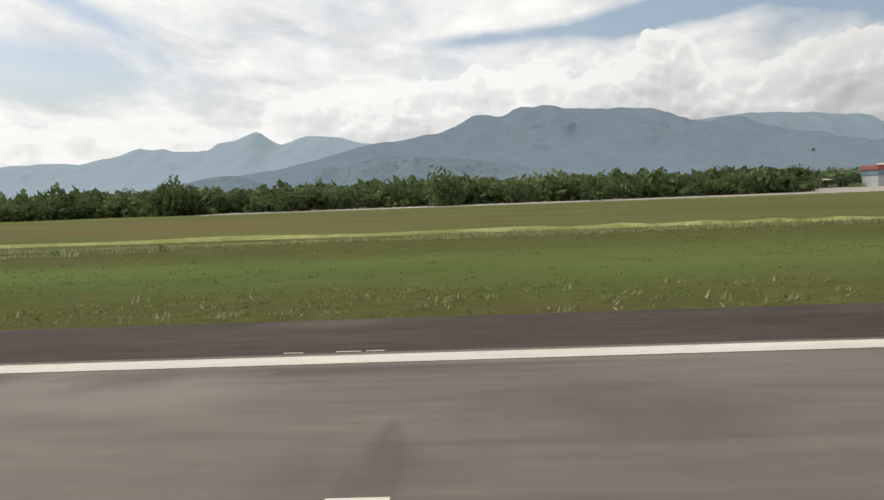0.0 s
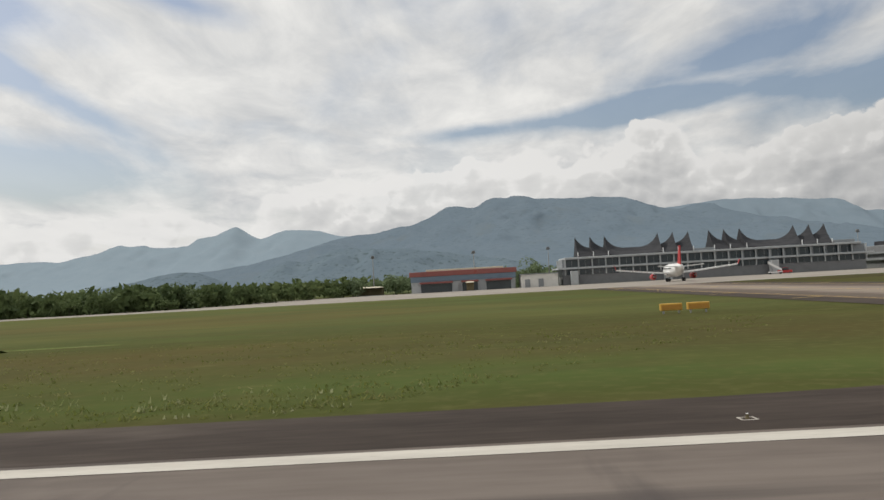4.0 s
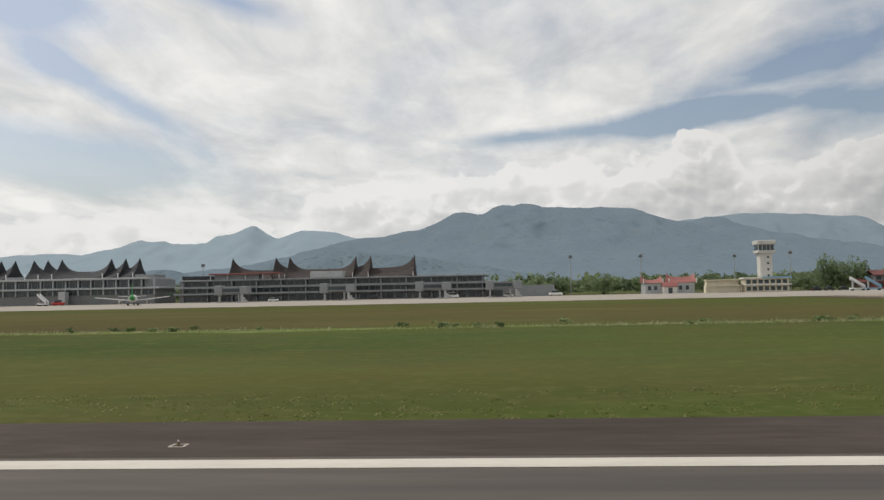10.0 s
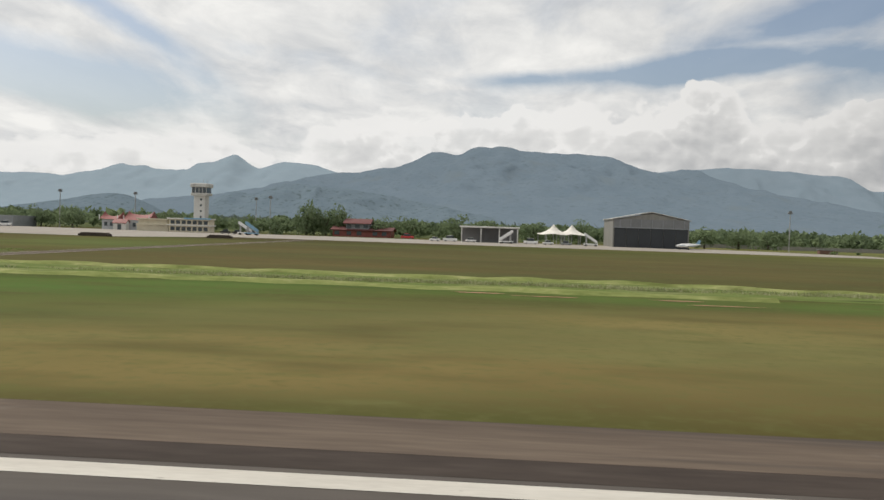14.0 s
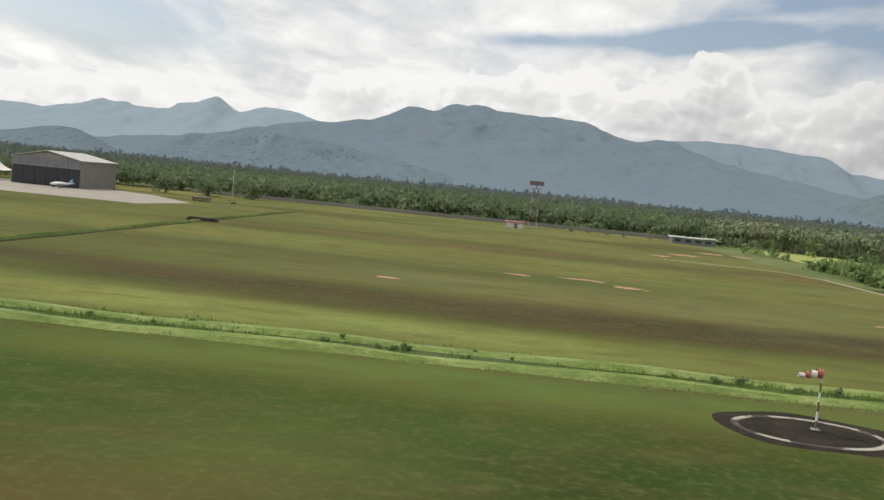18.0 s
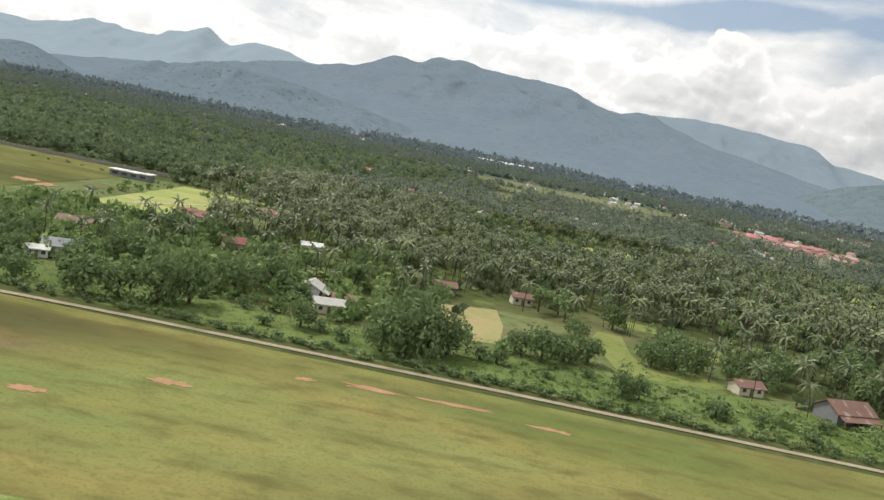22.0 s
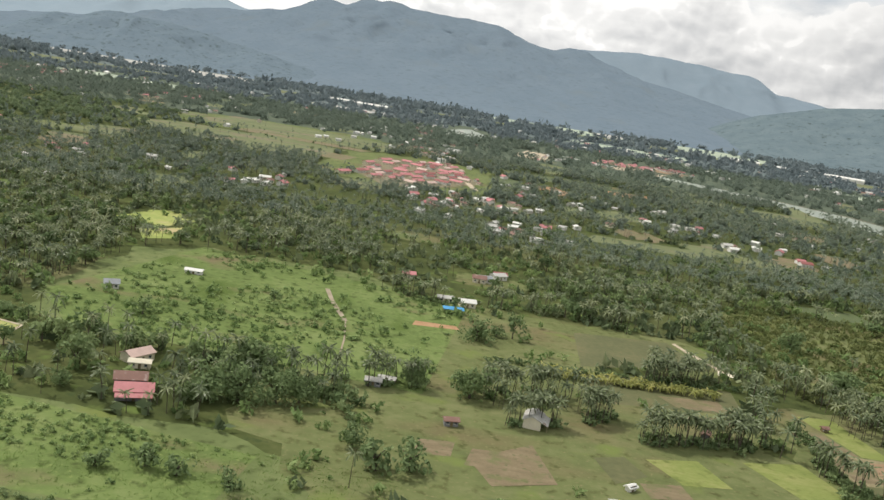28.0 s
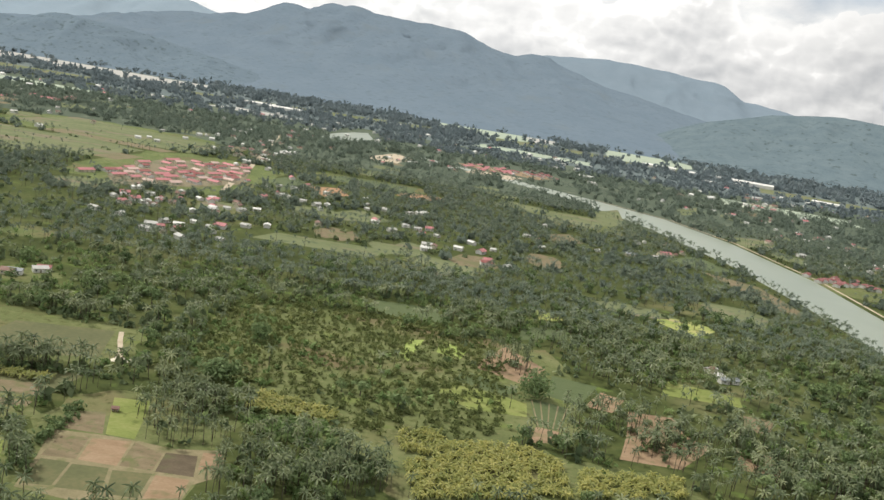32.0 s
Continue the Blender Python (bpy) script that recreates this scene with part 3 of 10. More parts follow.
M_SIGN = paint("yellow_sign", (0.62, 0.36, 0.07), 0.5)
M_SIGN_BACK = paint("sign_back", (0.16, 0.13, 0.07), 0.6)
M_WHITE = paint("white_paint", (0.78, 0.78, 0.77), 0.35, spread=0.04)
M_RED = paint("red_paint", (0.48, 0.05, 0.05), 0.4)
M_GREEN = paint("green_paint", (0.05, 0.34, 0.09), 0.4)
M_SOCKRED = paint("faded_red_cloth", (0.42, 0.13, 0.10), 0.8)
M_CANVAS = paint("white_canvas", (0.74, 0.71, 0.64), 0.7)


# ---- mesh helpers ----
def raw_mesh(name, verts, tris, material, tint=None):
    """One mesh object from arrays of corners and triangles."""
    verts, tris = np.asarray(verts, np.float32), np.asarray(tris, np.int32)
    me = bpy.data.meshes.new(name)
    me.vertices.add(len(verts))
    me.vertices.foreach_set("co", verts.ravel())
    me.loops.add(tris.size)
    me.loops.foreach_set("vertex_index", tris.ravel())
    me.polygons.add(len(tris))
    me.polygons.foreach_set("loop_start", np.arange(0, tris.size, 3, dtype=np.int32))
    if tint is not None:
        me.attributes.new("tint", "FLOAT", "POINT").data.foreach_set("value", np.asarray(tint, np.float32))
    me.materials.append(material)
    me.update(calc_edges=True)
    return me


def part(name, bm, material, parent=None, label="", at=None):
    """Link a bmesh as ONE mesh object under a thing or a part."""
    me = bpy.data.meshes.new(name)
    bm.to_mesh(me)
    bm.free()
    me.materials.append(material)
    ob = new(name, me)
    if parent:
        ob.parent = parent
    if at is not None:
        ob.matrix_basis = at
    return tagged(ob, label)


def box(bm, x0, x1, y0, y1, z0, z1, bevel=0.0):
    m = Matrix.Translation(((x0 + x1) / 2, (y0 + y1) / 2, (z0 + z1) / 2)) @ Matrix.Diagonal((x1 - x0, y1 - y0, z1 - z0, 1))
    g = bmesh.ops.create_cube(bm, size=1, matrix=m)
    if bevel:
        es = list({e for v in g["verts"] for e in v.link_edges})
        bmesh.ops.bevel(bm, geom=es, offset=bevel, segments=1, affect="EDGES")
    return bm


def boxes(*dims, bevel=0.0):
    bm = bmesh.new()
    for d in dims:
        box(bm, *d, bevel=bevel)
    return bm


def thing(name, label, category, at=None, group="", kind=""):
    ob = new(name)
    if at is not None:
        ob.matrix_basis = at
    return tagged(ob, label, category, group, kind)


def strip(points, half, z):
    """A flat ribbon along a line of points."""
    bm = bmesh.new()
    pts = [Vector((x, y, 0)) for x, y in points]
    rows = []
    for i, p in enumerate(pts):
        d = (pts[min(i + 1, len(pts) - 1)] - pts[max(i - 1, 0)]).normalized()
        n = Vector((-d.y, d.x, 0)) * half
        rows.append((bm.verts.new((p.x + n.x, p.y + n.y, z)), bm.verts.new((p.x - n.x, p.y - n.y, z))))
    for a, b in zip(rows, rows[1:]):
        bm.faces.new((a[1], b[1], b[0], a[0]))
    bmesh.ops.recalc_face_normals(bm, faces=bm.faces)
    for f in bm.faces:
        if f.normal.z < 0:
            f.normal_flip()
    return bm


def sheet_poly(points, z):
    bm = bmesh.new()
    f = bm.faces.new([bm.verts.new((x, y, z)) for x, y in points])
    f.normal_update()
    if f.normal.z < 0:
        f.normal_flip()
    bmesh.ops.triangulate(bm, faces=bm.faces)
    return bm


def grid(name, x0, x1, nx, y0, y1, ny, height, material):
    xs, ys = np.linspace(x0, x1, nx), np.linspace(y0, y1, ny)
    gx, gy = np.meshgrid(xs, ys)
    v = np.stack([gx, gy, height(gx, gy)], -1).reshape(-1, 3)
    i = (np.arange(ny - 1)[:, None] * nx + np.arange(nx - 1)).ravel()
    t = np.concatenate([np.stack([i, i + 1, i + nx + 1], 1), np.stack([i, i + nx + 1, i + nx], 1)])
    me = raw_mesh(name, v, t, material)
    me.polygons.foreach_set("use_smooth", np.ones(len(me.polygons), bool))
    return new(name, me)


RNG = np.random.default_rng(7)


def wave_noise(x, y, seed, octaves=5, base=1.0, gain=0.55):
    """Smooth lattice noise of -1 to 1 on arrays."""
    out, amp, tot = 0, 1.0, 0.0
    r = np.random.default_rng(seed)
    for o in range(octaves):
        tab = r.random((64, 64))
        fx, fy = x * base * 2**o, y * base * 2**o
        ix, iy = np.floor(fx).astype(int), np.floor(fy).astype(int)
        u, v = fx - ix, fy - iy
        u, v = u * u * (3 - 2 * u), v * v * (3 - 2 * v)
        g = lambda a, b: tab[a % 64, b % 64]
        out = out + amp * (g(ix, iy) * (1 - u) * (1 - v) + g(ix + 1, iy) * u * (1 - v) + g(ix, iy + 1) * (1 - u) * v + g(ix + 1, iy + 1) * u * v)
        tot += amp
        amp *= gain
    return out / tot * 2 - 1


# ---- ground, hills ----
ground = tagged(part("ground", sheet_poly([(-9000, -6000), (9000, -6000), (9000, 5200), (-9000, 5200)], -0.06), M_COUNTRY),
                "flat green coastal plain of fields and scrub", "ground", kind="structure")
# Haze over the plain is laid down as two sheets of ground colour.
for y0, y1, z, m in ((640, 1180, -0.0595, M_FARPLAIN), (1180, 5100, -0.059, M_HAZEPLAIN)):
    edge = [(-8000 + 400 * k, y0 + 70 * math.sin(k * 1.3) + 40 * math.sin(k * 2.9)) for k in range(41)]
    tagged(part("far_plain", sheet_poly(edge + [(8000, y1), (-8000, y1)], z), m), "far plain of fields and woods with haze in its colour", "ground", kind="structure")
# Patches of the airfield grass: x and y from and to, width of the soft edge in x and y, share, colour.
# Dark bands at x 398-532, y 41-60 are cloud shadow painted in.
GRASS_SHADE_BANDS = [(386, 505, 60, 205, 14, 10, 0.6, (0.108, 0.124, 0.044)), (280, 384, 42, 104, 10, 8, 0.5, (0.110, 0.100, 0.043)), (386, 484, 22, 36.5, 8, 4, 0.8, (0.066, 0.091, 0.022)), (410, 474, 4, 21, 9, 4, 0.75, (0.100, 0.082, 0.032)), (386, 412, 17, 33, 5, 4, 0.8, (0.101, 0.136, 0.037)), (494, 610, 6, 36.5, 10, 4, 0.85, (0.138, 0.189, 0.050)),
               (374, 610, 41, 48, 10, 3, 0.7, (0.159, 0.178, 0.053)), (398, 525, 52, 60, 12, 4, 0.85, (0.066, 0.051, 0.031)), (506, 552, 62, 72, 9, 4, 0.75, (0.090, 0.070, 0.036)), (532, 562, 50, 68, 7, 4, 0.7, (0.175, 0.217, 0.066)), (530, 552, 43, 58, 8, 5, 0.6, (0.254, 0.212, 0.090)), (385, 485, 84, 102, 14, 6, 0.6, (0.159, 0.167, 0.055)),
               (420, 505, 104, 116, 14, 4, 0.6, (0.093, 0.070, 0.036)), (624, 650, 60, 69, 9, 4, 0.6, (0.090, 0.070, 0.038)), (560, 625, 40, 60, 12, 6, 0.5, (0.212, 0.185, 0.076)), (282, 330, 12, 20, 10, 3, 0.6, (0.092, 0.128, 0.032)), (-60, 60, 12, 24, 20, 4, 0.5, (0.069, 0.084, 0.023)),
               (-60, 90, 34, 90, 30, 8, 0.5, (0.101, 0.079, 0.037)), (120, 260, 38, 80, 25, 5, 0.5, (0.092, 0.074, 0.032)), (285, 370, 44, 90, 20, 6, 0.45, (0.101, 0.077, 0.037)),
               (295, 311, 19, 33, 5, 3, 0.7, (0.062, 0.101, 0.024)), (280, 301, 12, 18, 5, 2, 0.6, (0.123, 0.092, 0.039)), (317, 348, 14, 23, 6, 3, 0.6, (0.119, 0.088, 0.039)), (312, 328, 23, 32, 4, 3, 0.65, (0.060, 0.102, 0.024)),
               (452, 490, 6, 22, 6, 4, 0.65, (0.053, 0.064, 0.020)), (180, 250, 22, 36, 12, 3, 0.5, (0.058, 0.088, 0.022)), (150, 215, 13, 21, 12, 2, 0.5, (0.110, 0.086, 0.035)), (60, 95, 16, 28, 8, 3, 0.5, (0.110, 0.084, 0.035)), (340, 384, 12, 32, 8, 4, 0.5, (0.097, 0.077, 0.032)),
               (492, 532, 41, 58, 9, 6, 0.6, (0.078, 0.080, 0.031)), (545, 625, 44, 68, 14, 8, 0.5, (0.25, 0.225, 0.085)), (280, 291, 12, 36, 4, 5, 0.75, (0.052, 0.084, 0.021)), (289, 297, 15, 22, 3, 2, 0.7, (0.150, 0.098, 0.050)), (285, 309, 12, 22, 6, 3, 0.75, (0.195, 0.168, 0.070)),
               (294, 310, 25, 33, 5, 2.5, 0.8, (0.076, 0.128, 0.032)), (284, 308, 38, 54, 6, 3, 0.75, (0.175, 0.190, 0.068)), (292, 312, 60, 96, 6, 10, 0.6, (0.098, 0.132, 0.038)), (314, 331, 19, 33, 4, 4, 0.75, (0.084, 0.132, 0.034)), (316, 347, 11, 17, 6, 2, 0.75, (0.160, 0.140, 0.058)), (326, 384, 12, 26, 8, 4, 0.7, (0.160, 0.148, 0.058)), (330, 386, 28.5, 33.5, 8, 1.6, 0.75, (0.086, 0.136, 0.034)),
               (380, 412, 8, 16, 6, 3, 0.7, (0.105, 0.086, 0.036)), (392, 417, 18, 35, 5, 4, 0.85, (0.185, 0.232, 0.070)), (412, 428, 24, 34, 5, 3, 0.8, (0.145, 0.196, 0.054)), (422, 470, 23, 31, 8, 3, 0.8, (0.050, 0.084, 0.019)), (416, 452, 5, 19, 7, 3, 0.8, (0.098, 0.074, 0.031)), (446, 462, 18, 26, 5, 3, 0.6, (0.098, 0.108, 0.036)), (440, 486, 31, 36, 8, 1.6, 0.6, (0.110, 0.150, 0.040)),
               (455, 490, 5, 31, 6, 4, 0.85, (0.040, 0.057, 0.015)), (640, 663, 66, 78, 5, 3, 0.75, (0.165, 0.205, 0.062)), (608, 632, 64, 78, 6, 4, 0.6, (0.165, 0.200, 0.062)), (428, 462, 41, 47, 8, 2.5, 0.75, (0.185, 0.225, 0.068)), (404, 430, 41, 56, 6, 4, 0.5, (0.118, 0.138, 0.045)), (436, 476, 49, 57, 8, 2.5, 0.6, (0.064, 0.052, 0.028)), (440, 480, 62, 72, 9, 3, 0.6, (0.140, 0.128, 0.056)), (380, 414, 56, 70, 8, 4, 0.6, (0.112, 0.088, 0.042)),
               (-120, 100, 34, 112, 20, 6, 0.75, (0.098, 0.116, 0.040)), (-110, -4, 40, 78, 18, 9, 0.6, (0.120, 0.094, 0.043)), (20, 80, 44, 70, 16, 8, 0.5, (0.118, 0.100, 0.043)), (-120, 90, 97, 113, 14, 4, 0.5, (0.140, 0.160, 0.055)), (-40, 26, 14, 22, 9, 3, 0.6, (0.084, 0.122, 0.032)), (12, 62, 19, 28, 9, 4, 0.5, (0.124, 0.118, 0.046)), (40, 92, 12, 18, 9, 3, 0.5, (0.088, 0.118, 0.033)),
               (478, 506, 53, 60, 6, 2, 0.8, (0.052, 0.041, 0.026)), (484, 509, 42, 50, 7, 3, 0.7, (0.088, 0.128, 0.035)), (506, 524, 43, 58, 6, 4, 0.7, (0.066, 0.086, 0.027)), (508, 546, 60, 70, 7, 3, 0.7, (0.088, 0.067, 0.038)), (519, 545, 62.5, 65.5, 6, 1.2, 0.6, (0.190, 0.152, 0.092)), (524, 546, 41, 53, 6, 4, 0.65, (0.150, 0.122, 0.054)), (538, 562, 48, 60, 6, 4, 0.65, (0.175, 0.195, 0.064)), (488, 530, 27, 36, 8, 3, 0.7, (0.150, 0.200, 0.056)),
               (190, 262, 11, 36, 12, 3, 0.7, (0.056, 0.078, 0.023)), (186, 240, 14, 21, 10, 3, 0.6, (0.088, 0.092, 0.031)), (552, 612, 44, 76, 10, 6, 0.6, (0.215, 0.212, 0.074)), (575, 600, 66, 76, 8, 3, 0.6, (0.120, 0.165, 0.048)), (468, 500, 6, 35, 6, 3, 0.95, (0.038, 0.062, 0.015)), (474, 486, 33, 37, 6, 1.5, 0.6, (0.095, 0.130, 0.038))]


def airfield():
    """The mown grass as one sheet whose corners carry patches of greener, drier and browner grass, and painted cloud
    shadow.
    """
    xs = np.concatenate([np.arange(-900, -120, 20), np.arange(-120, 661, 1.2), [661.2, 661.6]])
    ys = np.concatenate([[-60, 10.3], np.arange(10.6, 48, 0.55), np.arange(48, 80, 1.0), np.arange(80, 215, 2.2)])
    top = np.interp(xs, [-900, -300, 60, 380, 380.1, 494, 495, 497, 497.5, 505, 654, 659, 661.2, 661.6], [150, 150, 200, 205, 214, 206, 118, 110, 87, 76, 76, 73, 68, 60])
    gx, gy = np.meshgrid(xs, ys, indexing="ij")
    gy = np.minimum(gy, top[:, None])
    wx = gx + 7.0 * wave_noise(gx, gy * 1.6, 81, 4, 1 / 26)
    wy = gy + 2.6 * wave_noise(gx + 300, gy * 1.6, 82, 4, 1 / 20)
    grain = 1 + 0.45 * wave_noise(gx * 0.5, gy, 83, 4, 1 / 3.0)

    def ease(v, lo, hi):
        f = np.clip((v - lo) / (hi - lo), 0, 1)
        return f * f * (3 - 2 * f)
    tone, share = np.zeros(gx.shape + (3,)), np.zeros(gx.shape)
    for x0, x1, y0, y1, sx, sy, k, col in GRASS_SHADE_BANDS:
        a = np.clip(k * grain, 0, 1) * ease(wx, x0 - sx, x0 + sx) * ease(-wx, -x1 - sx, -x1 + sx) * ease(wy, y0 - sy, y0 + sy) * ease(-wy, -y1 - sy, -y1 + sy)
        tone = tone * (1 - a)[..., None] + np.array(col) * a[..., None]
        share = 1 - (1 - share) * (1 - a)
    tone = tone / np.maximum(share, 1e-4)[..., None]
    lush, dry = wave_noise(gx * 0.6, gy * 1.3, 84, 5, 1 / 9, 0.65), wave_noise(gx * 0.5 + 77, gy * 1.4, 85, 5, 1 / 7, 0.65)
    tone = tone * (1 + 0.34 * lush)[..., None]
    tone[..., 0] *= 1 + 0.30 * dry
    n = len(ys)
    i = (np.arange(len(xs) - 1)[:, None] * n + np.arange(n - 1)).ravel()
    tris = np.concatenate([np.stack([i, i + n, i + n + 1], 1), np.stack([i, i + n + 1, i + 1], 1)])
    fy = gy.ravel()
    tris = tris[np.ptp(fy[tris], axis=1) > 1e-4]
    me = raw_mesh("airfield_grass", np.stack([gx, gy, gx * 0], -1).reshape(-1, 3), tris, M_FIELD)
    me.attributes.new("sward_shade", "FLOAT_COLOR", "POINT").data.foreach_set("color", np.concatenate([tone, share[..., None]], -1).astype(np.float32).ravel())
    return new("airfield_grass", me)


airfield()
tagged(bpy.data.objects["airfield_grass"], "mown olive-green airfield grass with dry brown patches and painted cloud shadow", "grass", kind="structure")


def ridge_line(knots, seed, rough):
    kx, kz = np.array(knots, float).T

    def crest(x):
        z = sum(np.interp(x + o, kx, kz) for o in (-12, -4, 4, 12)) / 4
        return z + rough * wave_noise(x, x * 0, seed, 5, 1 / 70, 0.7)
    return crest


def range_height(crest, yc, front, back, seed, cut, power=1.15):
    def height(x, y):
        s = wave_noise(x, y, seed + 5, 4, 1 / 420) * 130
        d = np.where(y < yc, (yc - y) / front, (y - yc) / back)
        f = np.clip(1 - d, 0, 1)
        spur = 1 - np.abs(wave_noise(x + s, y * 0.45, seed, 5, 1 / 330))
        gully = 1 - np.abs(wave_noise(x + s * 0.6, y * 0.6, seed + 3, 4, 1 / 120))
        env = np.clip(d * 4, 0, 1) * np.clip((1 - d) * 3, 0, 1)
        return crest(x) * (f ** power) * (1 + cut * env * ((spur - 0.72) * 2.2 + (gully - 0.72) * 0.9)) + env * f * 7.0 * wave_noise(x, y, seed + 9, 4, 1 / 60) - 1.5
    return height


main_crest = ridge_line([(-2000, 10), (-1550, 30), (-1130, 105), (-785, 138), (-470, 218), (-387, 233), (-289, 238), (-204, 260), (-143, 259), (-59, 293), (12, 333), (73, 330), (109, 323), (145, 329), (187, 353), (216, 359), (264, 357), (300, 366), (347, 364), (396, 347),
                         (455, 345), (526, 342), (574, 335), (621, 343), (692, 338), (774, 328), (810, 314), (869, 294), (905, 281), (999, 264), (1060, 286), (1137, 286), (1184, 258), (1277, 240), (1324, 218), (1417, 199), (1509, 188), (1738, 141), (2400, 50)], 3, 6)
back_crest = ridge_line([(-3600, 160), (-2600, 245), (-2534, 253), (-2235, 252), (-2162, 238), (-2038, 267), (-1940, 279), (-1859, 313), (-1826, 321), (-1761, 309), (-1686, 312), (-1630, 291), (-1436, 293), (-1382, 335), (-1286, 344), (-1229, 368), (-1172, 389),
                         (-1139, 370), (-1084, 331), (-1035, 306), (-941, 341), (-884, 350), (-814, 345), (-719, 338), (-655, 315), (-591, 301), (-470, 285), (-345, 318), (-200, 300), (600, 200)], 4, 6)
far_crest = ridge_line([(700, 250), (1203, 362), (1400, 380), (1535, 392), (1686, 389), (1866, 379), (2016, 364), (2135, 362), (2195, 347), (2255, 309), (2301, 286), (2369, 285), (2550, 265), (2900, 200), (3800, 120)], 5, 5)
side_crest = ridge_line([(1150, 0), (1390, 42), (1543, 108), (1732, 159), (1908, 184), (2055, 182), (2500, 190), (3200, 120)], 6, 4)
front_crest = ridge_line([(-640, 0), (-551, 4), (-501, 36), (-442, 68), (-394, 90), (-350, 80), (-300, 98), (-258, 110), (-213, 112), (-163, 106), (-86, 105), (10, 92), (99, 76), (193, 58), (330, 34), (480, 0)], 8, 4)
knoll_crest = ridge_line([(-900, 0), (-760, 30), (-657, 44), (-605, 56), (-553, 63), (-513, 59), (-472, 43), (-437, 22), (-395, 0)], 9, 3)
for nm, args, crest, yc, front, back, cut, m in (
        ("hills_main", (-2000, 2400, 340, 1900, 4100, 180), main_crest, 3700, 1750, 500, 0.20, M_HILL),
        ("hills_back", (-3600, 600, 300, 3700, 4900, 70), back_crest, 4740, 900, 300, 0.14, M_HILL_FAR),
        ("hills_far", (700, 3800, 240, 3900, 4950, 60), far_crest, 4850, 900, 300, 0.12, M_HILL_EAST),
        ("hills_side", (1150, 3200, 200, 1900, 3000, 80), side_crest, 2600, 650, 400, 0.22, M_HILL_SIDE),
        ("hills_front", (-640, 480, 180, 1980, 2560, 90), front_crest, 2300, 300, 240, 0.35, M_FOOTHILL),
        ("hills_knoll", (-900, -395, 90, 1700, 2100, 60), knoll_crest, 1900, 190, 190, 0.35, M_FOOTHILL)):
    tagged(grid(nm, *args, range_height(crest, yc, front, back, len(nm), cut, 1.35 if nm == "hills_main" else 1.0 if nm in ("hills_front", "hills_knoll") else 1.15), m), "wooded mountain range behind the plain, its blue haze painted on", "mountains", kind="structure")

# ---- runway and taxiways ----
def flat(name, pts, z, m, label, category):
    return tagged(part(name, sheet_poly(pts, z), m), label, category, kind="structure")


flat("runway", [(-700, -9.0), (142, -9.0), (142, 10.65), (-700, 10.65)], 0.012, M_ASPHALT, "reddish-brown worn asphalt runway with tyre marks", "runway")
flat("runway", [(142, -9.0), (372, -9.0), (372, 10.65), (142, 10.65)], 0.012, M_ASPHALT_GREY, "grey-brown resurfaced asphalt runway", "runway")
flat("shoulder", [(-700, 8.35), (93.5, 8.35), (96.5, 10.66), (-700, 10.66)], 0.0145, M_SHOULDER, "dark asphalt runway shoulder", "pavement")
flat("shoulder", [(116.5, 8.35), (372, 8.35), (372, 10.66), (112.6, 10.66)], 0.0145, M_SHOULDER, "dark asphalt runway shoulder", "pavement")
flat("edge_line", [(-700, 7.8), (350, 7.8), (350, 8.2), (-700, 8.2)], 0.0165, M_WHITE_LINE, "worn white painted runway edge line", "road marking")


for x0, x1, y0, y1 in ((-8.2, -8.0, 8.38, 8.42), (-7.68, -7.42, 8.38, 8.42), (-7.38, -7.2, 8.38, 8.42), (-7.08, -6.75, 3.7, 4.25)):
    flat("painted_mark", [(x0, y0), (x1, y0), (x1, y1), (x0, y1)], 0.0170, M_WHITE_LINE, "small worn white painted mark", "road marking")


# How far edge line, shoulder and pale lane swing out towards the runway: y, and metres beyond the straight part.
LINE_SWING = [(24, 0.0), (20.5, 0.02), (18.7, 0.35), (17.4, 0.9), (16.1, 1.5), (14.3, 2.5), (13.3, 3.15), (12.3, 4.0), (11.4, 5.0), (10.7, 6.1), (10.2, 7.0), (9.7, 7.9), (9.25, 8.9), (8.8, 10.1), (8.42, 11.2), (8.24, 12.2)]
GRASS_SWING = [(24, 0.0), (20, 0.25), (17.5, 0.9), (15.6, 1.8), (14.2, 2.7), (12.9, 4.0), (12.1, 5.4), (11.4, 7.0), (10.9, 8.9), (10.64, 11.5)]
LANE_SWING = [(40, 0.0), (29, 0.1), (20, 0.3), (16.7, 0.6), (14.9, 1.1), (12.5, 1.9), (10.9, 3.0), (10.0, 4.2), (9.6, 5.4)]
LEAD = [(20.5, 0.0), (19.3, 0.12), (17.7, 0.42), (15.5, 0.95), (13.4, 1.65), (11.8, 2.45), (10.7, 3.1), (9.6, 3.85), (8.3, 4.95), (7.0, 6.1), (6.4, 6.7), (5.0, 8.4), (3.8, 10.4)]


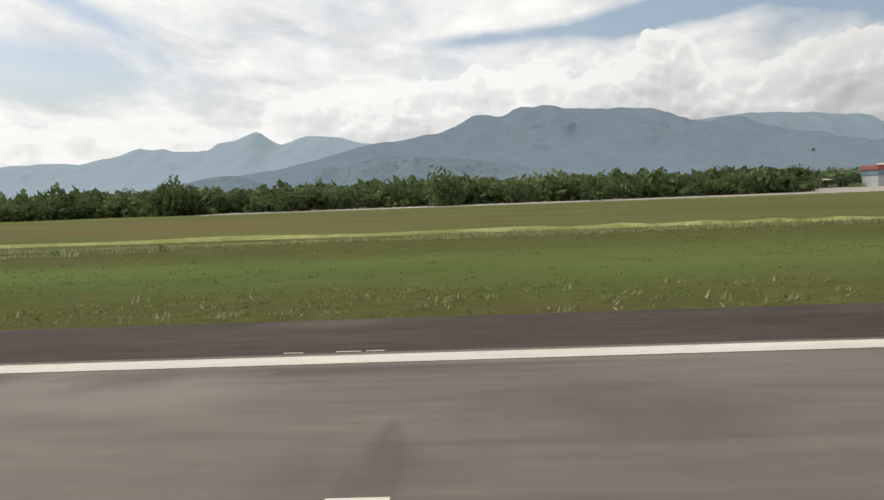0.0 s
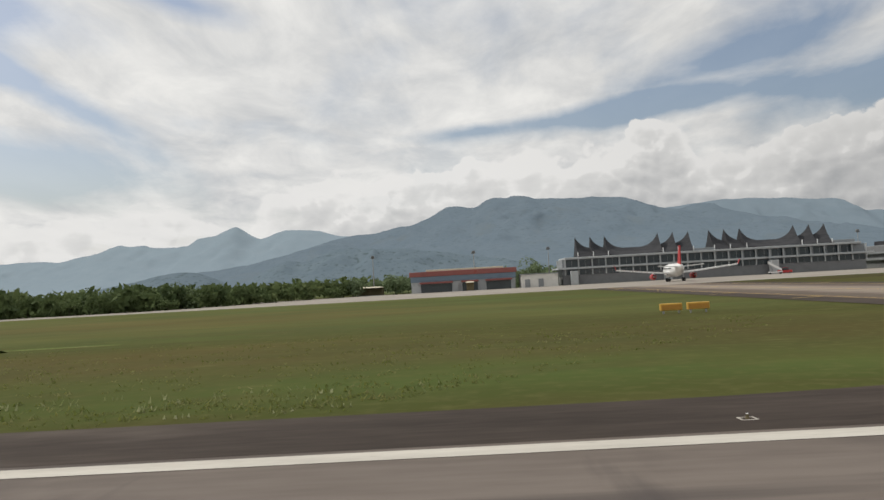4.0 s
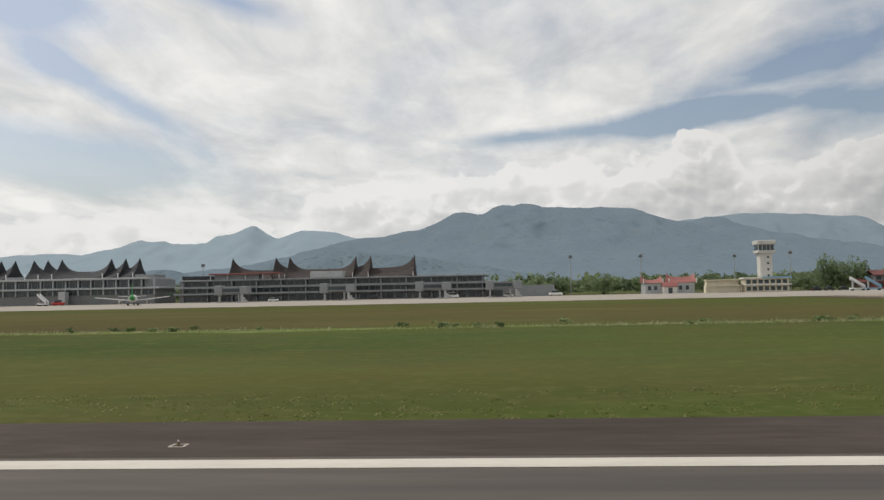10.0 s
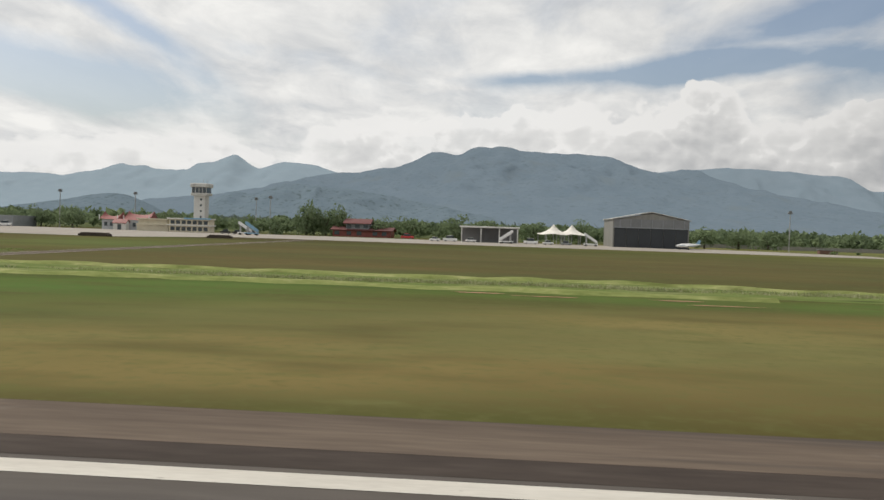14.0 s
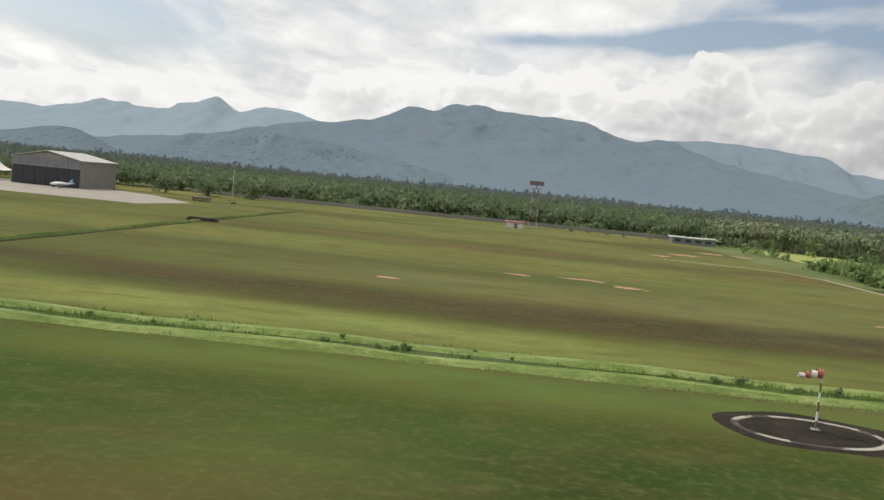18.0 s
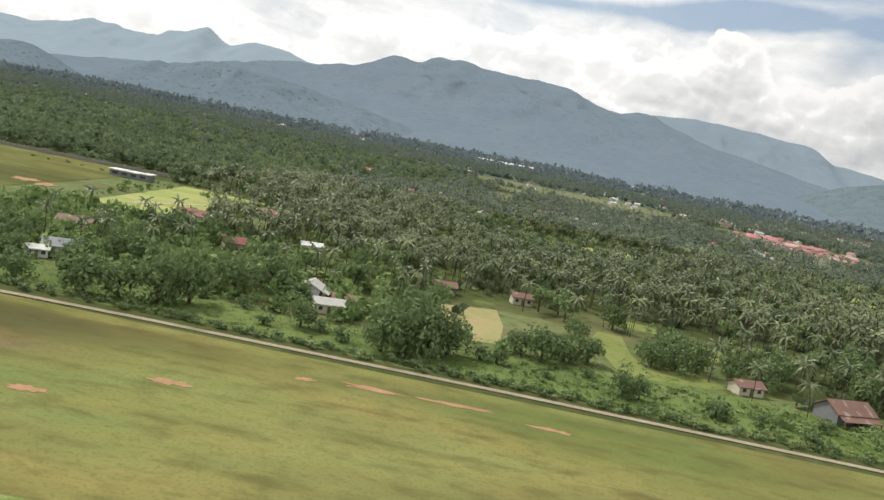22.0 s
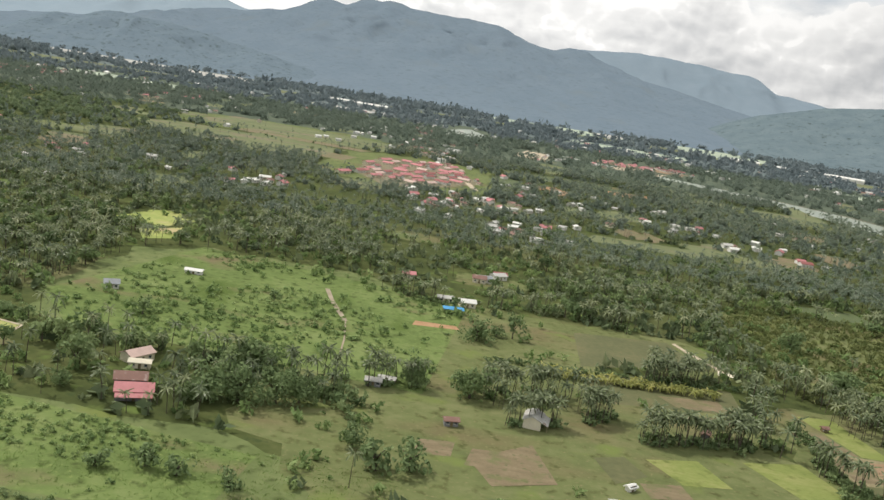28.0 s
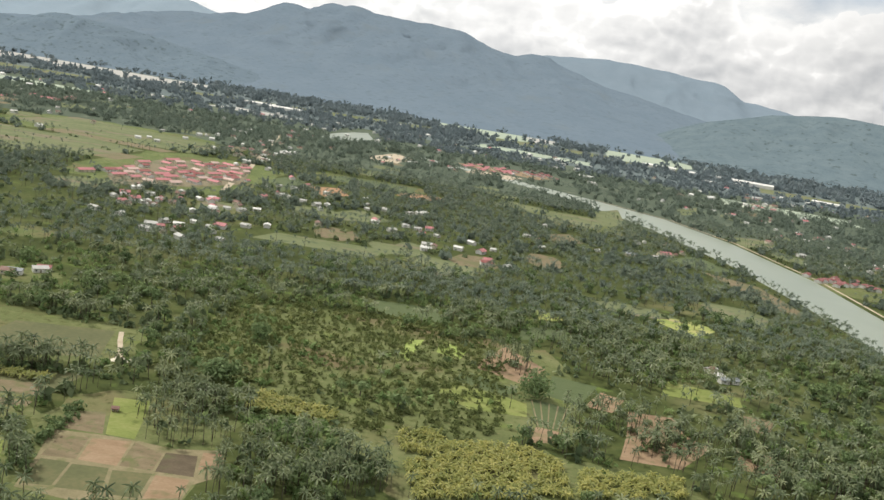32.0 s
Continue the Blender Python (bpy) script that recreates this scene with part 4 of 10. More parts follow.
def taxi_bed(x0, half, top, mouth):
    """Paved bed whose wear follows the traffic: pale lane, rubber-dark turns, darker shoulders."""
    ys = np.concatenate([np.linspace(10.64, 26, 90), np.linspace(26.5, top, 110)])
    sides = np.linspace(-1, 1, 151)

    def swing(rows, y):
        return np.interp(-y, [-a for a, _ in rows], [b for _, b in rows])
    wide = half + 2.4 + swing(GRASS_SWING, ys)
    gy = np.repeat(ys[:, None], len(sides), 1)
    gx = wide[:, None] * sides[None]
    # The bed runs on under the runway's edge, narrowing to the turning lines.
    apart = np.abs(gx)
    wob = 0.9 * wave_noise(gx + 40, gy, 17, 4, 1 / 5) + 0.35 * wave_noise(gx, gy * 0.25, 18, 3, 1 / 0.8)
    lane, edge, lead = 2.35 + swing(LANE_SWING, gy), half + swing(LINE_SWING, gy), swing(LEAD, gy)

    def step(v, w):
        return np.clip(v / w, 0, 1) ** 2 * (3 - 2 * np.clip(v / w, 0, 1))
    worn = mouth + (0.94 - mouth) * step(gy - 19, 16)
    border = 0.52 if mouth > 0.5 else 0.24
    tint = worn - (worn - border) * step(apart - lane + 0.9 + wob, 2.0)
    tint = tint - (tint - 0.10) * step(apart - edge - 0.10, 0.5)
    tint = tint + 0.16 * np.clip(wave_noise(gx + 90, gy, 33, 4, 1 / 2.2) * 1.6 - 0.25, 0, 1) * (apart > edge)
    for off, deep in ((-0.75, 0.16), (0.75, 0.16), (-0.3, 0.08), (1.3, 0.14), (1.75, 0.12), (2.3, 0.14), (2.9, 0.10), (3.4, 0.10)):
        r = np.abs(apart - lead - off * np.where(gy < 20, 1, 0.9)) / (0.16 + 0.06 * abs(off))
        tint = tint - deep * np.exp(-r * r) * (apart < edge) * (0.55 + 0.6 * wave_noise(gx, gy * 0.3, 31, 2, 1 / 2.0)) * np.where(gy < 34, 1, 0.35)
    n = len(sides)
    i = (np.arange(len(ys) - 1)[:, None] * n + np.arange(n - 1)).ravel()
    tris = np.concatenate([np.stack([i, i + 1, i + n + 1], 1), np.stack([i, i + n + 1, i + n], 1)])
    verts = np.stack([gx + x0, gy, np.full_like(gx, 0.0155)], -1).reshape(-1, 3)
    return new("taxiway", raw_mesh("taxiway", verts, tris, M_TAXIBED, np.clip(tint, 0, 1).ravel()))


def taxiway(x, half, top, pale_mouth):
    """A taxiway square to the runway: paved bed with dark shoulders, pale lane, yellow lines."""
    bed = taxi_bed(x, half, top, 0.98 if pale_mouth else 0.27)
    tagged(bed, "pale brown taxiway darkened by curved tyre marks, with dark shoulders", "taxiway", kind="structure")
    for sx in (-1, 1):
        flat_line("taxi_line", [(x + sx * o, y) for y, o in LEAD], 0.05)
        edge = [(x + sx * half, top)] + [(x + sx * (half + o), y) for y, o in LINE_SWING]
        for o in (0.0, 0.125):
            flat_line("taxi_line", [(px + sx * o, py + o * 0.6) for px, py in edge], 0.032)
        for yy, rise in ((90, 0), (70, 0), (54, 0), (41, -0.8), (30, -0.7), (23.5, 0.1), (18.4, 0.5), (14.0, 0.9), (10.7, 1.3)):
            ex = x + sx * (half + float(np.interp(-yy, [-a for a, _ in LINE_SWING], [b for _, b in LINE_SWING])))
            flat_line("taxi_line", [(ex, yy), (ex + sx * (1.9 if yy > 12 else 1.4), yy + rise * 0.6)], 0.13 if yy < 20 else 0.10)
    flat_line("taxi_line", [(x, 20.3), (x, top + 6)], 0.06)
    flat_line("taxi_line", [(x - half, 33.2), (x + half, 32.6)], 0.05)


def flat_line(name, pts, half, m=None, z=0.0185):
    return tagged(part(name, strip(pts, half, z), m or M_YELLOW_LINE), "yellow painted taxiway line" if m is None else "white painted line", "road marking", kind="structure")


taxiway(104.6, 5.15, 106, True)
taxiway(271.4, 4.75, 106, False)
flat("apron", [(-40, 104), (292, 104), (300, 128), (399, 132), (401, 150), (388, 166), (372, 177), (230, 172), (60, 172), (20, 150), (-40, 120)], 0.022, M_CONCRETE, "pale concrete aircraft apron", "apron")
flat("shoulder", [(321, 9.05), (372, 9.05), (372, 10.64), (321, 10.64)], 0.0165, M_SHOULDER_PALE, "pale brown worn runway shoulder", "pavement")
# Narrow service road with white edges.
side_l = [(306.6, 10.6), (308.6, 11.7), (310.2, 13.2), (310.75, 15.8), (310.9, 22), (310.85, 124)]
side_r = [(317.2, 10.6), (315.3, 11.2), (314.0, 12.2), (313.1, 14.0), (312.75, 16.7), (312.7, 22), (312.6, 124)]


def smooth(pts, n=6):
    """A rounded line through the points given."""
    out = []
    q = [Vector(p) for p in pts]
    for i in range(len(q) - 1):
        a, b = q[i], q[i + 1]
        la = (b - a).length
        ta = (b - q[i - 1]).normalized() * la if i else b - a
        tb = (q[i + 2] - a).normalized() * la if i + 2 < len(q) else b - a
        for k in range(n):
            f = k / n
            v = a * (2 * f**3 - 3 * f**2 + 1) + ta * (f**3 - 2 * f**2 + f) + b * (3 * f**2 - 2 * f**3) + tb * (f**3 - f**2)
            out.append((v.x, v.y))
    return out + [tuple(pts[-1])]


side_l, side_r = smooth(side_l), smooth(side_r)


def worn_patch(name, left, right, rows, wear, label, category, z, cols=61):
    """A paved patch between two side lines whose wear is given as a number at each place: 0 rubber-dark, 1 pale."""
    ys = np.asarray(rows, float)
    gy = np.repeat(ys[:, None], cols, 1)
    x0, x1 = left(ys)[:, None], right(ys)[:, None]
    gx = x0 + (x1 - x0) * np.linspace(0, 1, cols)[None]
    i = (np.arange(len(ys) - 1)[:, None] * cols + np.arange(cols - 1)).ravel()
    tris = np.concatenate([np.stack([i, i + 1, i + cols + 1], 1), np.stack([i, i + cols + 1, i + cols], 1)])
    verts = np.stack([gx, gy, np.full_like(gx, z)], -1).reshape(-1, 3)
    return tagged(new(name, raw_mesh(name, verts, tris, M_TAXIBED, np.clip(wear(gx, gy), 0, 1).ravel())), label, category, kind="structure")


def road_side(line):
    return lambda y: np.interp(y, [p[1] for p in line], [p[0] for p in line])


def road_wear(x, y):
    """Mud, rubber and tyre scuffs: dark where wheels turn off the runway, pale mud in the middle of the road."""
    out = np.clip(10.75 - y, 0, 3)
    q = x - 0.30 * out ** 1.6 * np.clip((x - 310.9) / 2.6, -0.7, 1.6)
    comb = np.clip(0.25 + 0.75 * np.sin(q * 3.9 + 2.2 * np.sin(q * 1.3)) + 0.45 * np.sin(q * 9.1 + 1.7 * np.sin(q * 2.3)), 0, 1)
    reach = np.exp(-((q - 313.0) / 1.5) ** 2) + 0.7 * np.exp(-((q - 310.45) / 0.22) ** 2) + 0.5 * np.exp(-((q - 309.3) / 0.25) ** 2)
    scuff = comb * reach * np.clip((11.1 - y) / 0.5, 0, 1) * np.clip((y - 8.36) / 0.5, 0.25, 1) * np.clip(0.75 + 0.9 * wave_noise(x, y, 75, 3, 1 / 1.1), 0.2, 1.3)
    mud = np.exp(-((x - 312.1) / 0.55) ** 2) * np.clip(0.2 + 2.4 * wave_noise(x * 1.2, y * 0.5, 71, 4, 1 / 1.6), 0, 1.2) * np.exp(-((y - 15.6) / 3.6) ** 2)
    road = 0.34 - 0.36 * np.exp(-((y - 11.9) / 2.0) ** 2) + 0.10 * np.clip((y - 24) / 20, 0, 1)
    base = np.where(y < 10.6, 0.05, road) + 0.10 * wave_noise(x, y * 0.4, 72, 4, 1 / 1.5)
    return base + 0.85 * scuff + 0.55 * mud


worn_patch("service_road", lambda y: np.where(y < 10.6, np.interp(y, [8.36, 10.6], [304.5, 306.6]), road_side(side_l)(y)), lambda y: np.where(y < 10.6, np.interp(y, [8.36, 10.6], [319.6, 317.2]), road_side(side_r)(y)),
           np.concatenate([np.linspace(8.36, 10.55, 40), np.linspace(10.6, 24, 110), np.linspace(25, 124, 50)]), road_wear, "narrow grey-brown service road with dried mud and curved tyre scuffs at its mouth", "road", 0.0172, 200)
for s in (side_l, side_r):
    flat_line("edge_line", s, 0.026, M_WHITE_LINE)


# ---- plants ----
def palm_arrays(rng, fronds=15, steps=4, height=4.7, radius=1.5, wide_by=0.13):
    """Corners and triangles of a coconut palm, crown and trunk apart: arched fronds folded along the midrib, ragged at the edge."""
    v, t = [], []
    for f in range(fronds):
        a = 2 * math.pi * (f * 0.382 + rng.random() * 0.08)
        tier = (f + 0.5) / fronds
        rise = 1.25 - 1.55 * tier + rng.uniform(-0.12, 0.12)
        droop = 0.35 + 0.55 * tier + rng.uniform(0, 0.25)
        length = radius * rng.uniform(0.88, 1.12) * (0.8 + 0.2 * math.sin(math.pi * tier))
        ca, sa = math.cos(a), math.sin(a)

        def mid(s):
            r = length * (s - 0.16 * s * s * droop)
            return np.array([ca * r, sa * r, length * (rise * 0.75 * s - droop * 0.85 * s * s)])
        side = np.array([-sa, ca, 0])
        for k in range(steps):
            s0, s1 = k / steps, (k + 1) / steps
            w0, w1 = (radius * wide_by * (0.35 + 1.3 * s - 1.25 * s * s) * rng.uniform(0.8, 1.15) for s in (s0, s1))
            p0, p1 = mid(s0), mid(s1)
            for sg in (-1, 1):
                n = len(v)
                v += [p0, p1, p1 + side * sg * w1 + np.array([ca * 0.10, sa * 0.10, -0.6 * w1]) * radius, p0 + side * sg * w0 * 0.75 + np.array([ca * 0.08, sa * 0.08, -0.5 * w0]) * radius]
                t += [(n, n + 1, n + 2), (n, n + 2, n + 3)] if steps > 1 else [(n, n + 1, n + 3)]
    crown = np.array(v) + (0, 0, height)
    tv, tt = [], []
    lean = rng.normal(0, 0.35, 2)
    for i, s in enumerate((0, 0.5, 1.0)):
        r = 0.075 - 0.03 * s
        for k in range(4):
            an = 2 * math.pi * k / 4
            tv.append((r * math.cos(an) + lean[0] * (s * s - 1), r * math.sin(an) + lean[1] * (s * s - 1), height * s))
    for i in range(2):
        for k in range(4):
            a, b = i * 4 + k, i * 4 + (k + 1) % 4
            tt += [(a, b, b + 4), (a, b + 4, a + 4)]
    return (crown, np.array(t)), (np.array(tv), np.array(tt))


def tree_arrays(rng, height=3.6, radius=1.7, leaves=150, size=0.42, squash=0.75, heads=7):
    """A broad-leaved tree: heads of small leaf faces on a forked trunk."""
    v, t = [], []
    clumps = [(rng.normal(0, 0.45, 3) * (radius, radius, radius * squash), rng.uniform(0.35, 0.72) * radius) for _ in range(heads)]
    for i in range(leaves):
        c, r = clumps[i % len(clumps)]
        d = rng.normal(0, 1, 3)
        d[2] += 0.25
        d /= np.linalg.norm(d)
        p = c + d * r * rng.uniform(0.68, 1.06) * (1, 1, squash)
        u = np.cross(d, rng.normal(0, 1, 3))
        u /= np.linalg.norm(u) + 1e-9
        w = np.cross(d, u) + d * rng.normal(0, 0.55)
        s = size * rng.uniform(0.55, 1.35)
        n = len(v)
        v += [p - u * s * 0.6, p + u * s * 0.6, p + w * s, p - w * s * 0.9]
        t += [(n, n + 1, n + 2), (n + 1, n, n + 3)]
    crown = np.array(v) + (0, 0, height - radius * squash * 0.8)
    tv, tt = [], []

    def limb(a, b, r0, r1):
        n = len(tv)
        for p, r in ((a, r0), (b, r1)):
            for k in range(5):
                an = 2 * math.pi * k / 5
                tv.append((p[0] + r * math.cos(an), p[1] + r * math.sin(an), p[2]))
        for k in range(5):
            x, y = n + k, n + (k + 1) % 5
            tt.extend([(x, y, y + 5), (x, y + 5, x + 5)])
    limb((0, 0, 0), (0.05, 0, height * 0.45), 0.16, 0.11)
    for k in range(4):
        an = 1.6 * k + rng.random()
        limb((0.05, 0, height * 0.42), (math.cos(an) * radius * 0.5, math.sin(an) * radius * 0.5, height * 0.8), 0.09, 0.03)
    return (crown, np.array(t)), (np.array(tv), np.array(tt))


def scatter(name, arrays, places, material, label, category, tint_shift=0.0, z=-0.06):
    """Many plants joined into one mesh; places: rows of x, y, scale, height scale."""
    places = np.asarray(places, float)
    if not len(places):
        return None
    V, T, C, base = [], [], [], 0
    which = RNG.integers(0, len(arrays), len(places))
    for k, (v, t) in enumerate(arrays):
        p = places[which == k]
        if not len(p):
            continue
        a = RNG.random(len(p)) * 2 * math.pi
        c, s = np.cos(a)[:, None], np.sin(a)[:, None]
        x = (v[:, 0] * c - v[:, 1] * s) * p[:, 2:3] + p[:, 0:1]
        y = (v[:, 0] * s + v[:, 1] * c) * p[:, 2:3] + p[:, 1:2]
        zz = v[:, 2] * p[:, 3:4] + z
        V.append(np.stack([x, y, zz], -1).reshape(-1, 3))
        T.append((t[None] + (np.arange(len(p)) * len(v))[:, None, None]).reshape(-1, 3) + base)
        drift = 0.22 * wave_noise(p[:, 0], p[:, 1], 300 + len(places) % 7, 2, 1 / 28)
        C.append(np.repeat(np.clip(RNG.normal(0.5 + tint_shift, 0.18, len(p)) + drift, 0, 1), len(v)) + RNG.normal(0, 0.13, len(p) * len(v)))
        base += len(p) * len(v)
    me = raw_mesh(name, np.concatenate(V), np.concatenate(T), material, np.concatenate(C))
    return tagged(new(name, me), label, category, kind="stuff")


g_rng = np.random.default_rng(21)
PALMS = [palm_arrays(g_rng, 19, 4, 4.2, 1.45, 0.15) for _ in range(6)]
PALMS_MID = [palm_arrays(g_rng, 13, 3, 4.2, 1.45, 0.165) for _ in range(6)]
PALMS_LOW = [palm_arrays(g_rng, 10, 2, 4.2, 1.45, 0.20) for _ in range(6)]
PALMS_THIN = [palm_arrays(g_rng, 12, 1, 4.2, 1.5, 0.42) for _ in range(6)]
PALMS_FAR = [palm_arrays(g_rng, 8, 1, 4.2, 1.6, 0.5) for _ in range(3)]
TREES_MID = [tree_arrays(g_rng, leaves=230, size=0.34, heads=11) for _ in range(5)]
TREES_FULL = [tree_arrays(g_rng, 2.9, 1.75, 900, 0.20, 0.95, 17) for _ in range(6)]
BUSHES = [tree_arrays(g_rng, 1.5, 1.1, 260, 0.19, 0.7, 9) for _ in range(5)]
BUSH_MID = [tree_arrays(g_rng, 1.5, 1.1, 100, 0.30, 0.7, 8)[0] for _ in range(5)]
BUSH_LOW = [tree_arrays(g_rng, 1.5, 1.1, 28, 0.52, 0.7)[0] for _ in range(6)]
TREES_LOW = [tree_arrays(g_rng, 3.6, 1.7, 44, 0.70, 0.75, 9) for _ in range(6)]
CLUMPS = [tree_arrays(g_rng, 3.2, 2.6, 20, 1.5, 0.7)[0] for _ in range(5)]
UNDER = [tree_arrays(g_rng, 1.3, 1.5, 9, 0.9, 0.5)[0] for _ in range(5)]

TUFTS = []
for _ in range(4):
    tv, tt = [], []
    for k in range(5):
        an, ln, h = g_rng.random() * 6.28, g_rng.uniform(0.02, 0.10), g_rng.uniform(0.6, 1.0)
        bx, by = g_rng.normal(0, 0.10, 2)
        ca, sa = math.cos(an), math.sin(an)
        n = len(tv)
        tv += [(bx - sa * 0.02, by + ca * 0.02, 0), (bx + sa * 0.02, by - ca * 0.02, 0), (bx + ca * ln, by + sa * ln, h)]
        tt.append((n, n + 1, n + 2))
    TUFTS.append((np.array(tv), np.array(tt)))

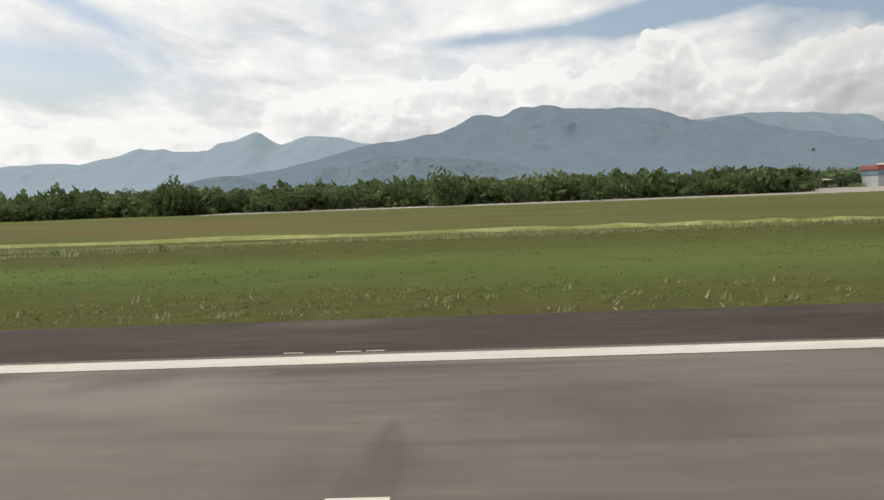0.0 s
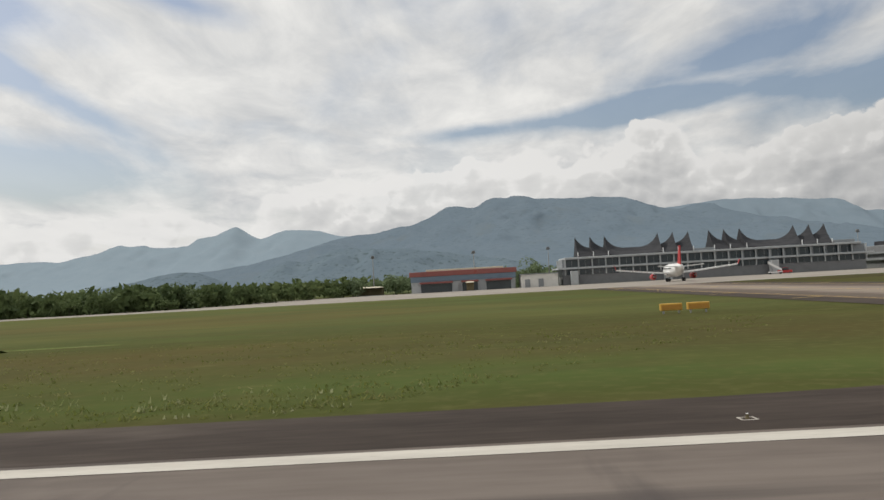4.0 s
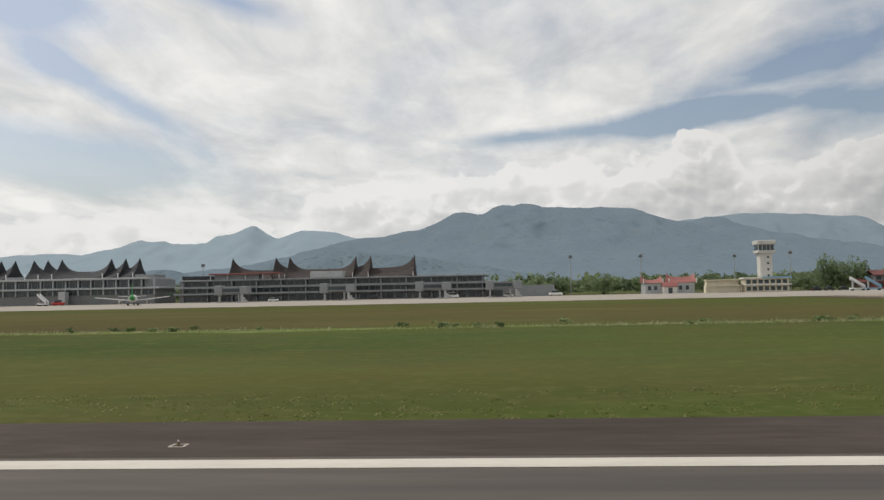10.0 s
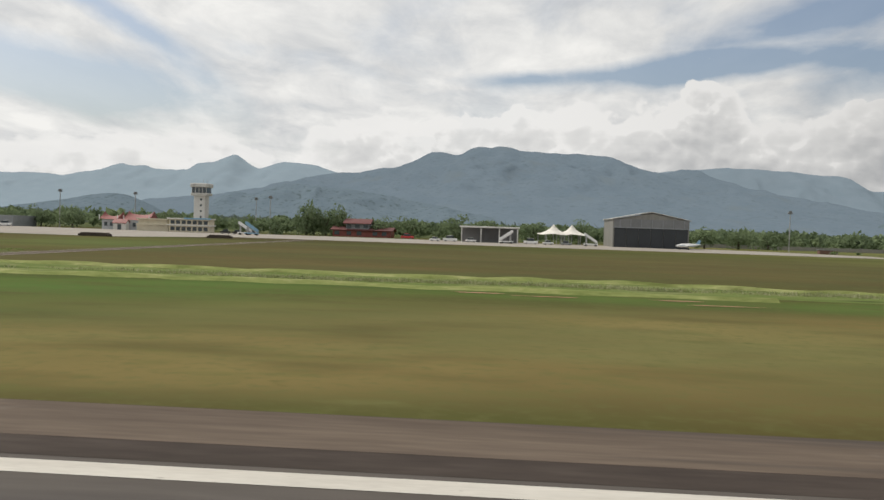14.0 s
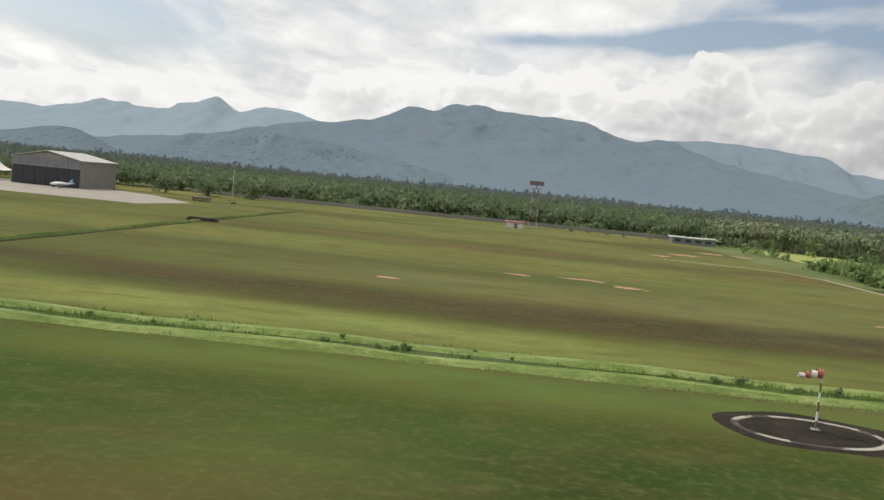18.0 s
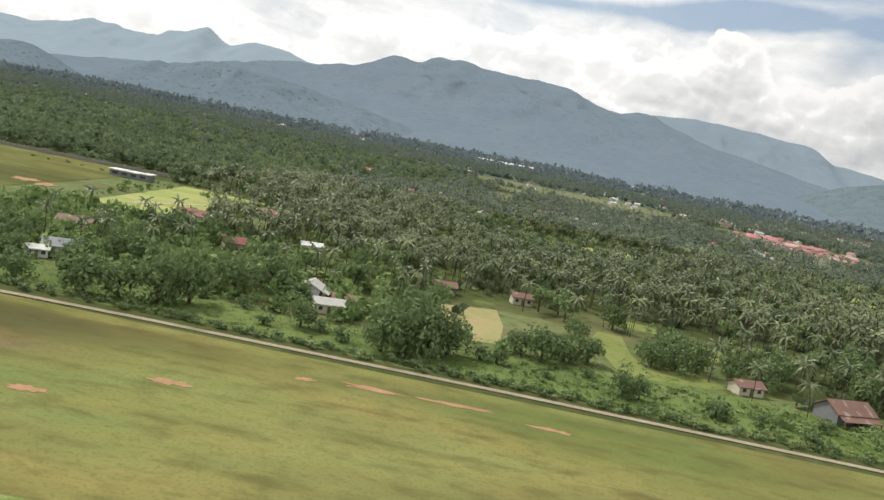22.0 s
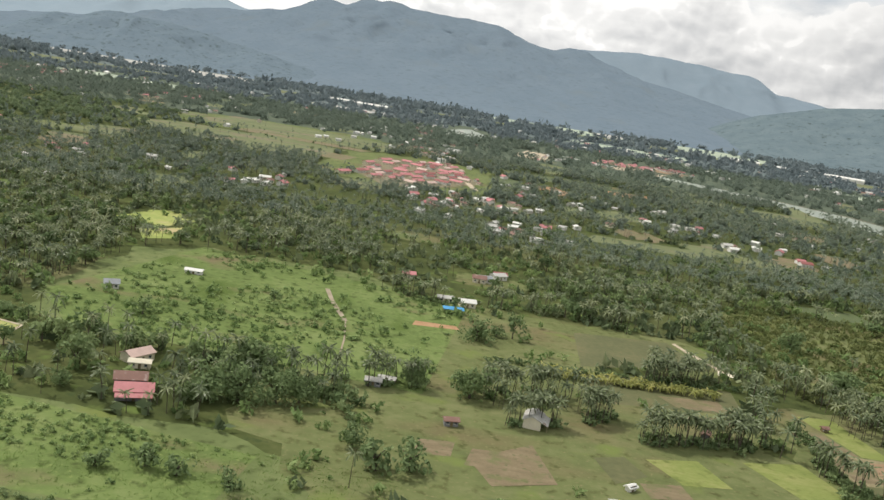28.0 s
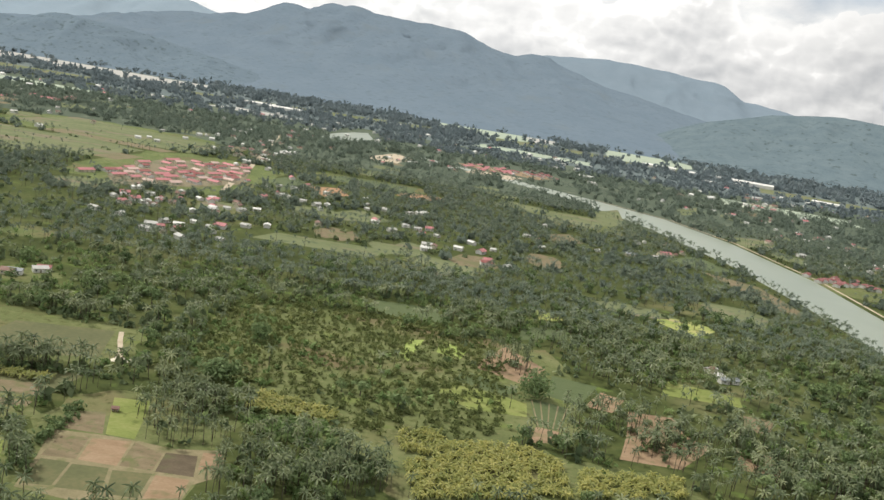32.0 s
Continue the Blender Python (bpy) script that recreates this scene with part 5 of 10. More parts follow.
FIELDS = [
    ("playing_field", [(656.5, 98.8), (668, 101.6), (680, 104.6), (695.6, 108.6), (695.2, 129.4), (676, 130.6), (658.6, 130.4), (656.2, 113)], M_LAWN, "worn bright green playing field with dry patches"),
    ("lawn", [(573.4, 95.6), (579.2, 97.2), (579.6, 108), (578.6, 118), (571.2, 114.4), (572, 104)], M_DRYLAWN, "dry yellowish yard beside a house"),
    ("lawn", [(590.8, 111), (592.4, 117.4), (595.6, 117), (595.4, 107), (596.2, 100.4), (603.6, 103.6), (605, 98.4), (598, 92.6), (592.6, 95.4)], M_PASTURE, "smooth bright green lawn round a dark clump of trees"),
    ("lawn", [(604, 120), (610, 122), (611, 114), (606, 112)], M_PASTURE, "small green lawn with slender palms"), ("lawn", [(594, 126), (602, 124), (603, 129), (596, 131)], M_PASTURE, "green lawn among palms"), ("lawn", [(615, 123), (622, 122), (623, 128), (616, 130)], M_PASTURE, "green lawn among palms"),
    ("pond", [(612.6, 82.4), (616, 82.2), (616.8, 84.4), (614.4, 86), (612.4, 84.6)], M_POND, "dark still pond beside the palms"),
    ("meadow", [(506, 81), (600, 81.2), (648, 81), (740, 80), (742, 97), (700, 104), (660, 97), (640, 94), (600, 96), (560, 90), (510, 92)], M_MEADOW, "rough bright green meadow"),
    ("meadow", [(662.2, 76.8), (662.2, 20), (900, 20), (900, 70), (760, 77)], M_MEADOW, "rough green scrub meadow beside the dirt track"),
    ("meadow", [(508, 140), (524, 140), (526, 190), (506, 192)], M_LAWN, "sunlit grassy clearing"),
    ("meadow", [(700, 134), (760, 128), (766, 190), (700, 205), (688, 150)], M_MEADOW, "open green meadow with bushes"),
    ("clearing", [(592, 227), (613, 228), (632, 236), (618, 242), (600, 239)], M_LAWN, "sunlit clearing among palms"),
    ("clearing", [(668, 222), (684, 222), (688, 236), (672, 238)], M_LAWN, "sunlit clearing among palms"),
    ("building_site", [(755, 166.5), (764.5, 168), (763.8, 170.5), (755.4, 169.8)], M_SOIL, "bare orange building plot"),
    ("paddy", [(788, 157), (814, 167), (810, 185), (789, 181)], M_PADDY, "dark flooded rice field"),
    ("paddy", [(790, 138), (815, 143), (816, 156), (800, 157), (787, 152)], M_PADDY, "dark fallow field"),
    ("meadow", [(785, 100), (810, 101), (822, 112), (820, 122), (788, 116)], M_MEADOW, "light green pasture"),
    ("paddy", [(770, 96), (800, 96.5), (808, 101), (784, 99.5)], M_CROP, "dark green crop field"),
    ("plot", [(760.5, 105.6), (765.4, 106.4), (765.8, 111.4), (760.8, 110.6)], M_TILLED, "small weedy tilled plot"), ("plot", [(767.2, 104.4), (771.6, 105.2), (772.4, 110.6), (768.2, 110.2)], M_TILLED, "small weedy tilled plot"),
    ("field", [(760, 138), (784, 138), (786, 150), (764, 152)], M_MEADOW, "green pasture"),
    ("field", [(804, 136), (814, 137.5), (814, 140), (803, 139)], M_TILLED, "strip of tilled soil"),
    ("field", [(822, 130.7), (830.2, 131.7), (835.8, 131.8), (842.2, 130.9), (850.6, 133.5), (852.5, 124.2), (849.3, 119.9), (849.4, 115), (834.9, 109.6), (826.4, 110.7), (824.5, 121.2)], M_BUND, "pale trodden banks between small plots"),
    ("plot", [(820.4, 138.8), (826.8, 141.0), (830.1, 132.1), (823.3, 131.8)], M_TILLED, "weedy brown plot"), ("plot", [(825.4, 147.9), (832.1, 148.9), (835.5, 132.2), (830.5, 132.2)], M_PASTURE, "green plot"),
    ("plot", [(824.2, 129.0), (828.8, 130.0), (830.2, 121.9), (825.0, 121.3)], M_TILLED, "pale brown plot"), ("plot", [(829.3, 129.9), (835.5, 131.2), (836.7, 121.9), (830.6, 121.8)], M_CLAY, "orange-brown tilled plot"),
    ("plot", [(836.0, 131.0), (841.6, 128.6), (842.2, 122.3), (837.0, 122.1)], M_TILLED, "tan weedy plot"), ("plot", [(841.9, 129.2), (847.0, 129.9), (848.7, 122.5), (842.7, 122.2)], M_DARKTILL, "dark freshly tilled plot"),
    ("plot", [(847.4, 131.5), (850.4, 132.1), (851.5, 126.4), (848.5, 125.2)], M_CLAY, "orange-brown tilled plot"), ("plot", [(825.5, 120.3), (830.0, 120.5), (830.9, 112.7), (826.5, 111.9)], M_PADDY, "olive green plot"),
    ("plot", [(830.5, 120.2), (836.0, 120.8), (838.0, 113.0), (831.4, 112.4)], M_PADDY, "dark olive plot"), ("plot", [(836.7, 120.4), (842.6, 121.3), (843.4, 113.2), (838.8, 113.0)], M_PADDY, "olive plot with bare patches"), ("plot", [(843.2, 121.1), (848.5, 121.4), (849.0, 115.5), (844.1, 113.4)], M_CLAY, "brown plot"),
    ("field", [(900.9, 226.5), (910.9, 211.6), (904.9, 195.8), (892.1, 204.0)], M_CLAY, "pinkish brown bare field with palms"), ("field", [(890.1, 199.4), (903.0, 191.6), (899.9, 185.5), (887.7, 190.9)], M_CROP, "dark green crop field"),
    ("field", [(886.2, 188.6), (899.6, 185.2), (904.6, 183.0), (904.2, 174.4), (891.7, 173.3), (884.6, 180.4)], M_PASTURE, "light yellow-green field"), ("field", [(905.4, 187.1), (914.7, 184.3), (910.8, 169.4), (906.0, 170.3)], M_CROP, "striped vegetable field"),
    ("field", [(905.9, 169.8), (910.8, 168.8), (908.6, 161.9), (903.7, 160.3)], M_CLAY, "strip of bare soil"), ("field", [(912.4, 207.0), (923.5, 204.2), (917.0, 187.6), (909.5, 191.0)], M_CROP, "dark green crop field"),
    ("field", [(923.7, 200.2), (929.0, 196.8), (924.5, 186.5), (918.4, 188.0)], M_CLAY, "bare brown field"), ("field", [(928.6, 189.3), (939.5, 190.0), (939.5, 179.6), (944.0, 174.0), (934.1, 159.6), (921.9, 159.5), (925.6, 173.5)], M_CLAY, "dry brown field under scattered palms"),
    ("field", [(949.9, 176.5), (959.8, 175.1), (955.6, 164.9), (947.2, 164.8)], M_CLAY, "dry brown field with palms"), ("field", [(944.3, 219.7), (962.1, 215.2), (960.5, 206.8), (939.8, 206.6)], M_PASTURE, "light field by a farm"), ("field", [(957.9, 200.8), (966.0, 200.0), (961.6, 189.4), (956.3, 190.1)], M_TILLED, "dry field among palms"),
    ("field", [(875.2, 217.4), (879.1, 219.8), (876.3, 198.4), (873.2, 205.0)], M_LIMEFIELD, "bright lime green plants in the thicket"), ("field", [(883.1, 222.2), (890.7, 216.2), (889.0, 207.9), (882.8, 210.6)], M_LIMEFIELD, "bright lime green plants in the thicket"), ("field", [(907.0, 252.3), (921.3, 254.9), (919.9, 244.8), (905.1, 235.7)], M_CROP, "green crop field"),
    ("field", [(858, 238), (884, 240), (880, 256), (862, 254)], M_CROP, "dark green field"),
    ("field", [(806, 318), (852, 318), (862, 338), (812, 336)], M_MEADOW, "pale green clearing among palms"),
    ("field", [(868, 322), (890, 322), (892, 336), (870, 338)], M_MEADOW, "green clearing"),
    ("field", [(1004, 420), (1026, 400), (1030, 340), (1018, 350)], M_TILLED, "brown bare river bank field"),
    ("field", [(990, 440), (1014, 470), (1026, 430), (1008, 425)], M_CROP, "green river bank field"),
    ("field", [(930, 520), (965, 520), (980, 570), (940, 572)], M_MEADOW, "green clearing near the river"),
    ("field", [(560, 590), (700, 560), (710, 640), (570, 680)], M_MEADOW, "open green fields beyond the palms"),
    ("field", [(600, 560), (690, 540), (695, 556), (606, 578)], M_TILLED, "brown strip field"),
    ("field", [(640, 480), (690, 470), (694, 500), (650, 510)], M_TILLED, "brown bare field by the town"),
    ("field", [(790, 540), (850, 545), (852, 575), (800, 575)], M_CROP, "dark green field"), ("field", [(842, 520), (872, 520), (870, 545), (846, 542)], M_SOIL, "bare orange plot"),
    ("field", [(545, 410), (585, 412), (580, 430), (548, 428)], M_LAWN, "light clearing"),
    ("valley_field", [(900, 1500), (1250, 1450), (1280, 1620), (940, 1700)], M_MEADOW, "pale green valley fields"),
    ("valley_field", [(400, 1350), (820, 1500), (800, 1640), (380, 1480)], M_LAWN, "pale fields below the mountains"),
    ("valley_field", [(-500, 1250), (300, 1280), (310, 1400), (-480, 1380)], M_MEADOW, "pale green valley fields"),
    ("valley_field", [(1300, 1250), (1650, 1150), (1700, 1260), (1340, 1380)], M_MEADOW, "pale green valley fields"),
    ("pale_yard", [(880, 770), (920, 760), (935, 800), (890, 815)], M_TRACK, "pale gravel yard"),
    ("field", [(770, 494), (777, 530), (790, 505), (787, 452)], M_CROP, "dark green field"), ("field", [(794, 494), (809, 508), (820, 480), (808, 462)], M_SOIL, "bare orange plot"),
    ("field", [(845, 352), (868, 353), (873, 338), (854, 329)], M_MEADOW, "pale green clearing among palms"), ("field", [(875, 331), (890, 354), (892, 315), (878, 305)], M_MEADOW, "green clearing with hedges"),
    ("field", [(831, 356), (838, 368), (844, 351), (836, 339)], M_TILLED, "small brown plot"), ("field", [(912, 277), (920, 273), (921, 267), (913, 264)], M_LAWN, "light clearing"),
    ("field", [(974, 611), (1000, 655), (990, 560), (967, 529)], M_MEADOW, "green fields along the river"),
    ("field", [(927, 456), (944, 475), (949, 447), (933, 434)], M_TILLED, "brown plot"), ("field", [(602, 511), (622, 563), (672, 537), (659, 464), (640, 441)], M_MEADOW, "open green fields near the town"),
    ("yard", [(790, 746), (809, 846), (833, 821), (818, 715)], M_TRACK, "pale gravel yard"), ("field", [(1064, 740), (1099, 803), (1092, 753), (1059, 697)], M_MEADOW, "green field across the river"),
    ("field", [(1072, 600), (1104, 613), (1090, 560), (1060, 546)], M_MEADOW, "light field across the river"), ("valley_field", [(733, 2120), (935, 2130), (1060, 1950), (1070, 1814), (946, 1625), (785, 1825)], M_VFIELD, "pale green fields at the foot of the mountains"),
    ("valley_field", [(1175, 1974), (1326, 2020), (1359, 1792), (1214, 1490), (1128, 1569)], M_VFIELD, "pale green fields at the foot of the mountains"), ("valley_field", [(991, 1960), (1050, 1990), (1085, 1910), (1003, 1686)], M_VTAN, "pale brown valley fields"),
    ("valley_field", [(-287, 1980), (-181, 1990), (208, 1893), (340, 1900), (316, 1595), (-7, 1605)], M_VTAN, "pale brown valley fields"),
    ("field", [(672, 241), (680, 248), (684, 232), (677, 220)], M_LAWN, "light clearing"), ("field", [(680, 214), (688, 224), (691, 209), (685, 204)], M_LAWN, "light clearing"),
    ("field", [(548, 532), (574, 552), (623, 545), (682, 533), (674, 468), (625, 467), (580, 483)], M_MEADOW, "long green fields by the town"), ("field", [(617, 248), (628, 257), (630, 245), (620, 235)], M_MEADOW, "small clearing"),
    ("field", [(600, 235), (612, 249), (617, 234), (604, 223)], M_LAWN, "sunlit clearing among palms"), 
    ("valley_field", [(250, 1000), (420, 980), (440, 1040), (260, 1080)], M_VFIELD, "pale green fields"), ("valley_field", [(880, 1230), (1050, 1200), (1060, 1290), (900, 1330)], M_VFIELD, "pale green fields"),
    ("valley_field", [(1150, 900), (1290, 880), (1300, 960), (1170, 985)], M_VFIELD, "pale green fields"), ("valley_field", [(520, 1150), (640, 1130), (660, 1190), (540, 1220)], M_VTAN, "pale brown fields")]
FIELDS += [("field", [(767.7, 106.6), (776.6, 114.9), (779.4, 103.2), (770.8, 99.6)], M_TILLED, "brown fallow field"), ("plot", [(785.2, 114.0), (789.9, 116.1), (792.2, 110.4), (787.3, 106.4)], M_PADDY, "olive plot"),
           ("plot", [(808.2, 121.4), (817.9, 124.5), (821.5, 113.9), (813.8, 110.8)], M_PASTURE, "pale yellow-green plot"), ("plot", [(808.2, 109.5), (823.3, 112.2), (823.7, 106.9), (809.6, 101.6)], M_CROP, "dark green plot"),
           ("plot", [(790.7, 107.9), (796.5, 109.4), (797.4, 105.2), (791.4, 103.7)], M_TILLED, "brown plot"), ("plot", [(800.5, 146.5), (811.6, 148.6), (812.8, 143.2), (803.0, 141.7)], M_TILLED, "brown strip in the paddy"),
           ("plot", [(793, 116.5), (801, 119), (804, 111), (797, 109.5)], M_PASTURE, "green plot"), ("plot", [(801.6, 119.2), (807.6, 121.2), (812, 112), (804.6, 110.8)], M_MEADOW, "green plot")]
# Small openings scattered through the groves.
c_rng = np.random.default_rng(77)
for k in range(64):
    cx, cy = c_rng.uniform(420, 1250), c_rng.uniform(265, 900) if k % 3 else c_rng.uniform(265, 420)
    if 684 < cx < 775 and 380 < cy < 565 or 1025 < cx < 1080:
        continue
    ra, rb, tw = c_rng.uniform(4, 11) * (1 + cy / 900), c_rng.uniform(5, 12) * (1 + cy / 600), c_rng.uniform(-0.3, 0.3)
    ring = [(cx + ra * math.cos(a * math.pi / 5 + tw) * c_rng.uniform(0.75, 1.2), cy + rb * math.sin(a * math.pi / 5 + tw) * c_rng.uniform(0.75, 1.2)) for a in range(10)]
    FIELDS.append(("clearing", ring, (M_ROUGH, M_MEADOW, M_ROUGH, M_LAWN, M_TILLED)[k % 5], "grassy opening among the palms"))


# Where the village houses stand, so that the groves leave them room: x, y, kind, size, turn.
HOMES = [(x, y, k % 4, 1.0, 37 * k) for k, (x, y) in enumerate(((768, 216), (773, 223), (781, 307), (773, 350), (781, 388), (746, 374), (745, 345), (755, 319), (747, 521), (728, 640), (897, 348), (905, 342), (874, 360),
                                                             (926, 824), (893, 824), (992, 449), (960, 235), (961, 229), (705, 861), (428, 864), (481, 745)))]
v_rng = np.random.default_rng(91)
for cx, cy, rx, ry, n in ((678, 327, 14, 14, 7), (758, 370, 30, 22, 20), (785, 330, 18, 40, 20), (748, 350, 16, 24, 10), (860, 395, 60, 30, 14), (630, 340, 60, 50, 10), (990, 470, 20, 30, 6), (800, 450, 40, 60, 16), (560, 330, 80, 60, 8), (500, 310, 40, 40, 6),
                          (700, 780, 60, 130, 20), (840, 780, 60, 50, 14), (1150, 560, 60, 120, 22), (1110, 800, 60, 120, 16), (480, 700, 120, 100, 18), (640, 1100, 200, 160, 26), (960, 1150, 160, 160, 26), (1250, 1050, 130, 180, 22), (350, 1050, 160, 160, 16), (1180, 640, 60, 80, 16), (1200, 900, 90, 110, 22), (860, 420, 90, 60, 16), (700, 640, 60, 60, 16), (740, 600, 14, 60, 20), (300, 760, 120, 120, 18)):
    for _ in range(n):
        far_off = 0.95 if cy < 500 else 1.1 if cy < 900 else 1.5
        HOMES.append((cx + v_rng.normal(0, rx * 0.6), cy + v_rng.normal(0, ry * 0.6), int(v_rng.choice(4, p=(0.16, 0.32, 0.2, 0.32))), v_rng.uniform(0.8, 1.25) * far_off, v_rng.uniform(0, 180)))


# Land beyond the airfield: middle, half sizes, share of palms, of broad-leaved trees and of bushes left standing.
LAND = [
    (526.5, 134, 5, 9, 0.0, 0.03, 0.35), (533.6, 156, 4, 8, 0.0, 0.03, 0.3), (539.6, 113.5, 3.2, 8, 0.0, 0.03, 0.35),
    (705, 60, 46, 18, 0.0, 0.06, 0.55), (770, 62, 60, 34, 0.1, 0.2, 0.6),
    (580, 105, 85, 27, 0.30, 0.75, 0.6), (560, 87, 60, 7, 0.05, 0.3, 0.45), (600, 90, 30, 9, 0.02, 0.04, 0.5), (700, 90, 48, 13, 0.0, 0.06, 0.45), (505, 150, 16, 45, 0.0, 0.3, 0.6),
    (515, 165, 9, 26, 0.0, 0.02, 0.25), (512, 128, 12, 18, 0.02, 0.3, 0.9), (581, 107, 7, 11, 0.0, 0.0, 0.05), (597, 103, 12, 9, 0.04, 0.1, 0.25), (608, 120, 12, 6, 0.6, 0.2, 0.5), (630, 90, 13, 9, 0.1, 0.2, 0.5),
    (676, 115, 21, 17, 0.0, 0.0, 0.0), (612, 232, 22, 6, 0.05, 0.05, 0.2), (720, 168, 33, 36, 0.0, 0.09, 0.55), (676, 140, 20, 8, 0.2, 0.3, 0.5), (725, 114, 26, 11, 0.45, 0.75, 0.7),
    (768, 165, 24, 25, 0.0, 0.04, 0.32), (775, 125, 40, 30, 0.0, 0.03, 0.30), (765, 190, 14, 10, 0.2, 0.1, 0.3), (790, 108, 34, 20, 0.0, 0.0, 0.05), (834, 130, 16, 22, 0.0, 0.0, 0.02),
    (802, 175, 16, 14, 0.0, 0.0, 0.04), (862, 195, 34, 38, 0.05, 0.30, 1.0), (846, 138, 9, 14, 1.0, 0.2, 0.2), (878, 152, 24, 12, 0.05, 0.1, 0.3), (922, 145, 13, 10, 0.0, 0.0, 0.1), (898, 143, 13, 16, 0.0, 0.0, 0.1), (884, 136, 6, 10, 0.0, 0.0, 0.1), (905, 122, 32, 9, 0.12, 0.1, 0.4), (900, 196, 17, 34, 0.08, 0.04, 0.1), (934, 182, 16, 30, 0.32, 0.03, 0.08),
    (830, 320, 34, 20, 0.15, 0.1, 0.2), (728, 475, 45, 82, 0.0, 0.02, 0.05), (620, 620, 70, 60, 0.03, 0.1, 0.3), (560, 420, 30, 14, 0.1, 0.1, 0.2), (880, 330, 16, 10, 0.1, 0.1, 0.2), (950, 540, 30, 34, 0.1, 0.1, 0.3),
    (745, 1010, 26, 110, 0.0, 0.0, 0.0), (820, 560, 40, 20, 0.05, 0.05, 0.2), (930, 840, 60, 60, 0.05, 0.1, 0.1), (1100, 440, 34, 26, 0.05, 0.1, 0.1), (700, 325, 32, 20, 0.4, 0.2, 0.3), (771, 218, 9, 7, 0.1, 0.1, 0.1)]
GATES = [(655.5, 77, 3), (616.3, 94, 4.5), (630.9, 95.5, 3), (722, 108.5, 5), (717, 122, 4), (697.5, 157.7, 3), (526.6, 142.2, 4), (540.0, 122.5, 3.5), (533.6, 165, 3.5), (528.2, 96.6, 4), (548.7, 133, 5), (534, 158.5, 3), (559.7, 95.7, 3), (556, 102, 3.5),
         (571, 123, 3), (582, 127, 3), (606.5, 98.5, 3), (639, 111, 3), (777, 122, 4), (828, 142, 2), (765, 188, 5), (752, 128, 3), (765, 117, 3), (786, 99.5, 3), (616, 140, 3), (656, 126, 3), (520.6, 114, 3), (961, 231, 5), (754, 131, 3),
         (618, 84, 4), (631, 86, 3), (633, 80, 3), (896, 341, 4), (871, 351, 4)]


# Open rough grass wherever few trees stand.
for i, (mx, my, ma, mb, f_palm, f_tree, f_bush) in enumerate(LAND):
    if f_palm < 0.12 and f_tree < 0.36 and my < 700:
        ring = []
        for a in range(40):
            c, s = math.cos(a * math.pi / 20), math.sin(a * math.pi / 20)
            q = (c**4 + s**4) ** -0.25 * (1 + 0.05 * math.sin(a * 2.1 + i) + 0.04 * math.sin(a * 3.7 + 2 * i))
            ring.append((mx + ma * c * q, my + mb * s * q))
        flat("meadow", ring, -0.058 + 0.0003 * i, M_OLIVE if mx > 745 else M_ROUGH, "rough green grass with scattered scrub", "grass")


def land_share(x, y, which):
    o = np.ones(len(x))
    for row in LAND:
        inside = ((np.abs(x - row[0]) / row[2]) ** 4 + (np.abs(y - row[1]) / row[3]) ** 4) < 1
        o = np.where(inside, row[4 + which], o)
    for gx, gy, r in GATES:
        o = np.where((x - gx) ** 2 + (y - gy) ** 2 < r * r * 0.5, 0, o)
    return o


def south_edge(x):
    """Where the trees begin beyond the airfield."""
    return np.interp(x, [-900, -60, 40, 62, 100, 370, 378, 500, 502, 505, 512, 655, 662, 664, 1500], [118, 112, 120, 180, 192, 195, 212, 212, 125, 100, 80.5, 80.5, 79, 45, 45])


RIVER_Y = [40, 250, 300, 365, 450, 560, 640, 705, 760, 860]
RIVER_L = [1037, 1037, 1037, 1036, 1030, 1008, 980, 948, 905, 820]
RIVER_R = [1066, 1066, 1067, 1069, 1071, 1058, 1033, 985, 935, 835]


def open_land(x, y):
    """One where plants may stand, near nought on fields and round houses."""
    o = np.ones(len(x))
    for nm, pts, m, lb in FIELDS:
        if "scrub" in lb or "bushes" in lb or "scattered" in lb or "with palms" in lb:
            continue
        px, py = np.array(pts, float).T
        c = np.where((x > px.min()) & (x < px.max()) & (y > py.min()) & (y < py.max()))[0]
        if not len(c):
            continue
        inside = np.zeros(len(c), bool)
        for (x0, y0), (x1, y1) in zip(pts, pts[1:] + pts[:1]):
            if y0 != y1:
                inside ^= ((y0 > y[c]) != (y1 > y[c])) & (x[c] < (x1 - x0) * (y[c] - y0) / (y1 - y0) + x0)
        o[c[inside]] = 0.07
    for hx, hy, _, s, _ in HOMES:
        o[(np.abs(x - hx) < 2.4 * s) & (y - hy < 2.2 * s) & (y - hy > -4.5 * s * (1 + hy / 900))] = 0
    return o


def spread(x0, x1, y0, y1, gap, keep, seed, which, cluster=0.0, size=(0.8, 1.25), grain=60):
    r = np.random.default_rng(seed)
    n = int((x1 - x0) * (y1 - y0) / gap**2)
    x, y = r.uniform(x0, x1, n), r.uniform(y0, y1, n)
    k = y > south_edge(x)
    k &= (x > -40 - 0.62 * y) & (x < 905 + 0.62 * y)
    k &= (x < np.interp(y, RIVER_Y, RIVER_L) - 2) | (x > np.interp(y, RIVER_Y, RIVER_R) + 5) | (y > 780)
    d = wave_noise(x, y, seed + 1, 3, 1 / grain)
    k &= open_land(x, y) > r.random(n)
    k &= r.random(n) < np.clip(keep + cluster * d, 0, 1) * land_share(x, y, which)
    s = r.uniform(*size, n)
    return np.stack([x, y, s, s * r.uniform(0.85, 1.2, n)], 1)[k]


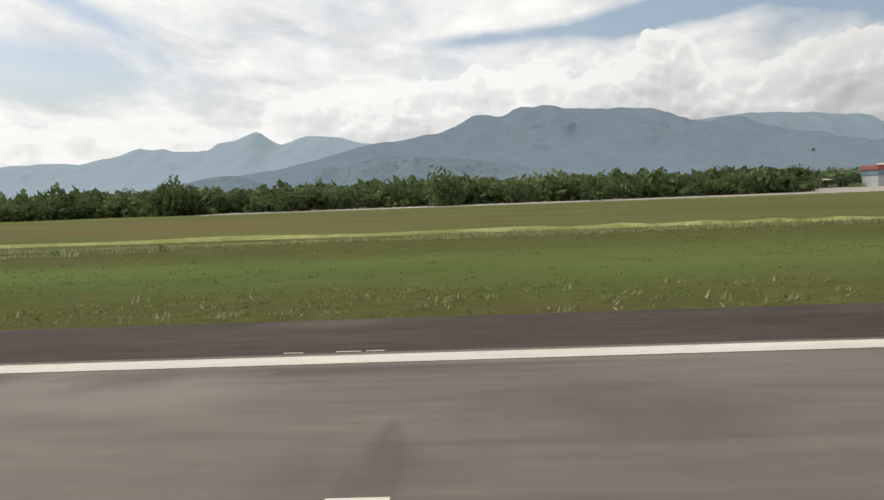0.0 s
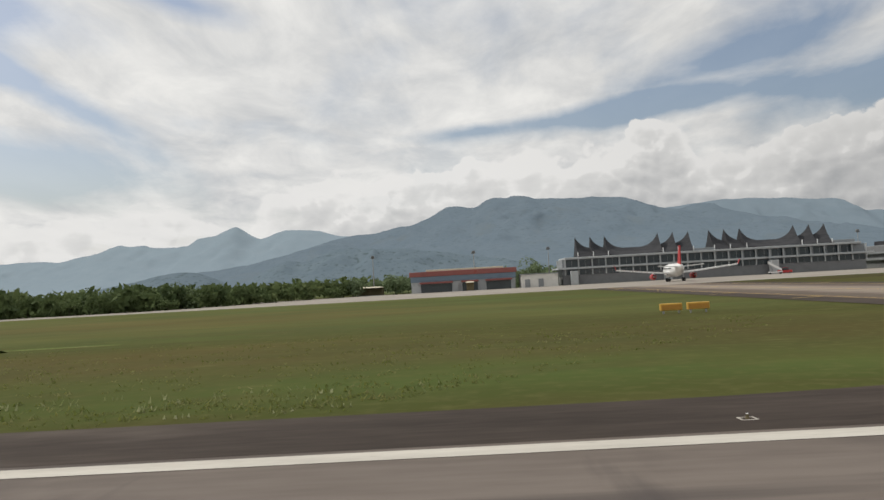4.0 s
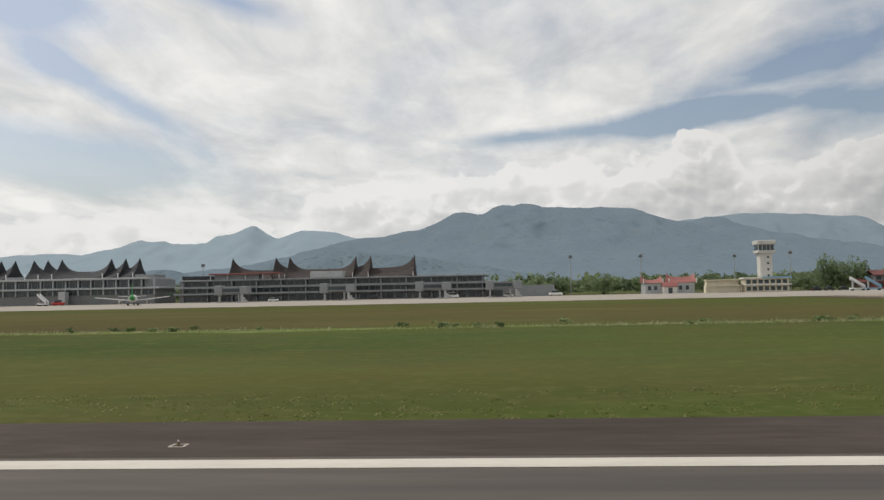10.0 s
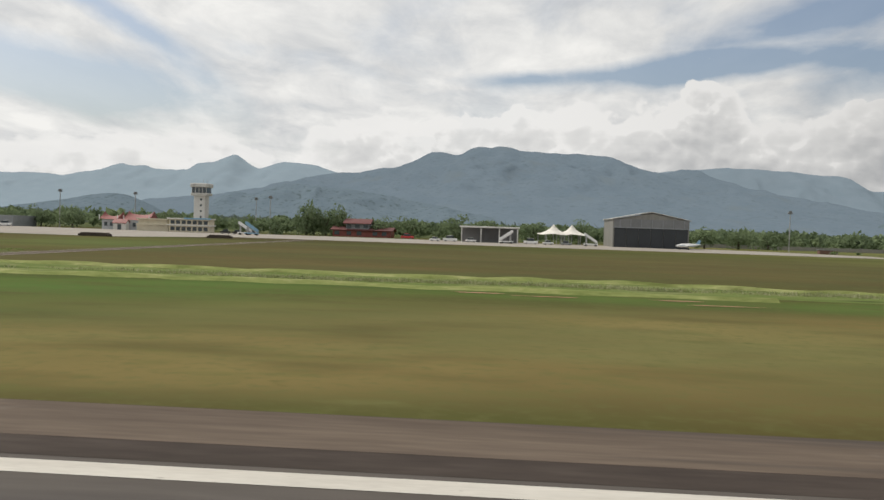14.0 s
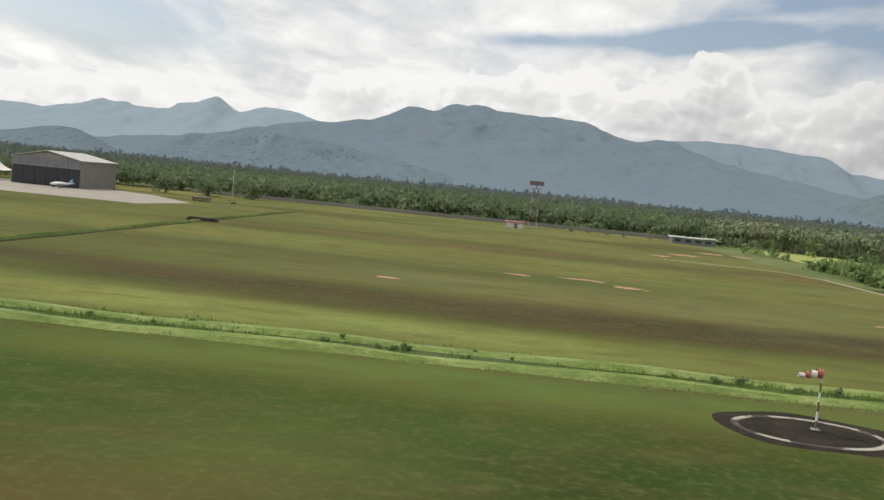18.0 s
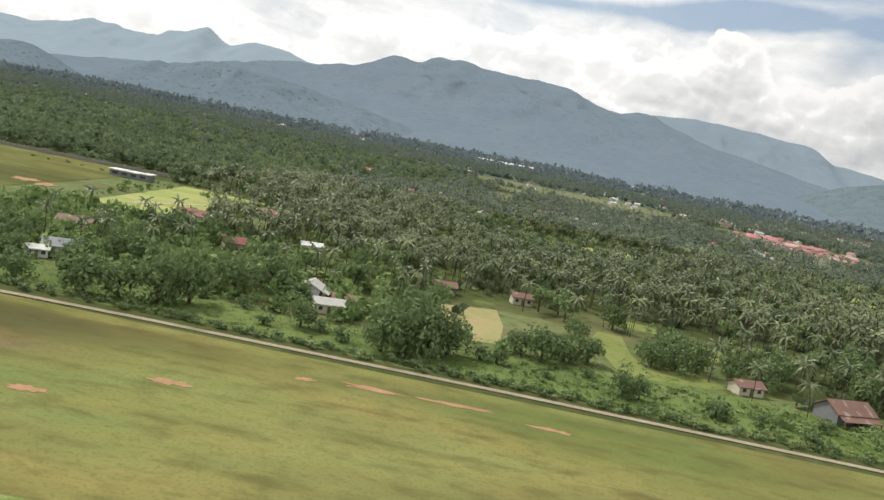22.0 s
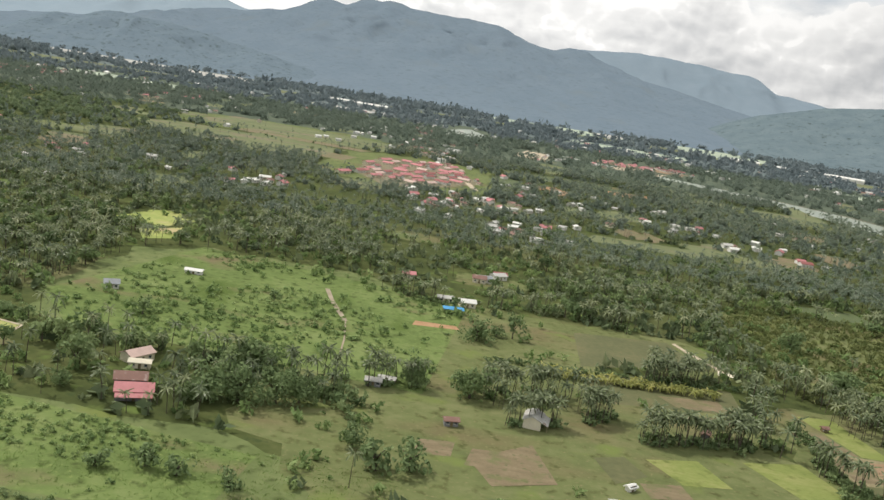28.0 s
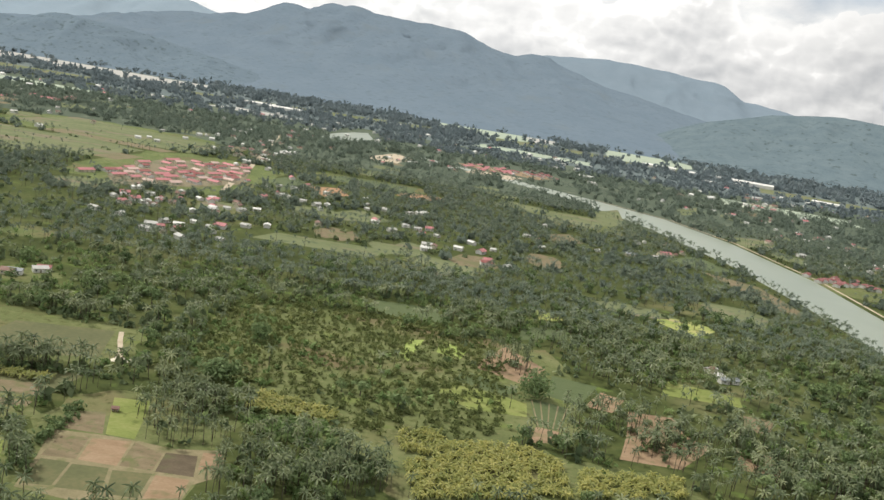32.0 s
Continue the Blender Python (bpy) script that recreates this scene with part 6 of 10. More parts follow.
def with_trunks(crowns, trunks, places, m, crown_name, trunk_name, label, trunk_label, category):
    state = RNG.bit_generator.state
    scatter(crown_name, crowns, places, m, label, category)
    RNG.bit_generator.state = state
    scatter(trunk_name, trunks, places, M_BARK, trunk_label, category)


def plant_things(kinds, places, m, name, label, category, group):
    """Single plants, each a thing with its trunk and crown."""
    protos = []
    for (cv, ct), (tv, tt) in kinds:
        rng = np.random.default_rng(len(protos))
        cm = raw_mesh("crown", cv, ct, m, np.clip(0.5 + rng.normal(0, 0.16, len(cv)), 0, 1))
        protos.append((cm, raw_mesh("trunk", tv, tt, M_BARK)))
    for i, (x, y, s, h) in enumerate(places):
        cm, tm = protos[i % len(protos)]
        e = thing(name, label, category, group=group)
        e.matrix_basis = Matrix.LocRotScale((x, y, -0.05), Euler((0, 0, i * 2.4)), (s, s, h))
        new("crown", cm).parent = e
        new("trunk", tm).parent = e


# Coconut palms and scrub of the second half of the way.
near = spread(490, 1030, 80, 262, 2.5, 0.55, 31, 0, 1.1, (0.7, 1.15), 45)
mid = spread(330, 1200, 255, 370, 2.5, 0.72, 32, 0, 1.0, (0.7, 1.05), 60)
low = spread(250, 1400, 365, 640, 2.7, 0.70, 56, 0, 1.0, (0.7, 1.1), 70)
# No palms among the woods north of the hangar.
wooded = np.concatenate([p[p[:, 0] < 455 + 0.24 * p[:, 1]] for p in (near, mid, low)])
near, mid, low = [p[p[:, 0] >= 455 + 0.24 * p[:, 1]] for p in (near, mid, low)]
order = np.argsort(near[:, 1])
plant_things(PALMS, near[order[:70]], M_PALM, "coconut_palm", "coconut palm with drooping green fronds and slender trunk", "palm tree", "coconut palms by the airfield")
rest = near[order[70:]]
split = rest[:, 1] < 175
scatter("palm_crowns", [k[0] for k in PALMS_LOW], rest[~split], M_PALM, "dark green coconut palms in dense groves", "palm grove")
scatter("palm_trunks", [k[1] for k in PALMS_MID], rest[~split][::2], M_BARK, "slender grey coconut palm trunks", "palm grove")
with_trunks([k[0] for k in PALMS_MID], [k[1] for k in PALMS_MID], rest[split], M_PALM, "palm_crowns", "palm_trunks", "dark green coconut palms in dense groves", "slender grey coconut palm trunks", "palm grove")
near_mid = mid[:, 1] < 300
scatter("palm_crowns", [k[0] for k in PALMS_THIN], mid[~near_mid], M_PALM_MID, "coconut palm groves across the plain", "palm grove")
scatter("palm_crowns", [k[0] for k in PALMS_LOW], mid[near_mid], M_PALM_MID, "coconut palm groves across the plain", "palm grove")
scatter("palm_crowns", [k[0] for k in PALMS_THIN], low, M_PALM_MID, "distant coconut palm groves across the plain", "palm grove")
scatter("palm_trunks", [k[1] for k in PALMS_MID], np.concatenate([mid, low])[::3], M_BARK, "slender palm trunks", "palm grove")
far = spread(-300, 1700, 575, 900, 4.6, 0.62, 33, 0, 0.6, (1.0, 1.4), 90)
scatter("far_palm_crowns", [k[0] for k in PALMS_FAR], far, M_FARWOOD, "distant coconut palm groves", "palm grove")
floor_near = spread(490, 1030, 80, 262, 2.5, 0.30, 51, 0, 0.5, (0.5, 1.1), 30)
floor_mid = spread(200, 1400, 255, 620, 4.0, 0.36, 52, 0, 0.6, (0.5, 1.1), 50)
scatter("undergrowth", UNDER, np.concatenate([floor_near, floor_mid]), M_UNDER, "dark green undergrowth beneath the palms", "undergrowth")
r_s = np.random.default_rng(53)
thick = np.stack([r_s.uniform(824, 900, 3000), r_s.uniform(150, 242, 3000), r_s.uniform(0.25, 0.9, 3000) ** 1.4, r_s.uniform(0.25, 0.8, 3000)], 1)
thick = thick[((thick[:, 0] - 862) / 38) ** 4 + ((thick[:, 1] - 196) / 45) ** 4 < 1]
SCRUB = [tree_arrays(g_rng, 1.5, 1.2, 34, 0.42, 0.7)[0] for _ in range(4)]
scatter("thicket", SCRUB, thick, M_SCRUB_DRY, "dense low olive-green thicket", "shrubs")
bend = np.stack([r_s.uniform(500, 572, 1500), r_s.uniform(81.5, 138, 1500), r_s.uniform(0.5, 1.25, 1500), r_s.uniform(0.45, 1.25, 1500)], 1)
bend = bend[(bend[:, 0] > np.interp(bend[:, 1], [81, 90, 100, 138], [508, 503, 501, 503])) & (open_land(bend[:, 0], bend[:, 1]) > 0.5) & (r_s.random(1500) < np.interp(bend[:, 0], [500, 530, 572], [1, 0.75, 0.2]))]
scatter("thicket", SCRUB, bend, M_SCRUB, "lush bright green thicket inside the road's bend", "shrubs")
shrub = spread(480, 1030, 46, 270, 2.4, 0.27, 34, 2, 1.0, (0.25, 1.0), 22)
scatter("shrubs", BUSH_LOW, shrub, M_SCRUB, "low green scrub and bushes", "shrubs")
inland = spread(490, 1030, 84, 330, 4.6, 0.40, 36, 1, 0.7, (0.6, 1.15), 50)
inland = inland[(inland[:, 1] < 128) | (np.random.default_rng(5).random(len(inland)) < 0.3)]
order = np.argsort(inland[:, 1])
plant_things(TREES_FULL, inland[order[:120]], M_LEAF, "broadleaf_tree", "broad-leaved tree with a dense dark green crown", "tree", "trees by the airfield")
with_trunks([k[0] for k in TREES_MID], [k[1] for k in TREES_MID], inland[order[120:]], M_LEAF, "tree_crowns", "tree_trunks", "dense dark green broad-leaved trees", "brown tree trunks", "woodland")
# Woods along the airfield of the first half.
west_w = spread(-190, 62, 100, 190, 3.0, 0.95, 35, 1, 0.1, (0.5, 0.95))
strip_w = np.concatenate([wooded[::4], spread(62, 378, 180, 222, 3.2, 0.9, 45, 1, 0.2, (0.6, 1.0)), spread(372, 506, 205, 300, 3.6, 0.95, 46, 1, 0.1, (0.6, 1.05))])
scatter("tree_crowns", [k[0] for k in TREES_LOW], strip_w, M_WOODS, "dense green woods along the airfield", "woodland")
scatter("tree_crowns", [k[0] for k in TREES_LOW], west_w, M_NEARWOODS, "dense dark green woods along the airfield", "woodland")
e_rng = np.random.default_rng(49)
edge_w = [(x + e_rng.normal(0, 0.6), float(south_edge(x)) + e_rng.uniform(0.5, 7), e_rng.uniform(0.55, 1.05), e_rng.uniform(0.5, 1.0)) for x in np.linspace(-150, 60, 150)]
plant_things(TREES_FULL, edge_w, M_NEARWOODS, "broadleaf_tree", "dark round-crowned tree at the edge of the woods", "tree", "trees at the woods' edge")
scatter("shrubs", BUSH_LOW, spread(-190, 62, 100, 150, 2.4, 0.9, 47, 2, 0.1, (0.5, 1.0)), M_NEARWOODS, "thick bushes at the foot of the woods", "shrubs")
under = np.concatenate([spread(376, 506, 208, 240, 3.0, 0.7, 48, 2, 0.1, (0.6, 1.2))])
scatter("shrubs", BUSH_LOW, under, M_WOODS, "thick bushes at the foot of the woods", "shrubs")
tall = [(-42, 118, 1.3, 1.45), (-9, 121, 1.3, 1.5), (-11.5, 124, 1.1, 1.2), (-25, 119, 0.9, 1.15), (13, 122, 1.0, 1.2), (30, 124, 1.2, 1.25), (40, 128, 1.3, 1.35), (60, 172, 1.4, 1.5), (68, 178, 1.4, 1.3), (96, 180, 1.6, 1.5),
        (241, 180, 1.2, 1.2), (250, 176, 1.3, 1.3), (271, 178, 1.3, 1.25), (268, 182, 1.2, 1.2), (286, 178, 1.0, 0.9), (292, 181, 1.2, 1.0), (313, 186, 1.2, 1.15), (321, 182, 1.5, 1.35), (330, 180, 1.7, 1.5), (337, 180, 1.4, 1.3), (346, 182, 1.4, 1.35),
        (356, 184, 1.3, 1.3), (382, 186, 1.3, 1.15), (390, 190, 1.5, 1.2), (398, 196, 1.4, 1.2), (225, 182, 1.1, 1.0), (234, 180, 1.0, 1.0)]
tall = [(x, y, s * 0.85, h * 0.72) if x < 62 else (x, y, s, h) for x, y, s, h in tall]
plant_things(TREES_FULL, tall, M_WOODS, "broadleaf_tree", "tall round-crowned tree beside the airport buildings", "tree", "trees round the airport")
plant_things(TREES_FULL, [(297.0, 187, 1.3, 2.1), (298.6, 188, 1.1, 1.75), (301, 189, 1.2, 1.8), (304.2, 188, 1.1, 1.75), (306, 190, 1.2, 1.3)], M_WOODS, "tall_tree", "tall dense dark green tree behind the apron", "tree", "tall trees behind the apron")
plant_things(TREES_FULL, [(-45.7, 112, 1.15, 1.45), (-44.2, 114, 0.9, 1.2), (-47.4, 113, 0.9, 1.15), (-10.2, 112, 1.1, 1.3), (-8.4, 113, 0.85, 1.05), (-30.1, 112, 1.2, 1.0), (-62, 114, 1.1, 1.1), (9, 112, 1.0, 1.0)], M_NEARWOODS, "tall_tree", "rounded tree standing above the woods", "tree", "tall trees of the woods")
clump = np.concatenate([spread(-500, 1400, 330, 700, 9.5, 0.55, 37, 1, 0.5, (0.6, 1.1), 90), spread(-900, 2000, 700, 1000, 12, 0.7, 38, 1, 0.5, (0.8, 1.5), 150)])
scatter("hazed_far_woods", CLUMPS, clump, M_FARWOOD, "woodland covering the far plain, haze in its colour", "woodland")
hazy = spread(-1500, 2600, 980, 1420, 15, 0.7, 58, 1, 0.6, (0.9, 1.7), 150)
scatter("hazed_far_woods", CLUMPS, hazy, M_VALLEY, "woodland of the far plain, paled by painted haze", "woodland")
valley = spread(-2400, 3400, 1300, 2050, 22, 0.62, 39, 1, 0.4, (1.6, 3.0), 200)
scatter("hazed_valley_woods", CLUMPS, valley, M_VALLEY, "woods at the foot of the mountains, paled by painted haze", "woodland")


def within(pts, gap, seed, size, tall, cluster=0.0):
    """Places strewn inside an outline, about gap metres apart."""
    r = np.random.default_rng(seed)
    px, py = np.array(pts, float).T
    n = int((px.max() - px.min()) * (py.max() - py.min()) / gap**2)
    x, y = r.uniform(px.min(), px.max(), n), r.uniform(py.min(), py.max(), n)
    got = np.zeros(n, bool)
    for (x0, y0), (x1, y1) in zip(pts, pts[1:] + pts[:1]):
        if y0 != y1:
            got ^= ((y0 > y) != (y1 > y)) & (x < (x1 - x0) * (y - y0) / (y1 - y0) + x0)
    if cluster:
        got &= r.random(n) < np.clip(0.35 + cluster * wave_noise(x, y, seed, 3, 1 / 14), 0, 1)
    k = r.uniform(*size, n)
    return np.stack([x, y, k, k * r.uniform(*tall, n)], 1)[got]


BANANA = [palm_arrays(g_rng, 8, 3, 1.15, 0.95, 0.30) for _ in range(5)]
plantation = [within(p, 0.82, 600 + k, (0.6, 1.1), (0.8, 1.15)) for k, p in enumerate((
    [(849.1, 162.3), (865.9, 157.7), (866.3, 151.5), (858.1, 153.1), (848.7, 153.2)], [(877.8, 154.1), (886.3, 157.0), (886.8, 145.0), (879.2, 145.7)], [(886.8, 151.3), (900.0, 156.9), (909.0, 152.6), (910.0, 137.6), (887.7, 129.3)],
    [(880.3, 140.8), (887.1, 145.1), (887.8, 129.3), (883.1, 127.6)], [(912.6, 149.4), (932.9, 154.4), (932.2, 145.8), (911.3, 138.0)], [(786, 95), (812, 96), (812, 99), (786, 98.4)], [(780, 147), (812, 149), (812, 152), (780, 151)]))]
scatter("banana_plants", [k[0] for k in BANANA], np.concatenate(plantation), M_BANANA, "yellow-green banana plants in a plantation", "banana plants", 0.12)
grove = [within(p, gap, 620 + k, (0.62, 0.92), (1.0, 1.35)) for k, (gap, p) in enumerate((
    (1.9, [(829.4, 147.6), (838.0, 153.7), (847.4, 142.2), (849.5, 133.1), (838.2, 130.6), (834.5, 135.9)]), (2.0, [(849.2, 138.2), (862.2, 145.5), (877.7, 136.9), (879.9, 126.3), (852.6, 116.2), (850.9, 128.9)]), (2.4, [(826.9, 169.4), (832.5, 170.1), (838.0, 153.7), (831.8, 148.8)]),
    (2.5, [(912.8, 186.1), (933.4, 191.5), (928.5, 165.6), (911.6, 165.4)]), (3.0, [(931.2, 179.9), (950.3, 180.4), (960.0, 173.4), (953.9, 158.0), (929.7, 157.8)]), (2.6, [(931.8, 149.6), (973.2, 171.9), (975.0, 161.8), (930.8, 145.3)]),
    (3.0, [(722, 116), (742, 128), (750, 124), (744, 113), (728, 110)]), (2.6, [(768, 137), (786, 141), (790, 132), (772, 127)])))]
with_trunks([k[0] for k in PALMS_MID], [k[1] for k in PALMS_MID], np.concatenate(grove), M_PALM, "palm_crowns", "palm_trunks", "close-set coconut palms between plots and banana fields", "slender grey palm trunks", "palm grove")
plant_things(PALMS, [(x, y, 0.75, 1.75) for x, y in ((898.7, 206.5), (901.3, 206.5), (902.7, 205.9), (904.0, 202.5), (904.5, 200.9), (905.6, 206.1), (906.3, 210.7), (896.5, 205.3))], M_PALM, "coconut_palm", "tall slender coconut palm standing in a bare field", "palm tree", "palms in the bare field")
plant_things(TREES_FULL, [(906.6, 188.2, 1.9, 1.9), (838.7, 165.5, 2.0, 1.5), (841.2, 166.2, 1.6, 1.3), (840.5, 196.1, 1.6, 1.5), (758.6, 130.6, 1.0, 1.5), (767.4, 129.6, 1.5, 1.6), (768.0, 162.4, 1.3, 1.4), (732.2, 125.4, 1.5, 1.5), (735.0, 126.6, 1.3, 1.3), (740.0, 114.2, 1.4, 1.4), (743.0, 116.0, 1.2, 1.3), (731.1, 112.0, 1.5, 1.5), (735.0, 113.0, 1.4, 1.6)],
             M_LEAF, "broadleaf_tree", "dense rounded tree between the fields", "tree", "trees between the fields")
low_scrub = np.concatenate([within([(849, 148), (863.4, 152.8), (868, 148), (863.4, 139.7), (854.3, 142)], 0.9, 640, (0.4, 0.9), (0.7, 1.1)), within([(655, 80), (742, 79), (742, 96), (700, 104), (660, 97)], 1.0, 641, (0.12, 0.48), (0.5, 1.0), 1.6),
                            within([(662, 76), (662, 52), (770, 52), (790, 90), (745, 78)], 1.1, 642, (0.15, 0.6), (0.5, 1.0), 1.5), within([(700, 134), (760, 128), (766, 190), (700, 205), (690, 150)], 1.5, 643, (0.15, 0.65), (0.5, 1.0), 1.8)])
scatter("thicket", SCRUB, low_scrub, M_SCRUB, "low scrub clumps in the rough meadows", "shrubs")

# ---- airfield: grass, ditches, marks ----
def tuft_field(name, x0, x1, y0, y1, n, h, m, label, seed, wander=0.0):
    r = np.random.default_rng(seed)
    x, y = r.uniform(x0, x1, n), r.uniform(y0, y1, n)
    y = y + wander * np.sin(x * 0.13) + wander * 0.6 * np.sin(x * 0.41)
    k = r.random(n) < np.clip(0.55 + 0.9 * wave_noise(x, y * 2.5, seed, 3, 1 / 7), 0, 1)
    for tx, w in ((104.7, 12), (271.8, 11), (311.8, 2.4)):
        k &= np.abs(x - tx) > w + np.clip(15 - (y - 10.6), 0, 15) * (0.8 if w > 3 else 0.35)
    s = r.uniform(0.7, 1.3, n)
    return scatter(name, TUFTS, np.stack([x, y, s, s * h * r.uniform(0.6, 1.3, n)], 1)[k], m, label, "grass", z=0.0)


tuft_field("pale_grass_strip", -30, 62, 29.6, 31.2, 5000, 0.16, M_PALE, "strip of tall pale seeding grass", 64, 0.5)
tuft_field("pale_grass_strip", 118, 262, 36.0, 37.4, 5200, 0.13, M_PALE, "strip of tall pale seeding grass", 65, 0.4)
tuft_field("pale_grass_strip", 313.5, 400, 36.0, 37.6, 5000, 0.13, M_PALE, "strip of tall pale seeding grass", 66, 0.5)
tuft_field("pale_grass_strip", 380, 560, 36.2, 37.0, 3000, 0.14, M_PALE, "pale seed heads along the ditch", 72, 0.12)
for k, (xa, xb, ya, yb, n, h, m) in enumerate(((-40, 92, 11.0, 14.5, 7000, 0.06, M_BLADE), (-40, 92, 11.0, 14.0, 700, 0.09, M_PALE), (-40, 92, 14.5, 29, 7000, 0.045, M_BLADE), (118, 258, 11.0, 14, 5000, 0.03, M_BLADE))):
    tuft_field("rough_grass", xa, xb, ya, yb, n, h, m, "rough unmown grass tufts beside the runway", 400 + k, 0.3)
for k, (cx, cy, n) in enumerate(((-20.0, 26.8, 90), (-17.2, 27.6, 70), (-26, 24.6, 160), (-23.5, 25.2, 120), (-7, 31.2, 140), (-3.5, 31.6, 120))):
    tuft_field("pale_grass_strip", cx - 1.4, cx + 1.4, cy - 0.5, cy + 0.5, n, 0.16, M_PALE, "clump of pale flowering weeds", 430 + k)
tuft_field("lush_grass", 395, 560, 37.6, 40.4, 12000, 0.2, M_LUSH, "rank grass in the drainage ditch", 73)
tuft_field("lush_grass", 286, 311, 36, 56, 3500, 0.07, M_LUSH, "lush green grass in a wet hollow", 70, 1.0)
tuft_field("lush_grass", 416.9, 418.2, 41, 130, 2200, 0.17, M_LUSH, "rank grass on the bank of the cross ditch", 207)
bush_r = np.random.default_rng(71)
edge_b = [(x, 37.4 + bush_r.normal(0, 0.5), s, s * 0.5) for x, s in zip([v for v in bush_r.uniform(112, 262, 120) if abs(v - 271.4) > 9], bush_r.uniform(0.10, 0.32, 120))]
edge_b += [(x, 38.6 + bush_r.normal(0, 0.7), s, s) for x, s in zip(bush_r.uniform(395, 530, 60), bush_r.uniform(0.08, 0.24, 60))]
edge_b += [(-19.8, 27.5, 0.14, 0.14), (-16.5, 28.0, 0.12, 0.12), (50.2, 30.5, 0.35, 0.5)]
scatter("ditch_bushes", BUSH_MID, edge_b, M_LEAF, "small dark bushes along the ditch", "shrubs", z=0.0)


def bank(name, pts, profile, m, label):
    """A long low bank or trench: a cross-section drawn along a line."""
    bm = bmesh.new()
    rows = []
    for i, (px, py) in enumerate(pts):
        a, b = pts[max(0, i - 1)], pts[min(len(pts) - 1, i + 1)]
        d = Vector((b[0] - a[0], b[1] - a[1], 0)).normalized()
        n = Vector((-d.y, d.x, 0))
        rows.append([bm.verts.new((px + n.x * o + 0.12 * math.sin(i * 1.7), py + n.y * o + 0.10 * math.sin(i * 2.3 + o), z * (1 + 0.3 * math.sin(i * 1.1 + o)))) for o, z in profile])
    for r0, r1 in zip(rows, rows[1:]):
        for k in range(len(profile) - 1):
            bm.faces.new((r0[k], r1[k], r1[k + 1], r0[k + 1]))
    bmesh.ops.recalc_face_normals(bm, faces=bm.faces)
    return tagged(part(name, bm, m), label, "ditch", kind="structure")


M_LUSHBAND = mat("lush_grass_strip", [(0.080, 0.106, 0.030), (0.125, 0.163, 0.049), (0.205, 0.220, 0.095)], (0.12, 0.5, 0.1), 1.0, bump=0.4, spec=0.02, spots=[((0.3, 0.6, 0.1), 0.58, (0.22, 0.22, 0.11), 0.14), ((0.2, 0.5, 0.1), 0.58, (0.062, 0.080, 0.026), 0.12)])
M_PALEBAND = mat("pale_seeding_grass", [(0.136, 0.170, 0.053), (0.212, 0.238, 0.085), (0.340, 0.340, 0.162)], (0.25, 0.6, 0.5), 1.0, bump=0.5, spec=0.02, spots=[((0.35, 0.35, 0.1), 0.55, (0.11, 0.13, 0.04), 0.14)])
M_TOWER = paint("weathered_white_wall", (0.50, 0.495, 0.47), spots=[((0.6, 0.6, 0.2), 0.62, (0.36, 0.35, 0.33))])
M_BANK = mat("grassy_bank", [(0.098, 0.149, 0.033), (0.161, 0.218, 0.055), (0.287, 0.328, 0.121)], (0.4, 0.9, 0.5), 0.95, bump=0.4)
M_CROSS = mat("cross_ditch_bank", [(0.062, 0.088, 0.024), (0.095, 0.130, 0.036), (0.15, 0.18, 0.06)], (0.6, 0.6, 0.5), 0.95, bump=0.4, spec=0.05)
M_TRENCH = mat("weedy_trench", [(0.035, 0.055, 0.015), (0.055, 0.085, 0.02), (0.08, 0.11, 0.03)], (0.5, 0.5, 0.5), 0.95, bump=0.4)
def wavy_band(name, x0, x1, y0, y1, z, m, label, seed):
    r = np.random.default_rng(seed)
    xs = np.linspace(x0, x1, 40)
    n0, n1 = r.normal(0, 0.35, 40), r.normal(0, 0.5, 40)
    low = [(x, y0 + a) for x, a in zip(xs, n0)]
    upper = [(x, y1 + a) for x, a in zip(xs, n1)]
    flat(name, low + upper[::-1], z, m, label, "grass")


wavy_band("lush_strip", 312, 384, 33.6, 40.6, 0.003, M_LUSHBAND, "bright lush strip of grass along the old ditch", 128)
for g_line in ([(-80, 36.5), (-30, 35), (-4, 33.9), (3, 33.8), (8, 33.2), (14, 31.6), (20, 30.6), (28, 30.3), (70, 30)], [(313.5, 40.2), (324, 40.6), (337, 40.2), (346, 41), (356, 38.6), (372, 38.2)], [(318, 33.2), (330, 33.4), (352, 33)]):
    g_fine = [(a[0] + (b[0] - a[0]) * k / 12, a[1] + (b[1] - a[1]) * k / 12 + 0.25 * math.sin(a[0] + k * 1.9)) for a, b in zip(g_line, g_line[1:]) for k in range(12)]
    tagged(bank("grass_strip", g_fine, [(-0.6, -0.01), (-0.15, 0.11), (0.2, 0.12), (0.6, -0.01)], M_PALEBAND, "low ridge of pale seeding grass"), "low ridge of pale seeding grass", "grass", kind="structure")
wavy_band("lush_strip", 112, 262, 36.0, 37.6, 0.003, M_LUSHBAND, "lush strip of grass along the old ditch", 126)
wavy_band("lush_strip", -60, 70, 30.7, 31.7, 0.003, M_LUSHBAND, "pale strip of seeding grass", 127)


